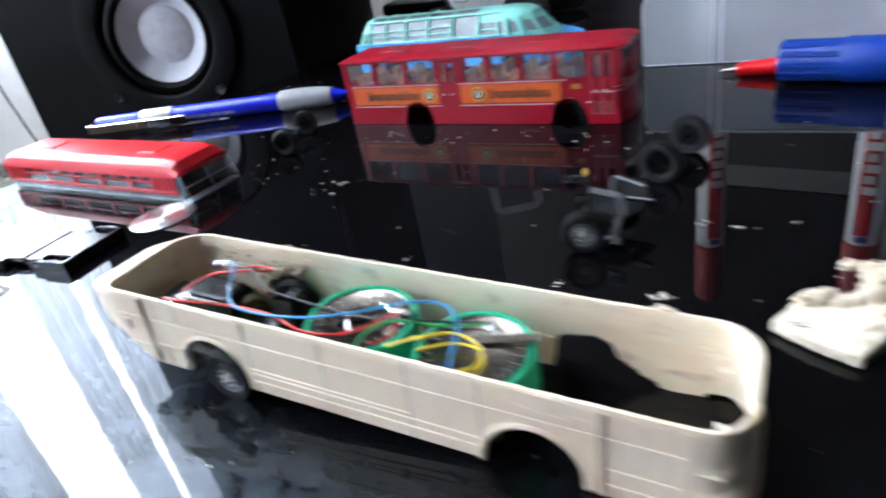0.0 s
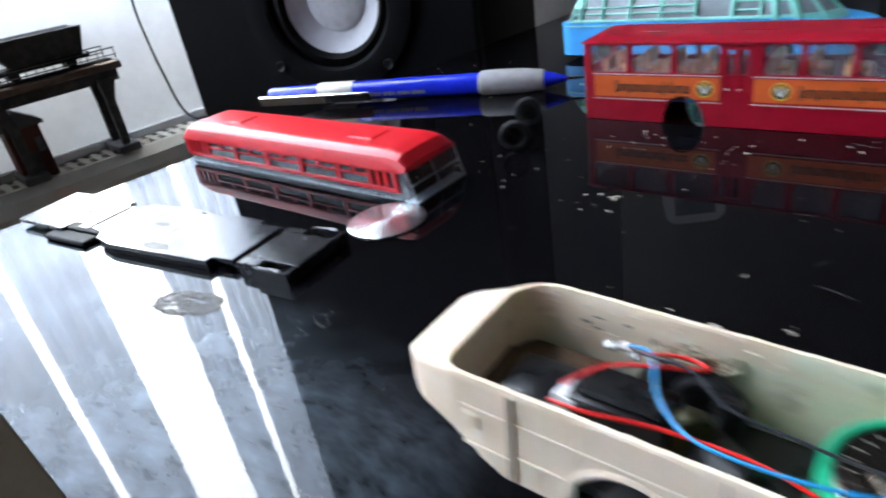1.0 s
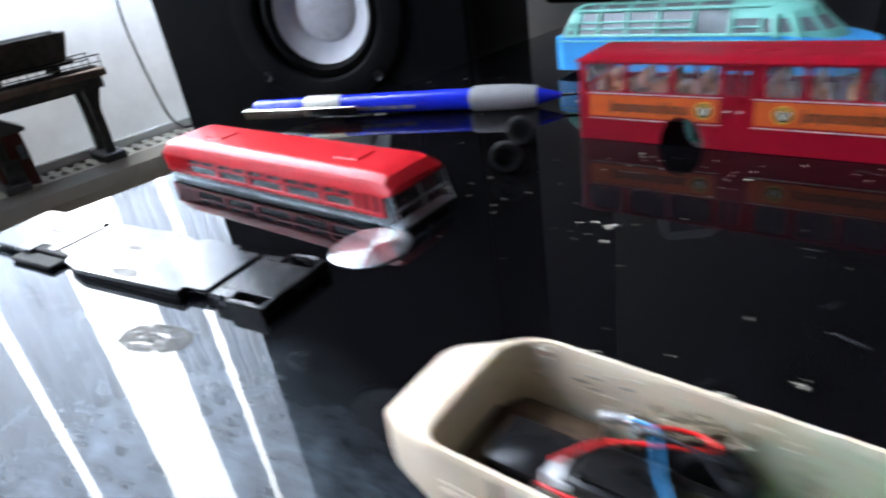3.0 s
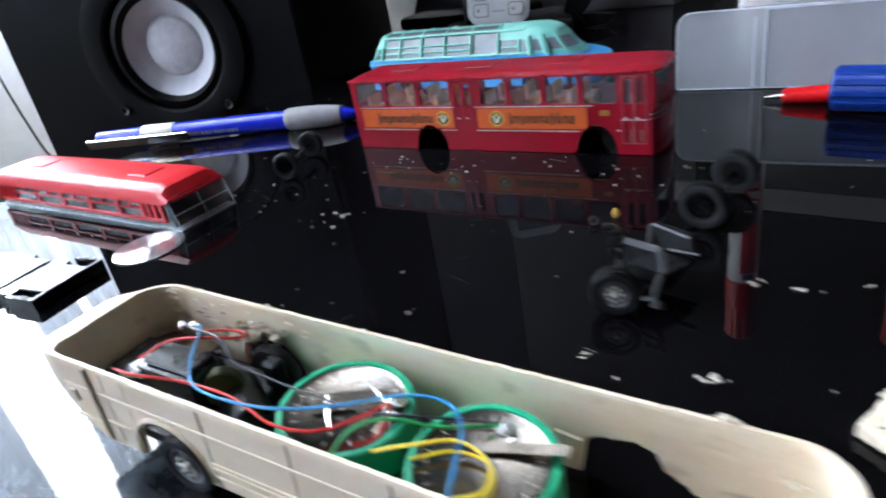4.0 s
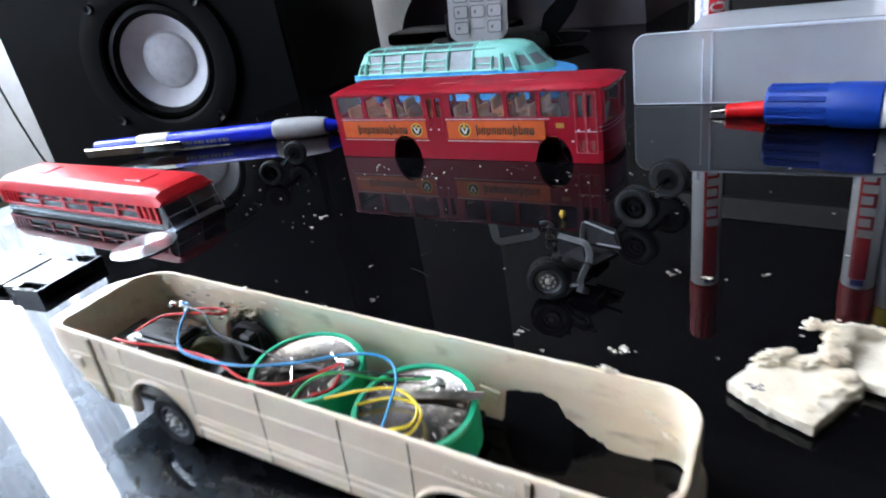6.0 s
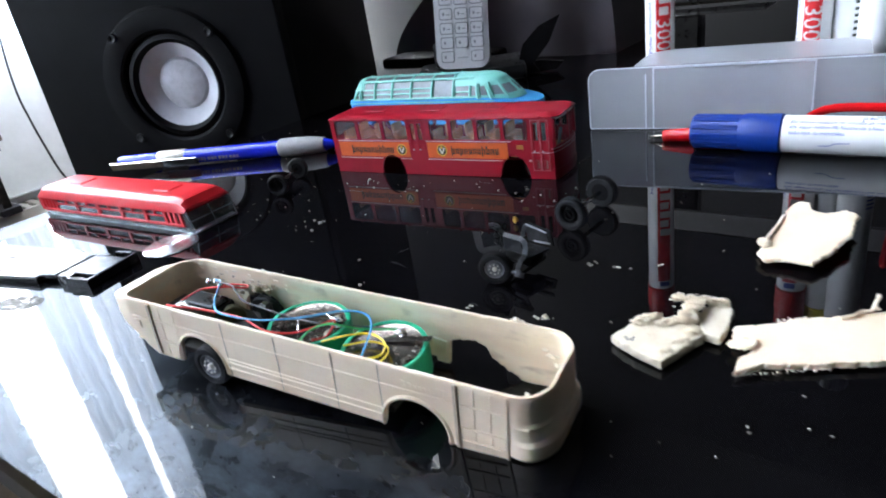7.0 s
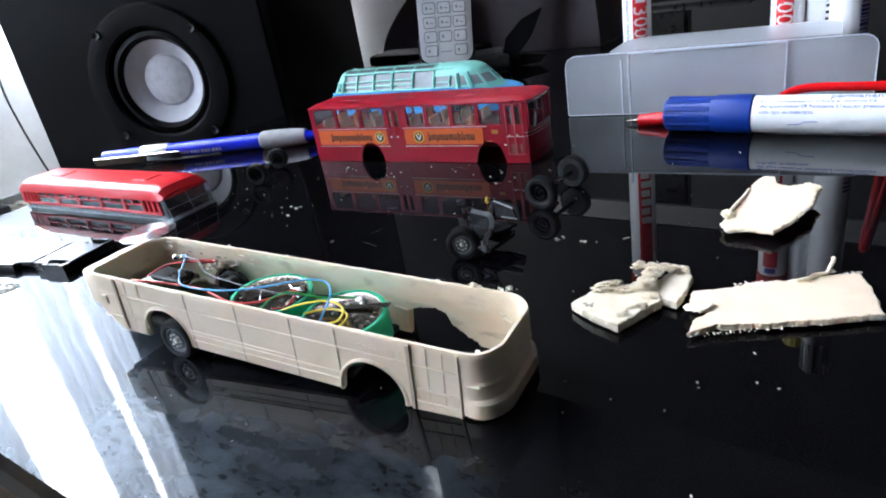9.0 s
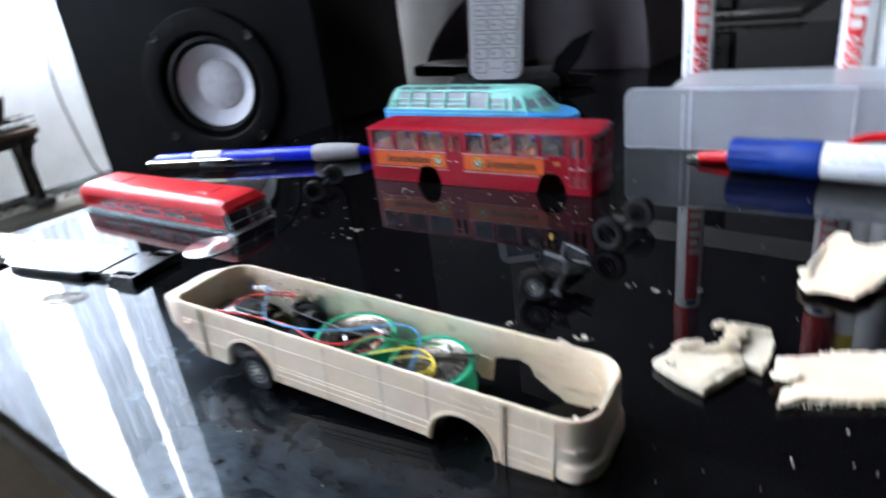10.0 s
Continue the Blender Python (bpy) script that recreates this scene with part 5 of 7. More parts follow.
for s in (-1, 1):
    part("headlamp", lathe(fresh(), [(0, 1.2), (1.2, 0.9), (1.7, 0), (1.7, -1)], pose(133.2, CW / 2 + s * 6.2, 10.5, 0, 78, 0), 16), SILVER, coach)
part("bumper", slab(fresh(), 131, 138.4, CW / 2 - 7.5, CW / 2 + 7.5, 4.6, 6.2, 0.6, 1), SILVER, coach, "thin silvery bumper")

# ---- red coach roof with clear glazing ----
SB = pose(-0.0664, 0.3088, 0.0, 0, 0, -36.3) @ Matrix.Diagonal((1.03, 1, 0.95, 1))
sb = thing("coach_upper_body", SB, "bright red plastic model coach roof on clear glazing, without lower body", "model bus")
SL, SW = 127.0, 25.5
# local x runs backwards from the front at 0 to -SL
WINS = ((-107.5, -91.0), (-87.5, -71.5), (-68.0, -51.2), (-48.0, -31.8), (-28.6, -16.9))
for y0, y1 in ((0.0, 0.9), (SW - 0.9, SW)):
    part("lower_rail", slab(fresh(), -123, -3, y0, y1, 3.0, 4.4, 0.15, 1), BRIGHT_RED, sb)
    part("upper_rail", slab(fresh(), -123, -2, y0, y1, 10.4, 12.0), BRIGHT_RED, sb)
    posts = [-123, -119.6, -116.2, -112.8, -109.4] + [(WINS[k][1] + WINS[k + 1][0]) / 2 for k in range(4)] + [-15.2, -11.6, -8.0, -4.0]
    for x in posts:
        w = 1.0 if -100 < x < -20 else 0.8
        part("window_post", slab(fresh(), x - w, x + w, y0, y1, 4.4, 10.4), BRIGHT_RED, sb)
    for a, b in WINS:
        part("transom", slab(fresh(), a - 2.0, b + 2.0, y0, y1, 7.7, 8.3), BRIGHT_RED, sb)
        part("vent_post", slab(fresh(), (a + b) / 2 - 0.5, (a + b) / 2 + 0.5, y0, y1, 8.4, 10.4), BRIGHT_RED, sb)
# roof with rolled eaves
bm = fresh()
rows = []
for i in range(46):
    x = -125.5 + 126.5 * i / 45
    k0 = min(1, (x + 125.5) / 9)
    k1 = min(1, (1.0 - x) / 9)
    k = math.sqrt(max(0.0, 1 - (1 - k0) ** 2)) * math.sqrt(max(0.0, 1 - (1 - k1) ** 2))
    row = []
    for j in range(21):
        t = j / 20
        q = min(t, 1 - t) / 0.2
        y = -0.4 + (SW + 0.8) * t
        z = 11.4 + (1.2 + 4.6 * k) * math.sqrt(max(0.0, 1 - (1 - min(1, q)) ** 2)) + 0.35 * math.sin(math.pi * t)
        row.append(bm.verts.new((x, y, z)))
    rows.append(row)
for a, b in zip(rows, rows[1:]):
    for j in range(20):
        bm.faces.new((a[j], a[j + 1], b[j + 1], b[j]))
lw = [[bm.verts.new((r[0].co.x, y, 11.0)) for y in (-0.4, SW + 0.4)] for r in rows]
for (a, b), r0, r1 in zip(zip(lw, lw[1:]), rows, rows[1:]):
    bm.faces.new((a[0], b[0], r1[0], r0[0]))
    bm.faces.new((a[1], r0[-1], r1[-1], b[1]))
bm.faces.new([lw[0][0]] + rows[0] + [lw[0][1]])
bm.faces.new([lw[-1][1]] + rows[-1][::-1] + [lw[-1][0]])
rf = part("roof", bm, BRIGHT_RED, sb)
for x0, x1 in ((-103, -92), (-30, -19)):
    part("roof_hatch", slab(fresh(), x0, x1, 8.0, 17.5, 17.0, 18.0, 0.4, 1), BRIGHT_RED, rf)
part("visor", slab(fresh(), -1.0, 1.6, 2.4, SW - 2.4, 10.8, 12.4, 0.5, 1), BRIGHT_RED, rf)
part("rear_frame", slab(fresh(), -126, -124.6, 0.2, SW - 0.2, 3.0, 5.0, 0.3, 1), BRIGHT_RED, sb)
for y in (0.2, SW - 1.6):
    part("rear_post", slab(fresh(), -126, -124.4, y, y + 1.4, 5, 11.4), BRIGHT_RED, sb)
# clear tub inside, showing below the red frame
for y0, y1 in ((0.95, 1.5), (SW - 1.5, SW - 0.95)):
    part("clear_side", slab(fresh(), -124, 0, y0, y1, 0.2, 11.0), SMOKY_CLEAR, sb, "smoky clear glazing strip")
part("clear_rear", slab(fresh(), -124.6, -124.0, 1.5, SW - 1.5, 0.2, 11.0), CLEAR, sb)
bm = fresh()
for y0, y1 in ((0.6, SW / 2 - 0.3), (SW / 2 + 0.3, SW - 0.6)):
    prism(bm, [(3.2, 0.8), (3.9, 0.8), (1.2, 11.2), (0.5, 11.2)], y0, y1, Matrix(((1, 0, 0, 0), (0, 0, 1, 0), (0, 1, 0, 0), (0, 0, 0, 1))))
part("windscreen", bm, SCREEN_CLEAR, sb, "clear sloping windscreen")
for y in (0.1, SW / 2 - 0.3, SW - 0.7):
    part("windscreen_bar", tube(fresh(), [(3.8, y + 0.3, 0.6), (0.9, y + 0.3, 11.4)], 0.22, 6, 1, False), FROSTED_EDGE, sb)
part("screen_sill", slab(fresh(), -0.5, 4.2, 0.2, SW - 0.2, 0.2, 0.9, 0.2, 1), FROSTED_EDGE, sb)
part("windscreen_bar", tube(fresh(), [(2.2, 0.6, 6.2), (2.2, SW - 0.6, 6.2)], 0.22, 6, 1, False), FROSTED_EDGE, sb)
part("clear_floor_edge", slab(fresh(), -124, 0, 0.2, 0.9, 0.15, 0.8, 0.2, 1), CLEAR, sb)

# ---- shiny metal disc ----
bm = lathe(fresh(), [(0, 0), (11.9, 0), (12.1, 0.1), (12.1, 0.3), (11.9, 0.4), (0.8, 0.42), (0.6, 0.30), (0, 0.30)], None, 64)
DISC = mat("turned_metal", (0.78, 0.78, 0.79), 0.27, 1.0, scale=60)
tang = DISC.node_tree.nodes.new("ShaderNodeTangent")
tang.direction_type, tang.axis = "RADIAL", "Z"
DISC.node_tree.links.new(tang.outputs[0], DISC.node_tree.nodes["Principled BSDF"].inputs["Tangent"])
DISC.node_tree.nodes["Principled BSDF"].inputs["Anisotropic"].default_value = 0.93
DISC.node_tree.nodes["Principled BSDF"].inputs["Anisotropic Rotation"].default_value = 0.25
solid("metal_disc", bm, DISC, pose(-0.0720, 0.2980, 0.0001), "thin shiny turned metal disc lying on the desk", "disc")

# ---- black chassis plate ----
CH = pose(-0.2165, 0.332, 0.0, 0, 0, -28.6) @ Matrix.Diagonal((1, 1, 0.64, 1))
ch = thing("chassis_plate", CH, "black plastic bus chassis plate lying upside down on the desk", "chassis")
part("rear_plate", prism(fresh(), [(0, 0.5), (30, 0), (30, 5.5), (36, 5.5), (36, 3), (41, 3), (41, 20.6), (39, 21.4), (39, 24), (31, 24.6), (9.5, 24.4), (0, 24.2)], 2.6, 4.8), BLACK_SHEEN, ch)
part("cross_bar", slab(fresh(), 24.5, 49, -4.2, 1.6, 0.3, 3.0, 0.5, 1), MATT_BLACK, ch)
part("cross_bar", slab(fresh(), 29, 50, 1.6, 5.6, 2.4, 4.4, 0.4, 1), MATT_BLACK, ch)
part("side_wall", prism(fresh(), [(55, -1.4), (64, -3.0), (107.8, -1.4), (107.8, 1.6), (60, 2.6)], 0.2, 2.8), MATT_BLACK, ch, smooth=False)
main = [(44, 3.6), (51, 2.0), (53.8, -1.2), (63, -3.2), (108.3, -1.6), (108.3, 0.9), (112, 1.1), (116.4, 1.3), (116.4, 21.4), (107, 22.0), (106, 24.0), (92, 24.4), (88, 22.6), (74, 24.6), (50, 23.6), (48, 20.0), (44, 18.2)]
part("main_plate", prism(fresh(), main, 2.8, 5.2), BLACK_SHEEN, ch)
part("under_box", slab(fresh(), 44, 113, 4, 21, 0.1, 2.8, 0.5, 1), BLACK, ch)
part("front_block", slab(fresh(), 120.2, 140, 3.6, 19.2, 0.1, 6.2, 0.3, 1), BLACK_SHEEN, ch)
for x0, x1, y0, y1 in ((120.2, 127.4, 0.2, 3.6), (127.4, 140, -1.2, 0.0), (138.8, 140, 0.0, 3.6), (120.2, 127.4, 19.2, 21.4), (127.4, 140, 23.0, 24.0), (138.8, 140, 19.2, 23.0)):
    part("pocket_wall", slab(fresh(), x0, x1, y0, y1, 0.1, 6.1), BLACK_SHEEN, ch, smooth=False)
part("groove", slab(fresh(), 115.3, 119.5, 2.5, 21.5, 0.2, 3.0), BLACK, ch)
for (x, y, rx, ry) in ((24, 13, 5.5, 1.0), (70, 12.6, 4.6, 1.6), (82, 0.6, 7.5, 2.0)):
    bm = fresh()
    rough_lump(bm, (x, y, 5.1 if x > 40 else 4.7), (rx, ry, 0.35), int(x), 2, 0.3)
    part("glue_patch", bm, GLUE_DARK, ch, "dull dark dried glue")
part("ring_mark", lathe(fresh(), [(8.9, 5.2), (9.1, 5.24), (9.3, 5.2)], Matrix.Translation((71, 12.5, 0)), 40), GLUE_DARK, ch)
for p in ((77, 23.2), (132.5, 23.6), (132.5, -0.4)):
    bm = fresh()
    random.seed(int(p[0]))
    for k in range(9):
        rough_lump(bm, (p[0] + random.uniform(-4, 4), p[1] + random.uniform(-0.6, 0.6), 5.4 + (0.9 if p[0] > 120 else 0)), (random.uniform(0.4, 1.2), 0.4, 0.3), k, 1)
    part("burr", bm, SCRATCH, ch, "pale plastic burr")

# ---- ball pen ----
P0, P1 = Vector((-0.1535, 0.4600, 0.0062)), Vector((0.006, 0.4135, 0.0048))
axis = (P1 - P0).normalized()
PEN = Matrix.Translation(P0) @ axis.to_track_quat("Z", "Y").to_matrix().to_4x4()
PLEN = (P1 - P0).length / MM
pen = thing("ball_pen", PEN, "blue retractable ball pen with a grey grip and silvery clip", "pen")
part("barrel", lathe(fresh(), [(0, 0), (3.4, 0.3), (4.1, 2), (4.6, 34), (4.7, 52), (4.9, 118)], None, 28), PEN_BLUE, pen)
part("grip", lathe(fresh(), [(4.9, 117.6), (5.7, 119), (5.9, 126), (5.6, 138), (4.6, 148), (4.1, 148.4), (3.9, 148.4)], None, 28), GRIP, pen, "ribbed grey rubber grip")
part("nose", lathe(fresh(), [(3.9, 148.2), (3.4, 150), (1.3, 158), (1.1, 158.4)], None, 24), PEN_BLUE, pen)
part("tip", lathe(fresh(), [(1.1, 158.2), (0.7, 160), (0.5, PLEN), (0, PLEN + 0.3)], None, 16), SILVER, pen, "brass-coloured tip")
part("band", lathe(fresh(), [(4.75, 31), (5.05, 31.4), (5.05, 50.4), (4.8, 51)], None, 28), SATIN, pen, "engraved silvery band")
# which way is the floor side of the pen
local_cam = (PEN.to_3x3().inverted() @ Vector((-0.25, -0.9, -0.25))).normalized()
ang = math.atan2(local_cam.y, local_cam.x)
ROT = Matrix.Rotation(ang, 4, "Z")
bm = slab(fresh(), 5.4, 7.0, -2.6, 2.6, -2, 62, 0.7, 2)
for v in bm.verts:
    v.co = ROT @ v.co
part("clip", bm, SILVER, pen, "silvery pocket clip")
bm = slab(fresh(), 3.6, 6.9, -2.6, 2.6, -3.4, 1.2, 0.6, 2)
for v in bm.verts:
    v.co = ROT @ v.co
part("clip_head", bm, SILVER, pen)
for k in range(4):
    bm = lathe(fresh(), [(0, 0.3), (0.6, 0.25), (0.6, -0.2)], ROT @ pose(4.6, -1.6, 34.5 + 4.2 * k, 0, 90, 0) , 10)
    part("engraving", bm, BLACK, pen)
bm = fresh()
for k in range(13):
    x = 58 + 2.6 * k
    slab(bm, 4.55, 4.95, -0.9, 0.9, x, x + (1.7 if k % 3 else 1.0))
for v in bm.verts:
    v.co = ROT @ v.co
part("worn_print", bm, GRIP, pen, "worn grey lettering")

# ---- loose axles ----
def wheel_axle(a, b, r, width, label, hub=DARK_GREY, tread=True, z=None):
    A, B = Vector((*a, r * MM)), Vector((*b, r * MM))
    d = (B - A)
    m = Matrix.Translation((A + B) / 2) @ d.normalized().to_track_quat("Z", "Y").to_matrix().to_4x4()
    ln = d.length / MM
    ax = thing("wheel_axle", m, label, "wheels", "loose wheel axles")
    part("axle", tube(fresh(), [(0, 0, -ln / 2), (0, 0, ln / 2)], 0.75, smooth=False), STEEL, ax, "thin metal axle")
    tyre_wheel(ax, pose(0, 0, -ln / 2, 180), r * 0.95, width, hub, tread)
    tyre_wheel(ax, pose(0, 0, ln / 2), r * 0.95, width, hub, tread)
    return ax


wheel_axle((0.0945, 0.2412), (0.1114, 0.2582), 6.3, 3.4, "pair of black rubber model wheels on an axle", MATT_BLACK)
wheel_axle((-0.0295, 0.3445), (-0.0225, 0.3710), 5.7, 3.6, "pair of black model wheels on an axle near the pen", MATT_BLACK, False)

def upright(bm, outline, y0, y1):
    return prism(bm, outline, y0, y1, Matrix(((1, 0, 0, 0), (0, 0, 1, 0), (0, 1, 0, 0), (0, 0, 0, 1))))


# ---- steering axle cut from a chassis ----
FA = pose(0.0610, 0.2105, 0.0, 0, 0, 0)
fa = thing("front_axle_piece", FA, "dark grey front axle piece broken from a model chassis", "chassis part")
tyre_wheel(fa, pose(0, 0, 5.5, 90, 0, -24), 5.2, 3.6, HUB_GREY, True)
AX = pose(0, 0, 0, 0, 0, 66)  # local x runs from the wheel along the axle


def fa_part(name, bm, material, label=""):
    for v in bm.verts:
        v.co = AX @ v.co
    return part(name, bm, material, fa, label, False)


fa_part("axle_beam", slab(fresh(), 2, 15, -1.2, 1.2, 4.2, 6.4, 0.4, 1), BLACK)
def leaf(corners, thick):
    """A thin plate through four corners."""
    bm = fresh()
    v = [Vector(c) for c in corners]
    n = (v[1] - v[0]).cross(v[3] - v[0]).normalized() * thick / 2
    a, b = [bm.verts.new(p + n) for p in v], [bm.verts.new(p - n) for p in v]
    bm.faces.new(a)
    bm.faces.new(b[::-1])
    for k in range(4):
        bm.faces.new((a[k], b[k], b[(k + 1) % 4], a[(k + 1) % 4]))
    return bm


def ribbon(points, width, thick):
    """A flat strip bent along the points, its width across the camera-side face."""
    bm = fresh()
    line = curve_points(points, 6)
    rows = []
    for i, p in enumerate(line):
        t = (line[min(i + 1, len(line) - 1)] - line[max(i - 1, 0)]).normalized()
        a = t.cross(Vector((0.1, -0.85, 0.5))).normalized() * width / 2
        n = t.cross(a).normalized() * thick / 2
        rows.append([bm.verts.new(p + s * a + q * n) for s, q in ((-1, -1), (1, -1), (1, 1), (-1, 1))])
    for a, b in zip(rows, rows[1:]):
        for k in range(4):
            bm.faces.new((a[k], a[(k + 1) % 4], b[(k + 1) % 4], b[k]))
    bm.faces.new(rows[0][::-1])
    bm.faces.new(rows[-1])
    return bm


TORN_BLACK = mat("torn_matt_plastic", (0.012, 0.012, 0.0135), 0.85, col2=(0.02, 0.02, 0.022), spec=0.04, scale=350, bump=0.4)
WORN_DARK = mat("worn_dark_plastic", (0.07, 0.071, 0.076), 0.7, col2=(0.12, 0.12, 0.125), spec=0.15, scale=350, bump=0.4)
part("near_plate", leaf([(4.7, 7.4, 12.6), (9.4, 1.6, 12.4), (9.0, -1.8, 9.2), (4.6, 5.6, 8.4)], 0.8), TORN_BLACK, fa)
part("bent_bracket", ribbon([(4.9, 7.6, 13.0), (7.6, 3.6, 13.1), (9.7, 0.8, 12.9), (10.0, -1.4, 11.4), (9.2, -3.4, 9.8)], 1.5, 0.7), WORN_DARK, fa, "worn grey bracket edge")
part("lower_leg", ribbon([(8.9, -3.0, 9.0), (7.4, -4.6, 8.0), (6.2, -6.0, 6.6), (6.0, -7.2, 5.4)], 1.3, 0.7), WORN_DARK, fa)
part("foot_tab", ribbon([(5.2, -6.9, 5.6), (6.2, -7.6, 5.2), (7.6, -7.4, 4.6)], 1.6, 0.6), WORN_DARK, fa, "worn grey tab")
part("cross_web", leaf([(5.0, 4.2, 9.0), (9.6, -2.4, 9.4), (9.0, -1.0, 6.4), (4.6, 4.8, 6.0)], 0.8), BLACK, fa)
part("side_plate", leaf([(13.2, 12.8, 12.8), (18.3, 5.2, 11.8), (18.6, 1.6, 9.2), (13.0, 8.6, 8.8)], 0.7), TORN_BLACK, fa)
part("plate_rim", tube(fresh(), [(13.2, 12.8, 13.0), (16, 8.6, 12.5), (18.3, 5.2, 12.0)], 0.32, 6, 3), HUB_GREY, fa, "worn pale rim")
part("plate_rim", tube(fresh(), [(14.4, 6.6, 9.3), (16.6, 3.6, 9.6), (18.6, 1.2, 9.8)], 0.26, 6, 3), HUB_GREY, fa, "worn pale rim")
part("end_flange", ribbon([(13.0, 12.6, 12.8), (12.0, 11.0, 11.4), (11.4, 9.8, 10.2)], 1.2, 0.6), WORN_DARK, fa)
part("far_plate", leaf([(15.0, 15.8, 12.2), (20.5, 8.8, 11.0), (20.8, 6.2, 6.4), (15.4, 12.6, 6.2)], 0.7), TORN_BLACK, fa)
part("floor_plate", leaf([(5.0, 4.4, 6.4), (9.4, -1.2, 6.6), (19.0, 4.4, 6.4), (13.6, 11.8, 6.2)], 0.8), TORN_BLACK, fa)
bm = slab(fresh(), -4.6, 4.6, -3.6, 3.6, 3.4, 7.0, 0.8, 2)
for v in bm.verts:
    v.co = pose(11.0, 5.4, 0, 0, 4, -48) @ v.co
part("gear_case", bm, MATT_BLACK, fa, "black plastic block")
part("track_rod", tube(fresh(), [(1.5, 2, 4), (6, 5, 3.4), (11, 9, 2.6), (17, 12, 1.2), (19, 13, 0.6)], 0.55, 6, 3), DARK_GREY, fa)
part("steering_arm", tube(fresh(), [(2, -1, 3.6), (5, -3.6, 4.6), (7, -5.6, 5.2)], 0.5, 6, 3), BLACK, fa)
bm = fresh()
random.seed(31)
for k in range(16):
    p = (random.gauss(4.0, 1.1), random.gauss(7.8, 1.0), random.uniform(9.0, 16.2))
    rough_lump(bm, p, (random.uniform(0.4, 1.1), random.uniform(0.4, 0.9), random.uniform(0.5, 1.2)), k, 1, 0.7)
tagged(part("torn_edge", bm, BLACK, fa), "torn black plastic", kind="stuff")
part("stub", tube(fresh(), [(3.6, 7.8, 15.4), (2.2, 8.6, 16.4), (0.8, 9.0, 16.2)], 0.9, 7, 4), BLACK, fa)
solid("brass_bead", rough_lump(fresh(), (0, 0, 1.5), (1.0, 0.8, 1.5), 3, 2, 0.5), PRINT_GOLD, pose(0.0760, 0.2555, 0.0002), "tiny brass-coloured bead lying on the desk", "bead")
solid("steel_ring", lathe(fresh(), [(0.9, -0.2), (1.4, -0.2), (1.4, 0.2), (0.9, 0.2)], pose(0, 0, 1.4, 74), 14, True), SILVER, pose(0.0690, 0.2540, 0.0), "tiny bright steel ring on the desk", "ring")

# ---- frosted plastic case ----
XB = pose(0.1405, 0.368, 0.0, 0, 0, -35)
case = thing("plastic_case", XB, "frosted translucent plastic case standing on edge on the desk", "plastic box")


part("flange", upright(fresh(), rounded(0, 141, 0.2, 32.5, (6, 6, 1.0, 1.0)), 0, 1.3), FROSTED, case)
part("top_panel", prism(fresh(), rounded(24, 127, 1.4, 44, (12, 14, 1, 1)), 31.6, 33.0), FROSTED, case)
part("back_panel", slab(fresh(), 26, 125, 43, 44.2, 0.3, 31.5, 0.3, 1), FROSTED, case)
for x in (24, 126):
    part("side_panel", slab(fresh(), x, x + 1.1, 1.4, 40, 0.3, 31.5, 0.3, 1), FROSTED, case)
part("base_panel", slab(fresh(), 26, 125, 1.4, 42.8, 0.2, 1.2), FROSTED, case)
for x, w in ((30.3, 0.5), (34.2, 0.7), (105.8, 0.7)):
    part("rib", slab(fresh(), x - w / 2, x + w / 2, -0.7, -0.02, 0.4, 32.0 if x > 31 else 29), FROSTED_EDGE, case, "pale moulded rib")
part("rib", slab(fresh(), 34, 106, -0.6, -0.02, 31.4, 32.2), FROSTED_EDGE, case, "pale moulded rib")
edge = [(x, -0.1, z) for x, z in rounded(0.2, 140.8, 0.6, 32.3, (6, 6, 1, 1))]
part("edge_bead", tube(fresh(), edge + [edge[0]], 0.28, 6, 1, False), FROSTED_EDGE, case)


# ---- writing ----
def letters(text, size, m, material, parent, name="lettering", align="LEFT", bend=0.0):
    """Raised writing: size in millimetres, in the plane x, y of m; bend: wraps it round a cylinder of that radius whose axis is x."""
    cu = bpy.data.curves.new(name, "FONT")
    cu.body, cu.size, cu.align_x, cu.extrude = text, size, align, 0.04
    cu.resolution_u = 2
    tmp = bpy.data.objects.new(name, cu)
    scene.collection.objects.link(tmp)
    bpy.context.view_layer.update()
    me = bpy.data.meshes.new_from_object(tmp)
    bpy.data.objects.remove(tmp)
    bpy.data.curves.remove(cu)
    bm = fresh()
    bm.from_mesh(me)
    bpy.data.meshes.remove(me)
    for v in bm.verts:
        x, y, z = v.co
        if bend:
            a = y / bend
            v.co = m @ Vector((x, (bend + z) * math.sin(a), (bend + z) * math.cos(a)))
        else:
            v.co = m @ v.co
    return part(name, bm, material, parent, smooth=False)


def wrap_strip(parent, name, r, x0, x1, a0, a1, material, label="", t=0.05):
    """A printed strip wrapped round a barrel whose axis is x; angles in degrees from the top towards +y."""
    bm = fresh()
    k = max(2, int((a1 - a0) / 5))
    rows = []
    for i in range(k + 1):
        a = radians(a0 + (a1 - a0) * i / k)
        rows.append([bm.verts.new((x, q * math.sin(a), q * math.cos(a))) for x, q in ((x0, r), (x1, r), (x1, r + t), (x0, r + t))])
    for a, b in zip(rows, rows[1:]):
        for j in range(4):
            bm.faces.new((a[j], a[(j + 1) % 4], b[(j + 1) % 4], b[j]))
    bm.faces.new(rows[0][::-1])
    bm.faces.new(rows[-1])
    return part(name, bm, material, parent, label)


BAR = pose(0, 0, 0, 0, 90, 0)  # lathe axis turned onto x


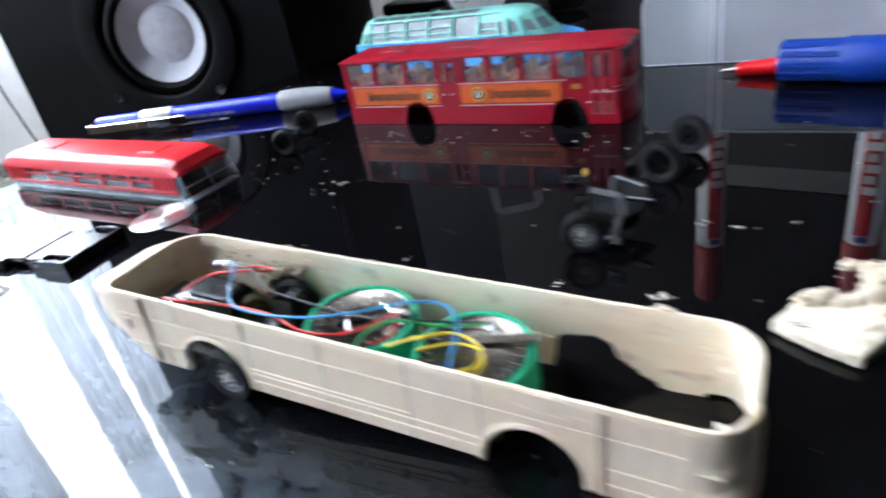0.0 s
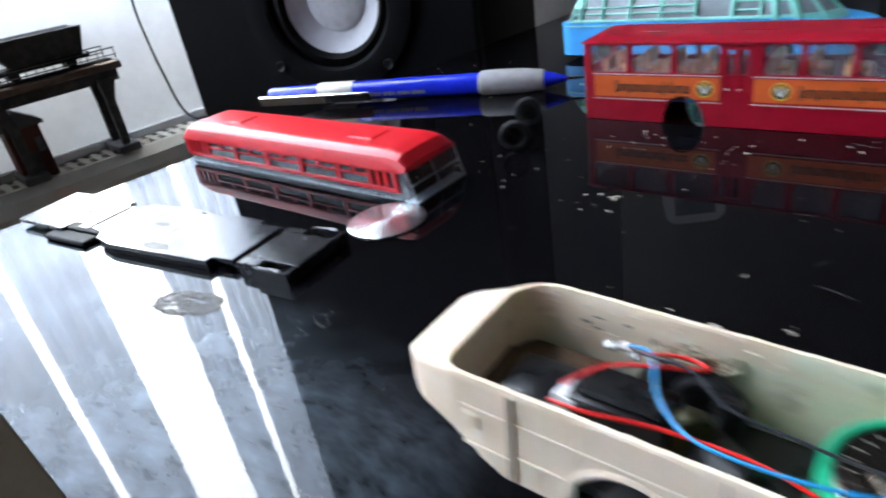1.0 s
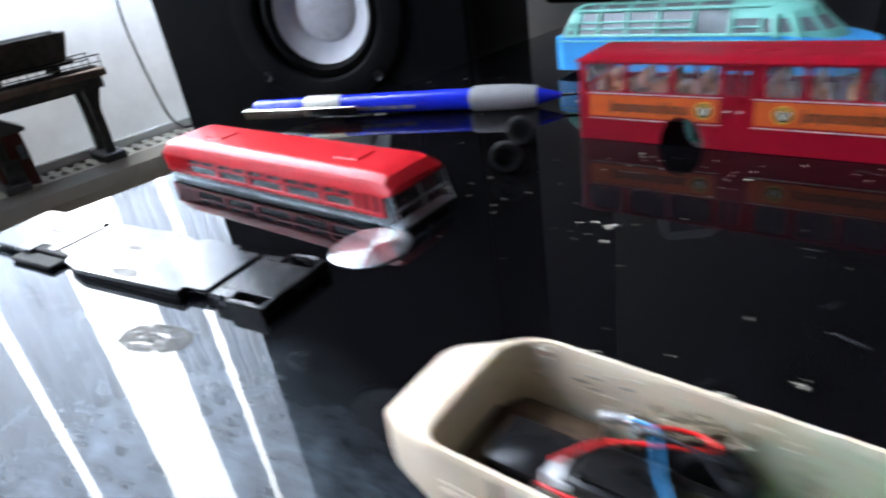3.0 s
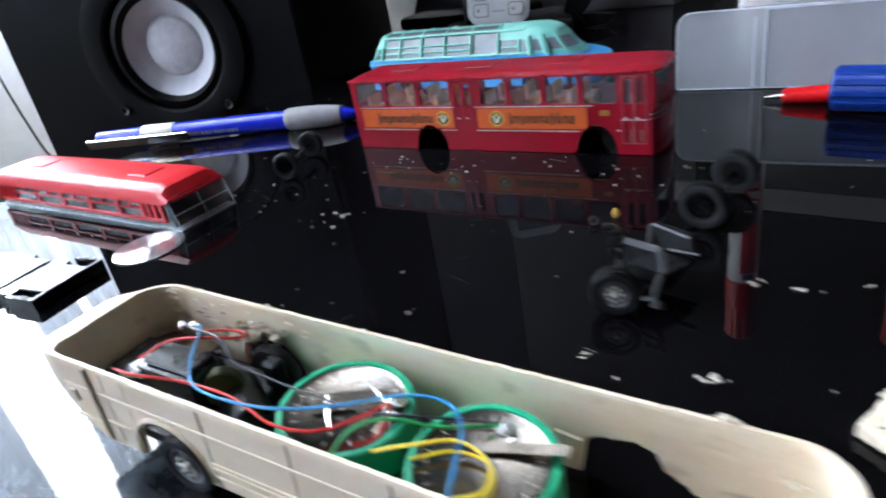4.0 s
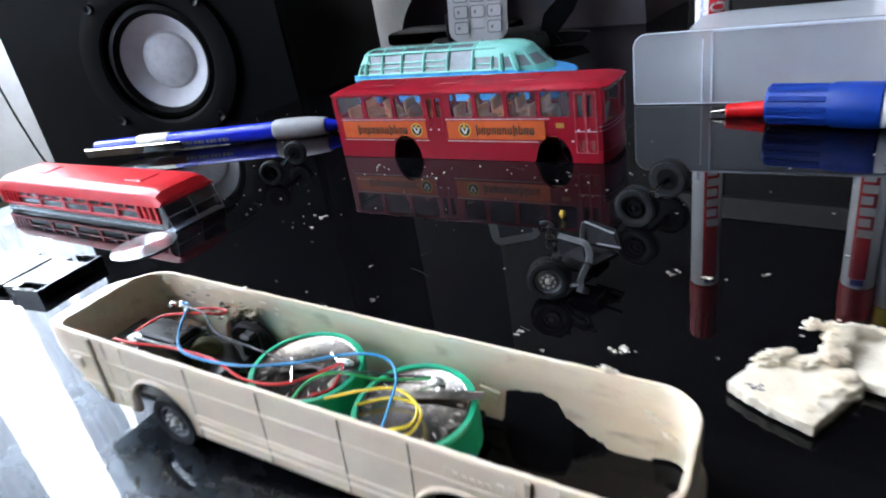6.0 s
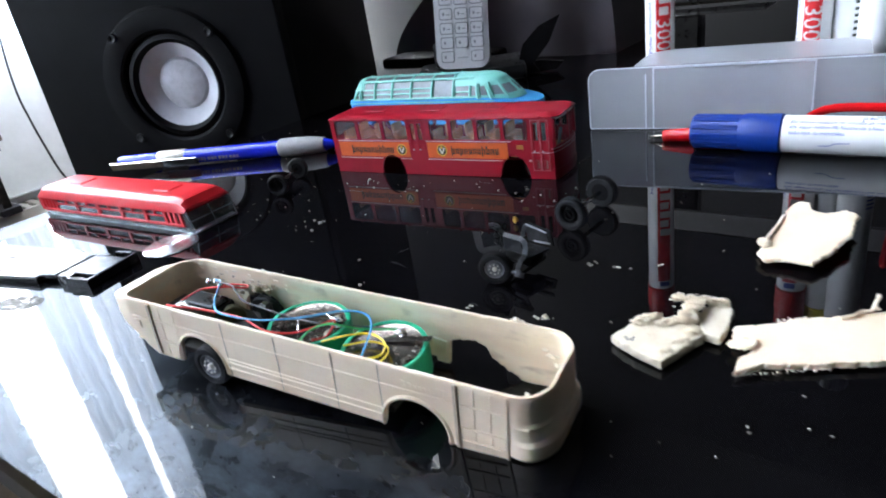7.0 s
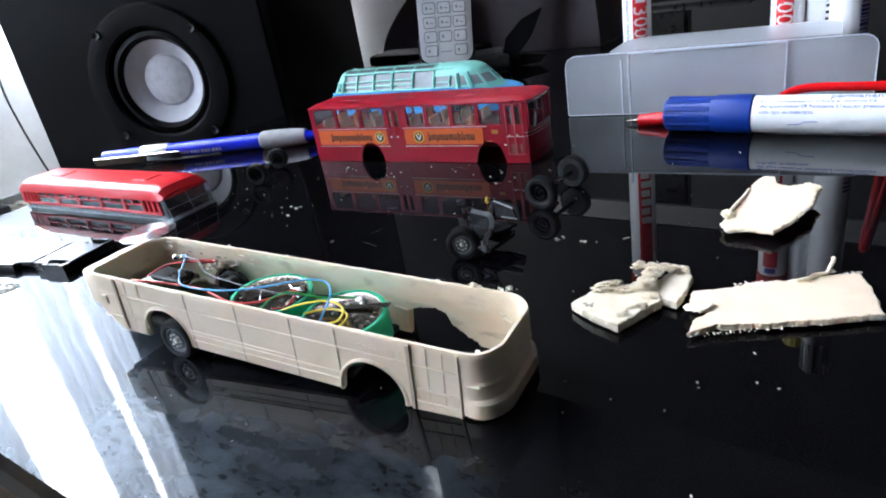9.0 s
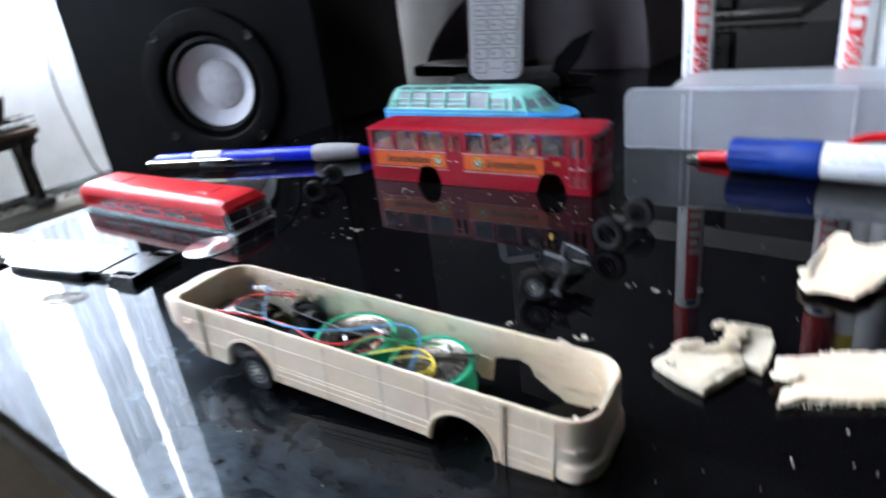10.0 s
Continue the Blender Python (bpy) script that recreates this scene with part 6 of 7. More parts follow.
def ribbed_cap(x0, x1, r, material, parent, ribs=True):
    cap = part("cap", lathe(fresh(), [(r * 0.55, x0), (r * 0.86, x0 + 0.4), (r * 0.92, x0 + 2), (r * 0.97, x0 + (x1 - x0) * 0.55), (r * 1.06, x0 + (x1 - x0) * 0.6), (r * 1.08, x1 - 0.6), (r * 1.0, x1)], BAR, 36), material, parent)
    if ribs:
        for k in range(12):
            bm = slab(fresh(), x0 + 1.2, x0 + (x1 - x0) * 0.55, -1.2, 1.2, r * 0.88, r * 1.0, 0.4, 1)
            for v in bm.verts:
                v.co = Matrix.Rotation(2 * math.pi * k / 12, 4, "X") @ v.co
            part("grip_rib", bm, material, cap)
    return cap


def felt_marker(m, r, length, cap_len, cap_mat, label, group=""):
    """A marker along local x, its cap at x = 0."""
    mk = thing("felt_marker", m, label, "marker pen", group)
    part("barrel", lathe(fresh(), [(r * 0.98, cap_len - 0.3), (r, cap_len + 0.6), (r, length - 3), (r * 0.95, length - 1), (r * 0.6, length), (0, length)], BAR, 40), WHITE_PLASTIC, mk, "white printed barrel")
    ribbed_cap(0, cap_len, r, cap_mat, mk)
    return mk


# lying marker with the blue cap
MK = Matrix.Translation((0.1710, 0.3083, 0.0085)) @ pose(0, 0, 0, 0, 0, -42.2)
mk = felt_marker(MK, 7.8, 138, 38, BLUE_CAP, "white felt marker with a blue cap lying on the desk")
TXT = pose(41, 0, 0) @ pose(0, 0, 0, 62, 0, 0)
for k, (line, z) in enumerate((("EN Water-resistant on virtually all materials DE", 3.0), ("alle oppervlakken FR R\u00e9sistante \u00e0 l'eau sur presque", 0.6), ("todo tipo de materiales", -1.8))):
    letters(line, 2.1, TXT @ Matrix.Translation((0, 0, 0)) @ pose(0, 0, 0, math.degrees(-z / 7.85), 0, 0), PRINT_BLUE, mk, bend=7.85)
letters("permanent", 4.4, pose(66, 0, 0) @ pose(0, 0, 0, 22, 0, 0), PRINT_BLUE, mk, bend=7.85)
part("doodle", tube(fresh(), [(52, -7.35, -2.6), (56, -7.4, -2.5), (58, -7.7, -1.4), (63, -7.75, -1.2)], 0.14, 5, 4), PRINT_BLUE, mk)

# standing markers behind the case
def standing(x, y, r, cap_mat, red_label, turn, label, big=False, length=140.0):
    """A marker on end behind the case: cap up, writing running down."""
    m = XB @ pose(x * MM, y * MM, length * MM, 0, 90, 0) @ pose(0, 0, 0, turn, 0, 0)
    mk = felt_marker(m, r, length, 40, cap_mat, label, "markers behind the case")
    if red_label:
        wrap_strip(mk, "label_strip", r + 0.02, 46, length - 18, -30, 30, PRINT_RED, "red label strip")
        bm = fresh()
        for k in range(6):
            slab(bm, length - 86 + k * 6.2, length - 81.6 + k * 6.2, -2.6, 2.6 if k % 2 else 4.2, r + 0.02, r + 0.3)
        part("label_mark", bm, PRINT_WHITE, mk, smooth=False)
        letters("300", 12.0, pose(length - 49, 0, 0) @ pose(0, 0, 0, 26, 0, 0), PRINT_WHITE, mk, bend=r + 0.16)
        letters("permanent marker", 4.0, pose(length - 58, 0, 0) @ pose(0, 0, 0, 62, 0, 0), PRINT_BLUE, mk, bend=r + 0.06)
        wrap_strip(mk, "blue_mark", r + 0.03, 42, 45.5, -20, 24, PRINT_BLUE)
    elif big:
        random.seed(5)
        x0 = length - 58
        while x0 < length - 22:
            w = random.uniform(0.5, 1.5)
            wrap_strip(mk, "code_bar", r + 0.02, x0, x0 + w, 10, 48, PRINT_BLUE)
            x0 += w + random.uniform(0.5, 1.2)
        for k in range(9):
            wrap_strip(mk, "code_mark", r + 0.02, length - 58 + k * 4, length - 55.6 + k * 4, 54, 64, PRINT_BLUE)
    else:
        for k in range(7):
            wrap_strip(mk, "code_bar", r + 0.02, length - 52 + k * 3.2, length - 50.6 + k * 3.2, 10, 40, PRINT_BLACK)
    return mk


standing(24.0, 60, 8.0, RED_CAP, True, 62, "white felt marker with a red label standing on its end", length=166.0)
standing(102, 60, 8.0, RED_CAP, True, 98, "white felt marker with a red label standing behind the case", length=157.0)
standing(117, 62, 6.8, YELLOW_CAP, False, 80, "white felt marker with a yellow cap standing behind the case", length=169.0)
standing(129.5, 52, 8.6, BLACK, False, 66, "thick white felt marker with a printed code standing on end", True, 180.0)

# ---- test probe ----
T0, T1 = Vector((0.1597, 0.3325, 0.0016)), Vector((0.2040, 0.2952, 0.0062))
PRB = Matrix.Translation(T0) @ (T1 - T0).normalized().to_track_quat("Z", "Y").to_matrix().to_4x4()
probe = thing("test_probe", PRB, "red test probe with a metal tip and red cable", "test probe")
part("tip", lathe(fresh(), [(0, 0), (0.5, 1.0), (1.3, 7.5), (1.5, 8)], None, 14), STEEL, probe, "pointed metal tip")
part("handle", lathe(fresh(), [(0, 7.2), (2.6, 7.3), (3.0, 8), (3.3, 22), (3.4, 23), (3.4, 60), (2.4, 66), (0, 66)], None, 24), RED_GLOSS, probe, "glossy red handle")
part("collar", lathe(fresh(), [(3.5, 22.6), (4.2, 23.2), (4.2, 25), (3.5, 25.6)], None, 24), BLACK, probe)
end = PRB @ Vector((0, 0, 0.066))
inv = PRB.inverted()
cab = [inv @ Vector(p) / MM for p in ((end.x, end.y, end.z), (0.2170, 0.2905, 0.0120), (0.2268, 0.2875, 0.0140), (0.2456, 0.2720, 0.0140), (0.280, 0.2480, 0.0130), (0.330, 0.2300, 0.0080), (0.400, 0.2450, 0.0030), (0.460, 0.2900, 0.0026))]
part("cable", tube(fresh(), cab, 2.0, 10, 8), RED_GLOSS, probe, "thick red cable")
bm = tube(fresh(), [(0.330 / MM, 0.335 / MM, 2.6), (0.318 / MM, 0.345 / MM, 60), (0.312 / MM, 0.352 / MM, 110), (0.322 / MM, 0.358 / MM, 60), (0.340 / MM, 0.372 / MM, 3)], 2.5, 10, 8)
solid("red_cable", bm, RED_GLOSS, Matrix(), "looped thick red cable behind the markers", "cable")

# ---- cordless handset ----
PH = Matrix.Translation((0.0940, 0.5600, 0.0)) @ pose(0, 0, 0, 0, 0, -9) @ pose(0, 0, 0.0105, -4, 4.5, 0) @ Matrix.Diagonal((0.95, 1, 0.97, 1))
ph = thing("cordless_handset", PH, "white cordless telephone handset standing upright in a dark cradle", "telephone")
part("body", upright(fresh(), rounded(-22.5, 22.5, 4, 152, (10, 10, 9, 9), 6), -4, 12), WHITE_PLASTIC, ph)
part("face", upright(fresh(), rounded(-20, 20, 7, 150, (8, 8, 7, 7), 6), -4.6, -3.9), WHITE_PLASTIC, ph)
part("screen", slab(fresh(), -15, 15, -5.0, -4.5, 112, 144), SMOKED, ph, "small grey display")
for row in range(8):
    for col in (-1, 0, 1):
        z = 14 + row * 11.2
        if row == 0 and col == 0:
            part("key_bar", slab(fresh(), -4.6, 4.6, -5.3, -4.5, 12.6, 13.6), LIGHT_GREY, ph)
            continue
        x = col * 12.6
        part("key_gap", upright(fresh(), rounded(x - 5.5, x + 5.5, z - 4.6, z + 4.5, 1.8, 3), -4.9, -4.5), GRIP, ph)
        key = part("key", upright(fresh(), rounded(x - 4.9, x + 4.9, z - 3.9, z + 3.9, 1.4, 3), -6.2, -4.5), WHITE_PLASTIC, ph)
        part("key_mark", slab(fresh(), x - 2.6, x - 1.2, -6.35, -6.15, z - 1.1, z + 1.1), GRIP, key)
        if 1 < row < 6:
            part("key_mark", slab(fresh(), x + 0.4, x + 3.2, -6.35, -6.15, z - 0.8, z - 0.2), GRIP, key)
cradle = thing("phone_cradle", Matrix.Translation((0.0940, 0.5650, 0.0)) @ pose(0, 0, 0, 0, 0, -9), "low black charging cradle holding the handset", "phone cradle")
bm = fresh()
slab(bm, -40, 52, -12, 55, 0.2, 13, 4, 2)
part("base", bm, BLACK, cradle)
part("back_rest", slab(fresh(), -24, 24, 16, 24, 12.9, 34, 3, 2), BLACK, cradle)

# ---- dark device behind ----
DV = pose(0.060, 0.745, 0.0, 0, 0, -41)
dev = thing("printer", DV, "large dark grey printer with rounded ends standing at the back", "printer")
edge = [(q.x, q.y) for q in curve_points([(-27, 0.2, 0), (-22, 14, 0), (-14, 27, 0), (0, 42, 0), (15, 55, 0), (32, 68, 0), (60, 86, 0), (100, 102, 0), (140, 108, 0), (185, 104, 0), (215, 84, 0), (226, 50, 0), (230, 8, 0)], 5)]
part("body", upright(fresh(), edge + [(230, 0.2)], 0, 110), mat("dark_purple_plastic", (0.17, 0.14, 0.155), 0.5, col2=(0.14, 0.115, 0.13), scale=20, bump=0.1, bscale=300), dev)
part("lower_panel", slab(fresh(), -12, 120, -40, 0.2, 0.4, 12, 4, 2), MATT_BLACK, dev)
BEZEL = mat("dull_grey_bezel", (0.075, 0.075, 0.08), 0.6, scale=20)
monitor = thing("monitor", pose(0.35, 0.80, 0, 0, 0, -41), "large dark flat monitor with a grey lower bezel", "monitor")
part("screen", slab(fresh(), -320, 320, 60, 85, 300, 680, 3, 1), SCREEN_BLACK, monitor)
part("bezel", slab(fresh(), -320, 320, 56, 60, 268, 300, 2, 1), BEZEL, monitor)
part("stand", slab(fresh(), -30, 30, 85, 110, 12, 420, 4, 1), BLACK, monitor)
part("foot", slab(fresh(), -110, 110, 70, 220, 0.2, 12, 4, 1), BLACK, monitor)
# dark torn plastic leaf in front of the printer
bm = fresh()
prism(bm, [(0, 0), (20, 3), (16, 12), (30, 34), (40, 62), (22, 52), (8, 34), (4, 16)], 0, 4, Matrix(((1, 0, 0, 0), (0, 0, 1, 0), (0, 1, 0, 0), (0, 0, 0, 1))))
prism(bm, [(2, 0), (34, 2), (40, 10), (22, 14), (6, 14)], 4, 10, Matrix(((1, 0, 0, 0), (0, 0, 1, 0), (0, 1, 0, 0), (0, 0, 0, 1))))
solid("pointed_scrap", bm, MATT_BLACK, pose(0.137, 0.565, 0.0002, 0, 0, -20) @ Matrix.Diagonal((1, 1, 0.72, 1)), "pointed black plastic scrap standing on the desk", "scrap", smooth=False)

# ---- cut-off cream pieces ----
def ragged_plate(name, m, outline, t, label, seed, rough=0.7, bend=0.0):
    """A plate of cut plastic: a torn outline, a smooth top and a crumbly edge."""
    th = thing(name, m, label, "plastic scrap", "cut-off cream pieces")
    pts = []
    for i in range(len(outline)):
        a, b = Vector((*outline[i], 0)), Vector((*outline[(i + 1) % len(outline)], 0))
        k = max(2, int((b - a).length / 0.3))
        for j in range(k):
            p = a.lerp(b, j / k)
            nr = Vector((b.y - a.y, a.x - b.x, 0)).normalized()
            pts.append(p + nr * rough * (noise.noise(Vector((p.x * 0.45 + seed, p.y * 0.45, 0))) + 0.5 * noise.noise(Vector((p.x * 1.5 + seed, p.y * 1.5, 3))) + 0.15 * noise.noise(Vector((p.x * 3.7 + seed, p.y * 3.7, 8)))))
    bm = fresh()
    c = sum(pts, Vector()) / len(pts)
    rings = []
    for f, z in ((1.0, 0.0), (1.012, t * 0.45), (0.995, t * 0.9), (0.96, t), (0.6, t), (0.25, t)):
        rings.append([bm.verts.new((c.x + (p.x - c.x) * f + 0.35 * noise.noise(Vector((p.x * 0.8, p.y * 0.8, z * 2 + seed))), c.y + (p.y - c.y) * f + 0.35 * noise.noise(Vector((p.x * 0.8, p.y * 0.8, z * 2 + seed + 7))), z + bend * ((p.x - c.x) * f / 10) ** 2 + (0.12 * noise.noise(Vector((p.x * f * 2, p.y * f * 2, seed))) if f > 0.9 else 0.05 * noise.noise(Vector((p.x * f, p.y * f, seed)))))) for p in pts])
    nn = len(pts)
    for a, b in zip(rings, rings[1:]):
        for i in range(nn):
            bm.faces.new((a[i], a[(i + 1) % nn], b[(i + 1) % nn], b[i]))
    bm.faces.new(rings[-1])
    bm.faces.new(rings[0][::-1])
    part("plate", bm, CREAM_RAW if seed == 3 else CREAM, th)
    return th


def torn_mass(bm, c, size, seed):
    """A crusty heap of torn plastic, creased at several scales."""
    g = bmesh.ops.create_icosphere(bm, subdivisions=5, radius=1)
    for v in g["verts"]:
        p = v.co.copy()
        k = 1.0
        for f, a in ((1.4, 0.40), (2.7, 0.40), (4.7, 0.36), (8.0, 0.24), (15.0, 0.12)):
            k += a * (1 - 2.2 * abs(noise.noise(p * f + Vector((seed, seed * 2.3, -seed)))))
        k = max(0.35, k - 0.25)
        v.co = Vector((c[0] + p.x * size[0] * k, c[1] + p.y * size[1] * k, c[2] + p.z * size[2] * k))
    return bm


def torn_crumbs(parent, spots, seed, label="crumbly torn edge"):
    """Jagged crumbs of cut plastic heaped about spots (x, y, z, spread, count, size)."""
    bm = fresh()
    random.seed(seed)
    for x, y, z, spread, count, size in spots:
        for k in range(count):
            s = size * random.uniform(0.5, 1.2)
            rough_lump(bm, (x + random.gauss(0, spread), y + random.gauss(0, spread), z + random.gauss(0, spread * 0.25)), (s * random.uniform(0.7, 1.5), s * random.uniform(0.7, 1.4), s * random.uniform(0.5, 0.9)), random.randint(0, 999), 2 if size > 1 else 1, 1.1)
    return tagged(part("crumb_heap", bm, CREAM_RAW, parent, smooth=False), label, kind="stuff")


def along(a, b, n, z, spread, count, size):
    return [(a[0] + (b[0] - a[0]) * i / n, a[1] + (b[1] - a[1]) * i / n, z, spread, count, size) for i in range(n + 1)]


SA = pose(0.1045, 0.1425, 0.0008, 0, 0, 0)
big = ragged_plate("cut_off_floor", SA, [(0.5, 1.2), (8, 2.0), (16, -0.4), (26, -3), (42, -6), (46, 2), (47.5, 6), (49.5, 12.4), (41.5, 14.2), (34.5, 14.9), (25.5, 16.8), (16, 17.0), (9.7, 18.6), (6.2, 12.5), (9.5, 10.6), (10, 8.2), (3.4, 5.2)], 1.6, "large smooth cream plastic plate with torn edges", 1, 0.6)
torn_crumbs(big, along((1, 1), (26, -2.8), 26, 0.5, 0.35, 2, 0.24) + along((26, -2.8), (42, -5.8), 16, 0.5, 0.35, 2, 0.24) + along((20, 17), (27, 16.6), 8, 1.6, 0.35, 3, 0.28) + along((46, 13), (49.5, 12.4), 5, 1.4, 0.4, 4, 0.3) + [(43.5, 14.6, 2.2, 0.5, 6, 0.4), (36, 13.6, 1.9, 0.5, 5, 0.35)], 12)
part("shaving", tube(fresh(), [(34, 13.4, 1.9), (37, 13.0, 2.3), (39.5, 14.2, 2.1), (42, 13.6, 2.3), (44, 15.2, 3.2), (45.0, 15.6, 4.6), (44.2, 15.0, 5.4)], 0.5, 7, 5), CREAM_RAW, big, "curled plastic shaving")
part("curl", rough_lump(fresh(), (7.0, 10.2, 1.9), (3.2, 2.4, 0.22), 5, 3, 0.4), CREAM, big, "loose flake of plastic")
part("curl_rim", tube(fresh(), [(6.2, 7.9, 2.0), (8.6, 8.2, 2.3), (10.1, 9.6, 2.5), (9.9, 11.4, 2.3), (8.6, 12.4, 2.0)], 0.42, 7, 5), CREAM_RAW, big)

SC = pose(0.139, 0.192, 0.0015, -1.7, -4.3, 0)
small = ragged_plate("torn_scrap", SC, [(-0.6, -1.4), (4.3, -3.6), (7.7, -8.3), (8.8, -9.8), (15.4, -7.1), (18.4, -5.2), (21.3, -2.7), (27.4, 0.5), (31, 4.4), (38.1, 12.2), (36.8, 16.6), (34.2, 16.6), (31.0, 18.1), (29.6, 23.0), (32.3, 28.4), (30.4, 31.4), (25.5, 28.7), (16.1, 17.8), (6.5, 8.1), (1.9, 4.9)], 1.2, "cream plastic scrap with curled torn edges", 2, 0.5, 0.03)
for c, s, k in (((5.0, 7.6, 1.7), (1.0, 1.6, 0.7), 4), ((0.8, 1.6, 1.0), (0.6, 1.2, 0.5), 6)):
    part("torn_crust", torn_mass(fresh(), c, s, k), CREAM_RAW, small, "crumbly torn edge", False)
torn_crumbs(small, along((0, -1), (8.5, -9), 10, 0.9, 0.35, 2, 0.35) + along((16, -7), (27, 0.5), 9, 0.8, 0.35, 2, 0.35) + along((30, 18), (37, 16), 6, 1.0, 0.35, 2, 0.35), 19)
part("rolled_edge", tube(fresh(), [(3, 5, 1.2), (6, 8.4, 1.8), (10, 12.4, 2.0), (15, 17.2, 1.6), (20, 22.6, 1.4)], 0.6, 9, 5), CREAM_RAW, small, "rolled-up torn edge")

SD = pose(0.0850, 0.1680, 0.0006, 0, 0, 0)
clump = ragged_plate("cut_off_corner", SD, [(-1.2, -2.4), (0.2, -6.7), (2.7, -11.6), (6.0, -16.6), (11.3, -14.0), (16, -11.4), (20, -9.4), (21.0, -4.5), (17.4, 0.2), (12.8, 3.2), (7.4, 2.8)], 2.3, "cream plastic corner piece heaped with torn crumbs", 3, 0.28)
ragged_plate("cut_off_flap", SD, [(20.4, -8.4), (23.0, -11.6), (26.4, -8.2), (32.4, -0.4), (32.4, 3.6), (28.2, 4.2), (22.6, 0.6)], 2.0, "small cream plastic flap with torn edges", 3, 0.3)
bm = fresh()
for k, (c, s) in enumerate((((9.6, 0.9, 2.8), (3.4, 1.7, 1.2)), ((19.4, -1.8, 3.2), (2.3, 2.0, 1.7)), ((22.2, 1.6, 4.0), (2.1, 1.8, 1.3)), ((20.8, 7.2, 4.2), (1.4, 1.1, 0.9)), ((23.2, 5.6, 4.0), (1.5, 1.1, 0.9)), ((26.0, 4.2, 3.8), (1.9, 1.1, 0.9)), ((28.6, 3.4, 3.2), (1.3, 1.0, 0.9)), ((31.8, 2.6, 2.4), (0.9, 1.0, 1.0)), ((8.6, -12.6, 1.8), (1.9, 1.5, 0.9)), ((13.4, -10.4, 1.9), (2.6, 1.3, 0.9)), ((17.8, -7.4, 2.2), (1.7, 1.6, 1.0)), ((13.6, -1.6, 2.5), (2.6, 1.4, 0.8)))):
    bm = torn_mass(fresh(), c, tuple(0.72 * q for q in s), k * 3.7 + 1)
    random.seed(k + 60)
    for j in range(3):
        d = [random.uniform(-0.75, 0.75) * q for q in s]
        torn_mass(bm, (c[0] + d[0], c[1] + d[1], c[2] + 0.4 * d[2]), tuple(0.42 * q for q in s), k * 2.9 + j + 2)
    part("torn_crust", bm, CREAM_RAW, clump, "crusty heap of torn plastic", False)
torn_crumbs(clump, along((7, -13), (17, -10), 6, 1.5, 0.8, 4, 0.4) + along((17, -2), (22, 2), 3, 4.4, 1.1, 5, 0.45) + along((19.5, 7.5), (26, 4.5), 6, 4.4, 0.7, 4, 0.4) + along((30, 2), (32, 4.5), 2, 2.6, 0.6, 4, 0.4), 27, "loose torn crumbs")
bm = fresh()
for k, (x, y, rx, ry) in enumerate(((1.6, -4.2, 1.1, 0.5), (2.6, -5.0, 1.3, 0.6), (3.6, -5.0, 1.0, 0.5), (3.0, -6.0, 1.5, 0.45), (1.9, -5.4, 0.6, 0.8))):
    rough_lump(bm, (x, y, 2.2), (rx, ry, 0.12), k + 4, 2, 0.7)
part("ink_spot", bm, mat("dark_ink", (0.008, 0.010, 0.04), 0.5), clump, "dark ink mark")

# ---- crumbs on the desk ----
random.seed(77)
cb = []
for k in range(5):
    cb.append(mesh_of("crumb", rough_lump(fresh(), (0, 0, 0.28), (0.62, 0.40, 0.24), k + 3, 2, 1.5), CRUMB, False))


def crumb(x, y, s=1.0):
    ob = new("plastic_crumb", random.choice(cb))
    ob.location, ob.scale = (x, y, 0.0001), (s * random.uniform(0.7, 1.4), s * random.uniform(0.7, 1.4), s)
    ob.rotation_euler = (0, 0, random.uniform(0, 6.28))
    tagged(ob, "tiny crumb of cream plastic on the black desk", "crumb", "plastic crumbs")


for x, y, s in ((0.015, 0.2255, 1.3), (0.0695, 0.185, 2.4), (0.071, 0.1842, 1.8), (0.093, 0.211, 1.9), (0.0502, 0.197, 1.3), (0.014, 0.247, 1.2), (0.054, 0.189, 0.8), (0.0985, 0.2062, 1.6), (0.112, 0.203, 1.3)):
    for k in range(5):
        crumb(x + random.gauss(0, 0.00045) * s, y + random.gauss(0, 0.00035) * s, s * random.uniform(0.2, 0.45))
for k in range(22):
    crumb(random.gauss(-0.045, 0.022), random.gauss(0.322, 0.02), random.uniform(0.25, 0.7))
for k in range(30):
    t = random.random()
    crumb(0.11 * t + 0.002 + random.gauss(0, 0.006) - 0.006, 0.362 - 0.078 * t - abs(random.gauss(0, 0.012)), random.uniform(0.25, 0.7))
for k in range(60):
    crumb(random.uniform(-0.04, 0.2), random.uniform(0.12, 0.33), random.uniform(0.2, 0.5))
for k in range(26):
    crumb(random.uniform(0.05, 0.17), random.uniform(0.05, 0.14), random.uniform(0.25, 0.55))
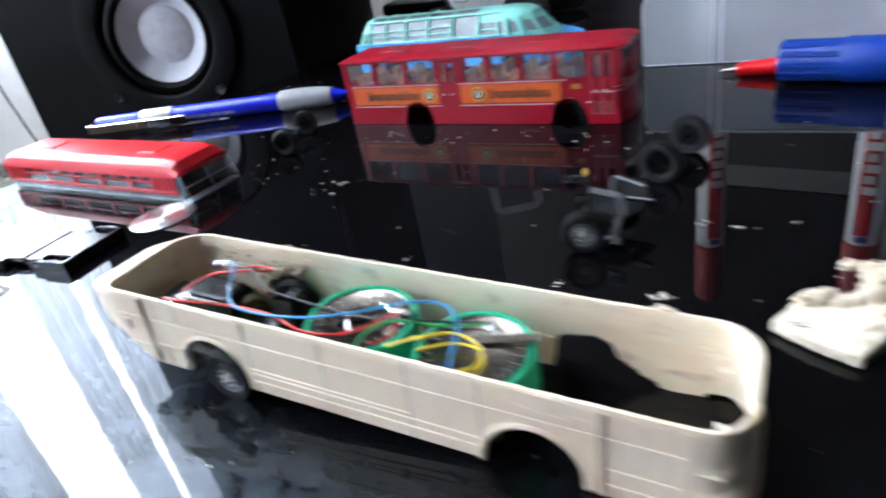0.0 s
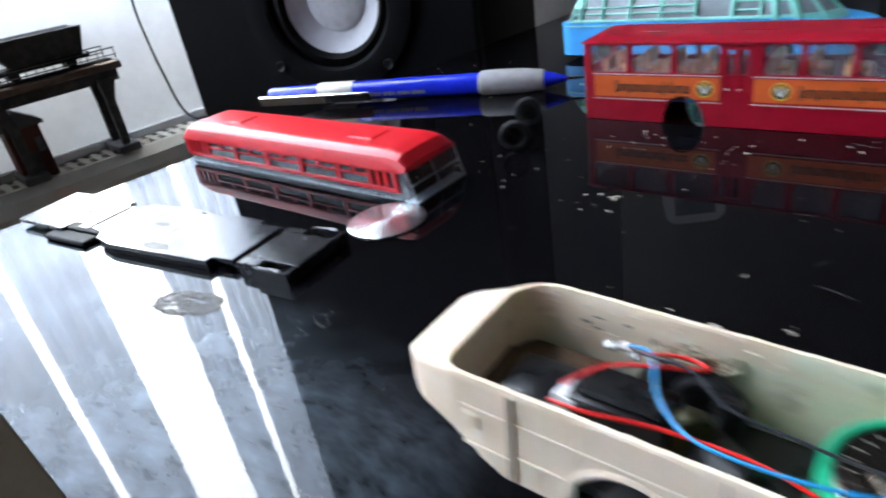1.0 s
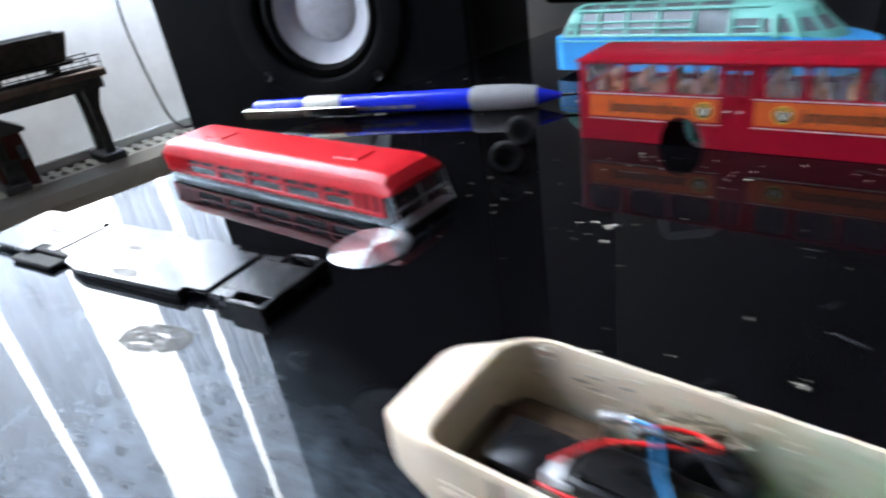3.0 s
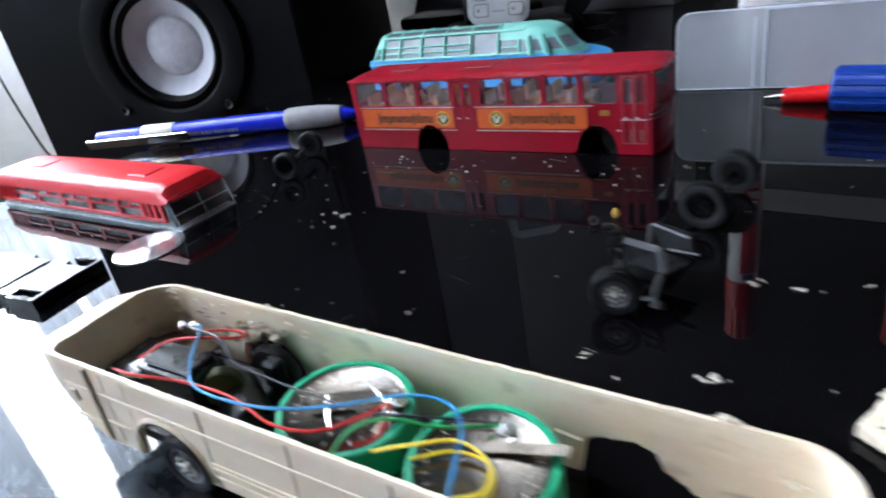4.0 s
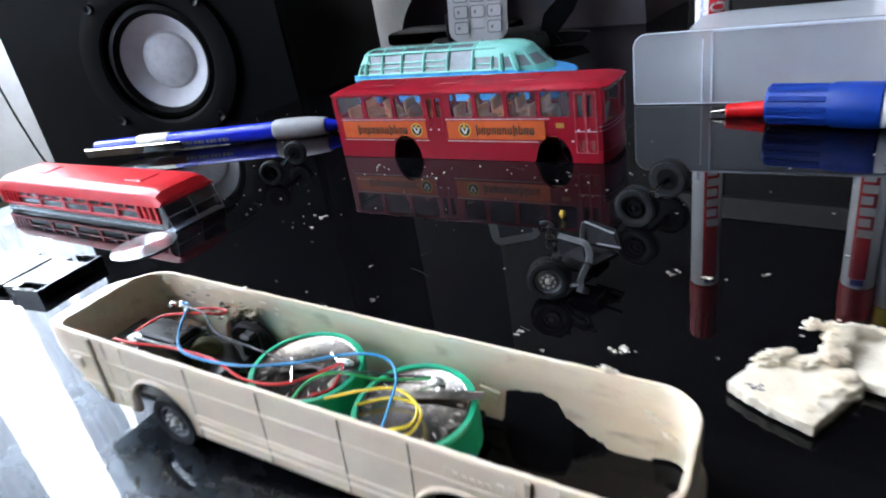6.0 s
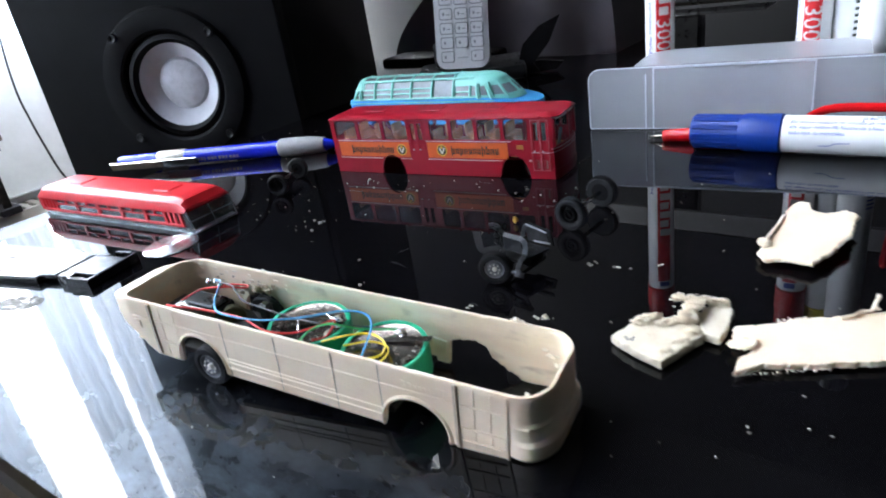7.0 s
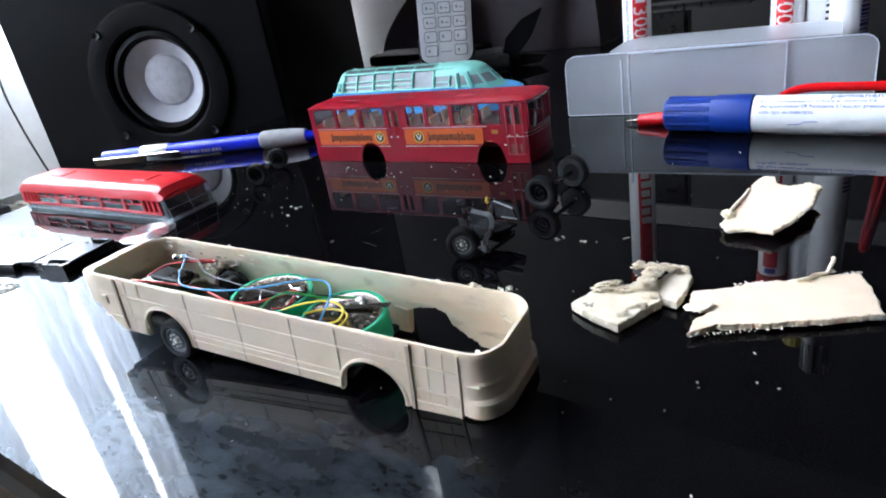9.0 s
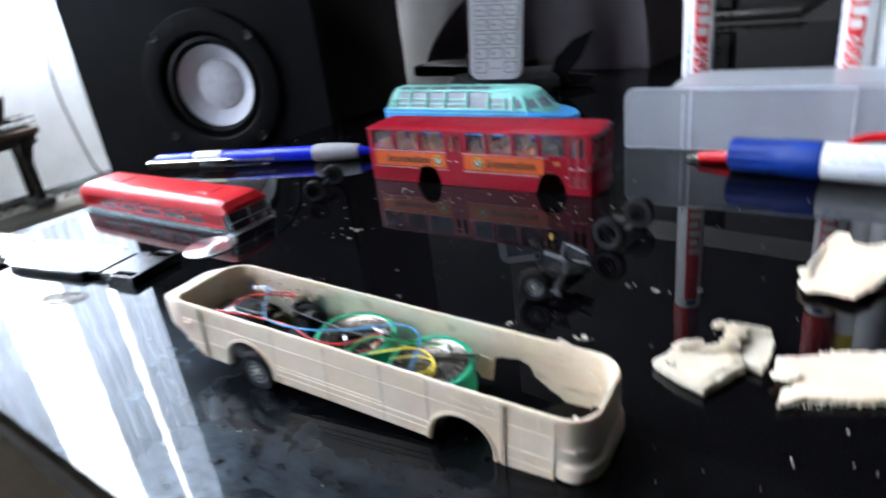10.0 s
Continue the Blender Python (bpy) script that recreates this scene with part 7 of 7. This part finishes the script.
for k in range(14):
    crumb(random.gauss(-0.005, 0.006), random.gauss(0.292, 0.004), random.uniform(0.3, 0.9))
for k in range(22):
    crumb(random.uniform(-0.12, 0.02), random.uniform(0.38, 0.50), random.uniform(0.3, 0.6))

# ---- marks on the glass ----
def glue_mark(x, y, rx, ry, turn, seed):
    """A patch of many small flat flakes of dried glue."""
    bm = fresh()
    random.seed(seed)
    for k in range(150):
        a, f = random.uniform(0, 6.28), math.sqrt(random.random())
        f = f if random.random() < 0.6 else 0.95
        rough_lump(bm, (f * rx * math.cos(a), f * ry * math.sin(a), 0.03), (random.uniform(0.5, 2.0), random.uniform(0.4, 1.2), 0.018), k, 1, 0.8)
    return solid("glue_mark", bm, GLUE_FILM, pose(x, y, 0.0001, 0, 0, turn), "patch of dried glue flakes on the glass", "stain", "marks on the glass", kind="stuff")


glue_mark(-0.1215, 0.262, 10.5, 5.0, -20, 1)
random.seed(3)


def scratch(x, y, ln, turn, r=0.028):
    bm = tube(fresh(), [(0, 0, 0.05), (ln * 0.4, random.uniform(-0.08, 0.08) * ln, 0.05), (ln, random.uniform(-0.12, 0.12) * ln, 0.05)], r, 5, 5)
    solid("scratch", bm, SCRATCH, pose(x, y, 0.0001, 0, 0, turn), "fine pale scratch on the black glass", "scratch", "scratches on the glass")


for k in range(12):
    scratch(-0.085 + random.uniform(-0.006, 0.006), 0.248 + random.uniform(-0.003, 0.003), random.uniform(2.0, 4.5), -52 + random.uniform(-14, 14), 0.018)
for k in range(5):
    scratch(-0.128 + random.uniform(0, 0.014), 0.262 + random.uniform(-0.004, 0.004), random.uniform(3, 8), 25 + random.uniform(-40, 20), 0.03)
for k in range(16):
    scratch(-0.185 + 0.002 * k, 0.297 - 0.0012 * k + random.uniform(-0.002, 0.002), random.uniform(1.5, 4), 55 + random.uniform(-30, 30))
for k in range(12):
    scratch(random.uniform(-0.05, 0.08), random.uniform(0.2, 0.34), random.uniform(3, 9), random.uniform(-60, 30), 0.03)
scratch(0.082, 0.087, 7, -28, 0.07)
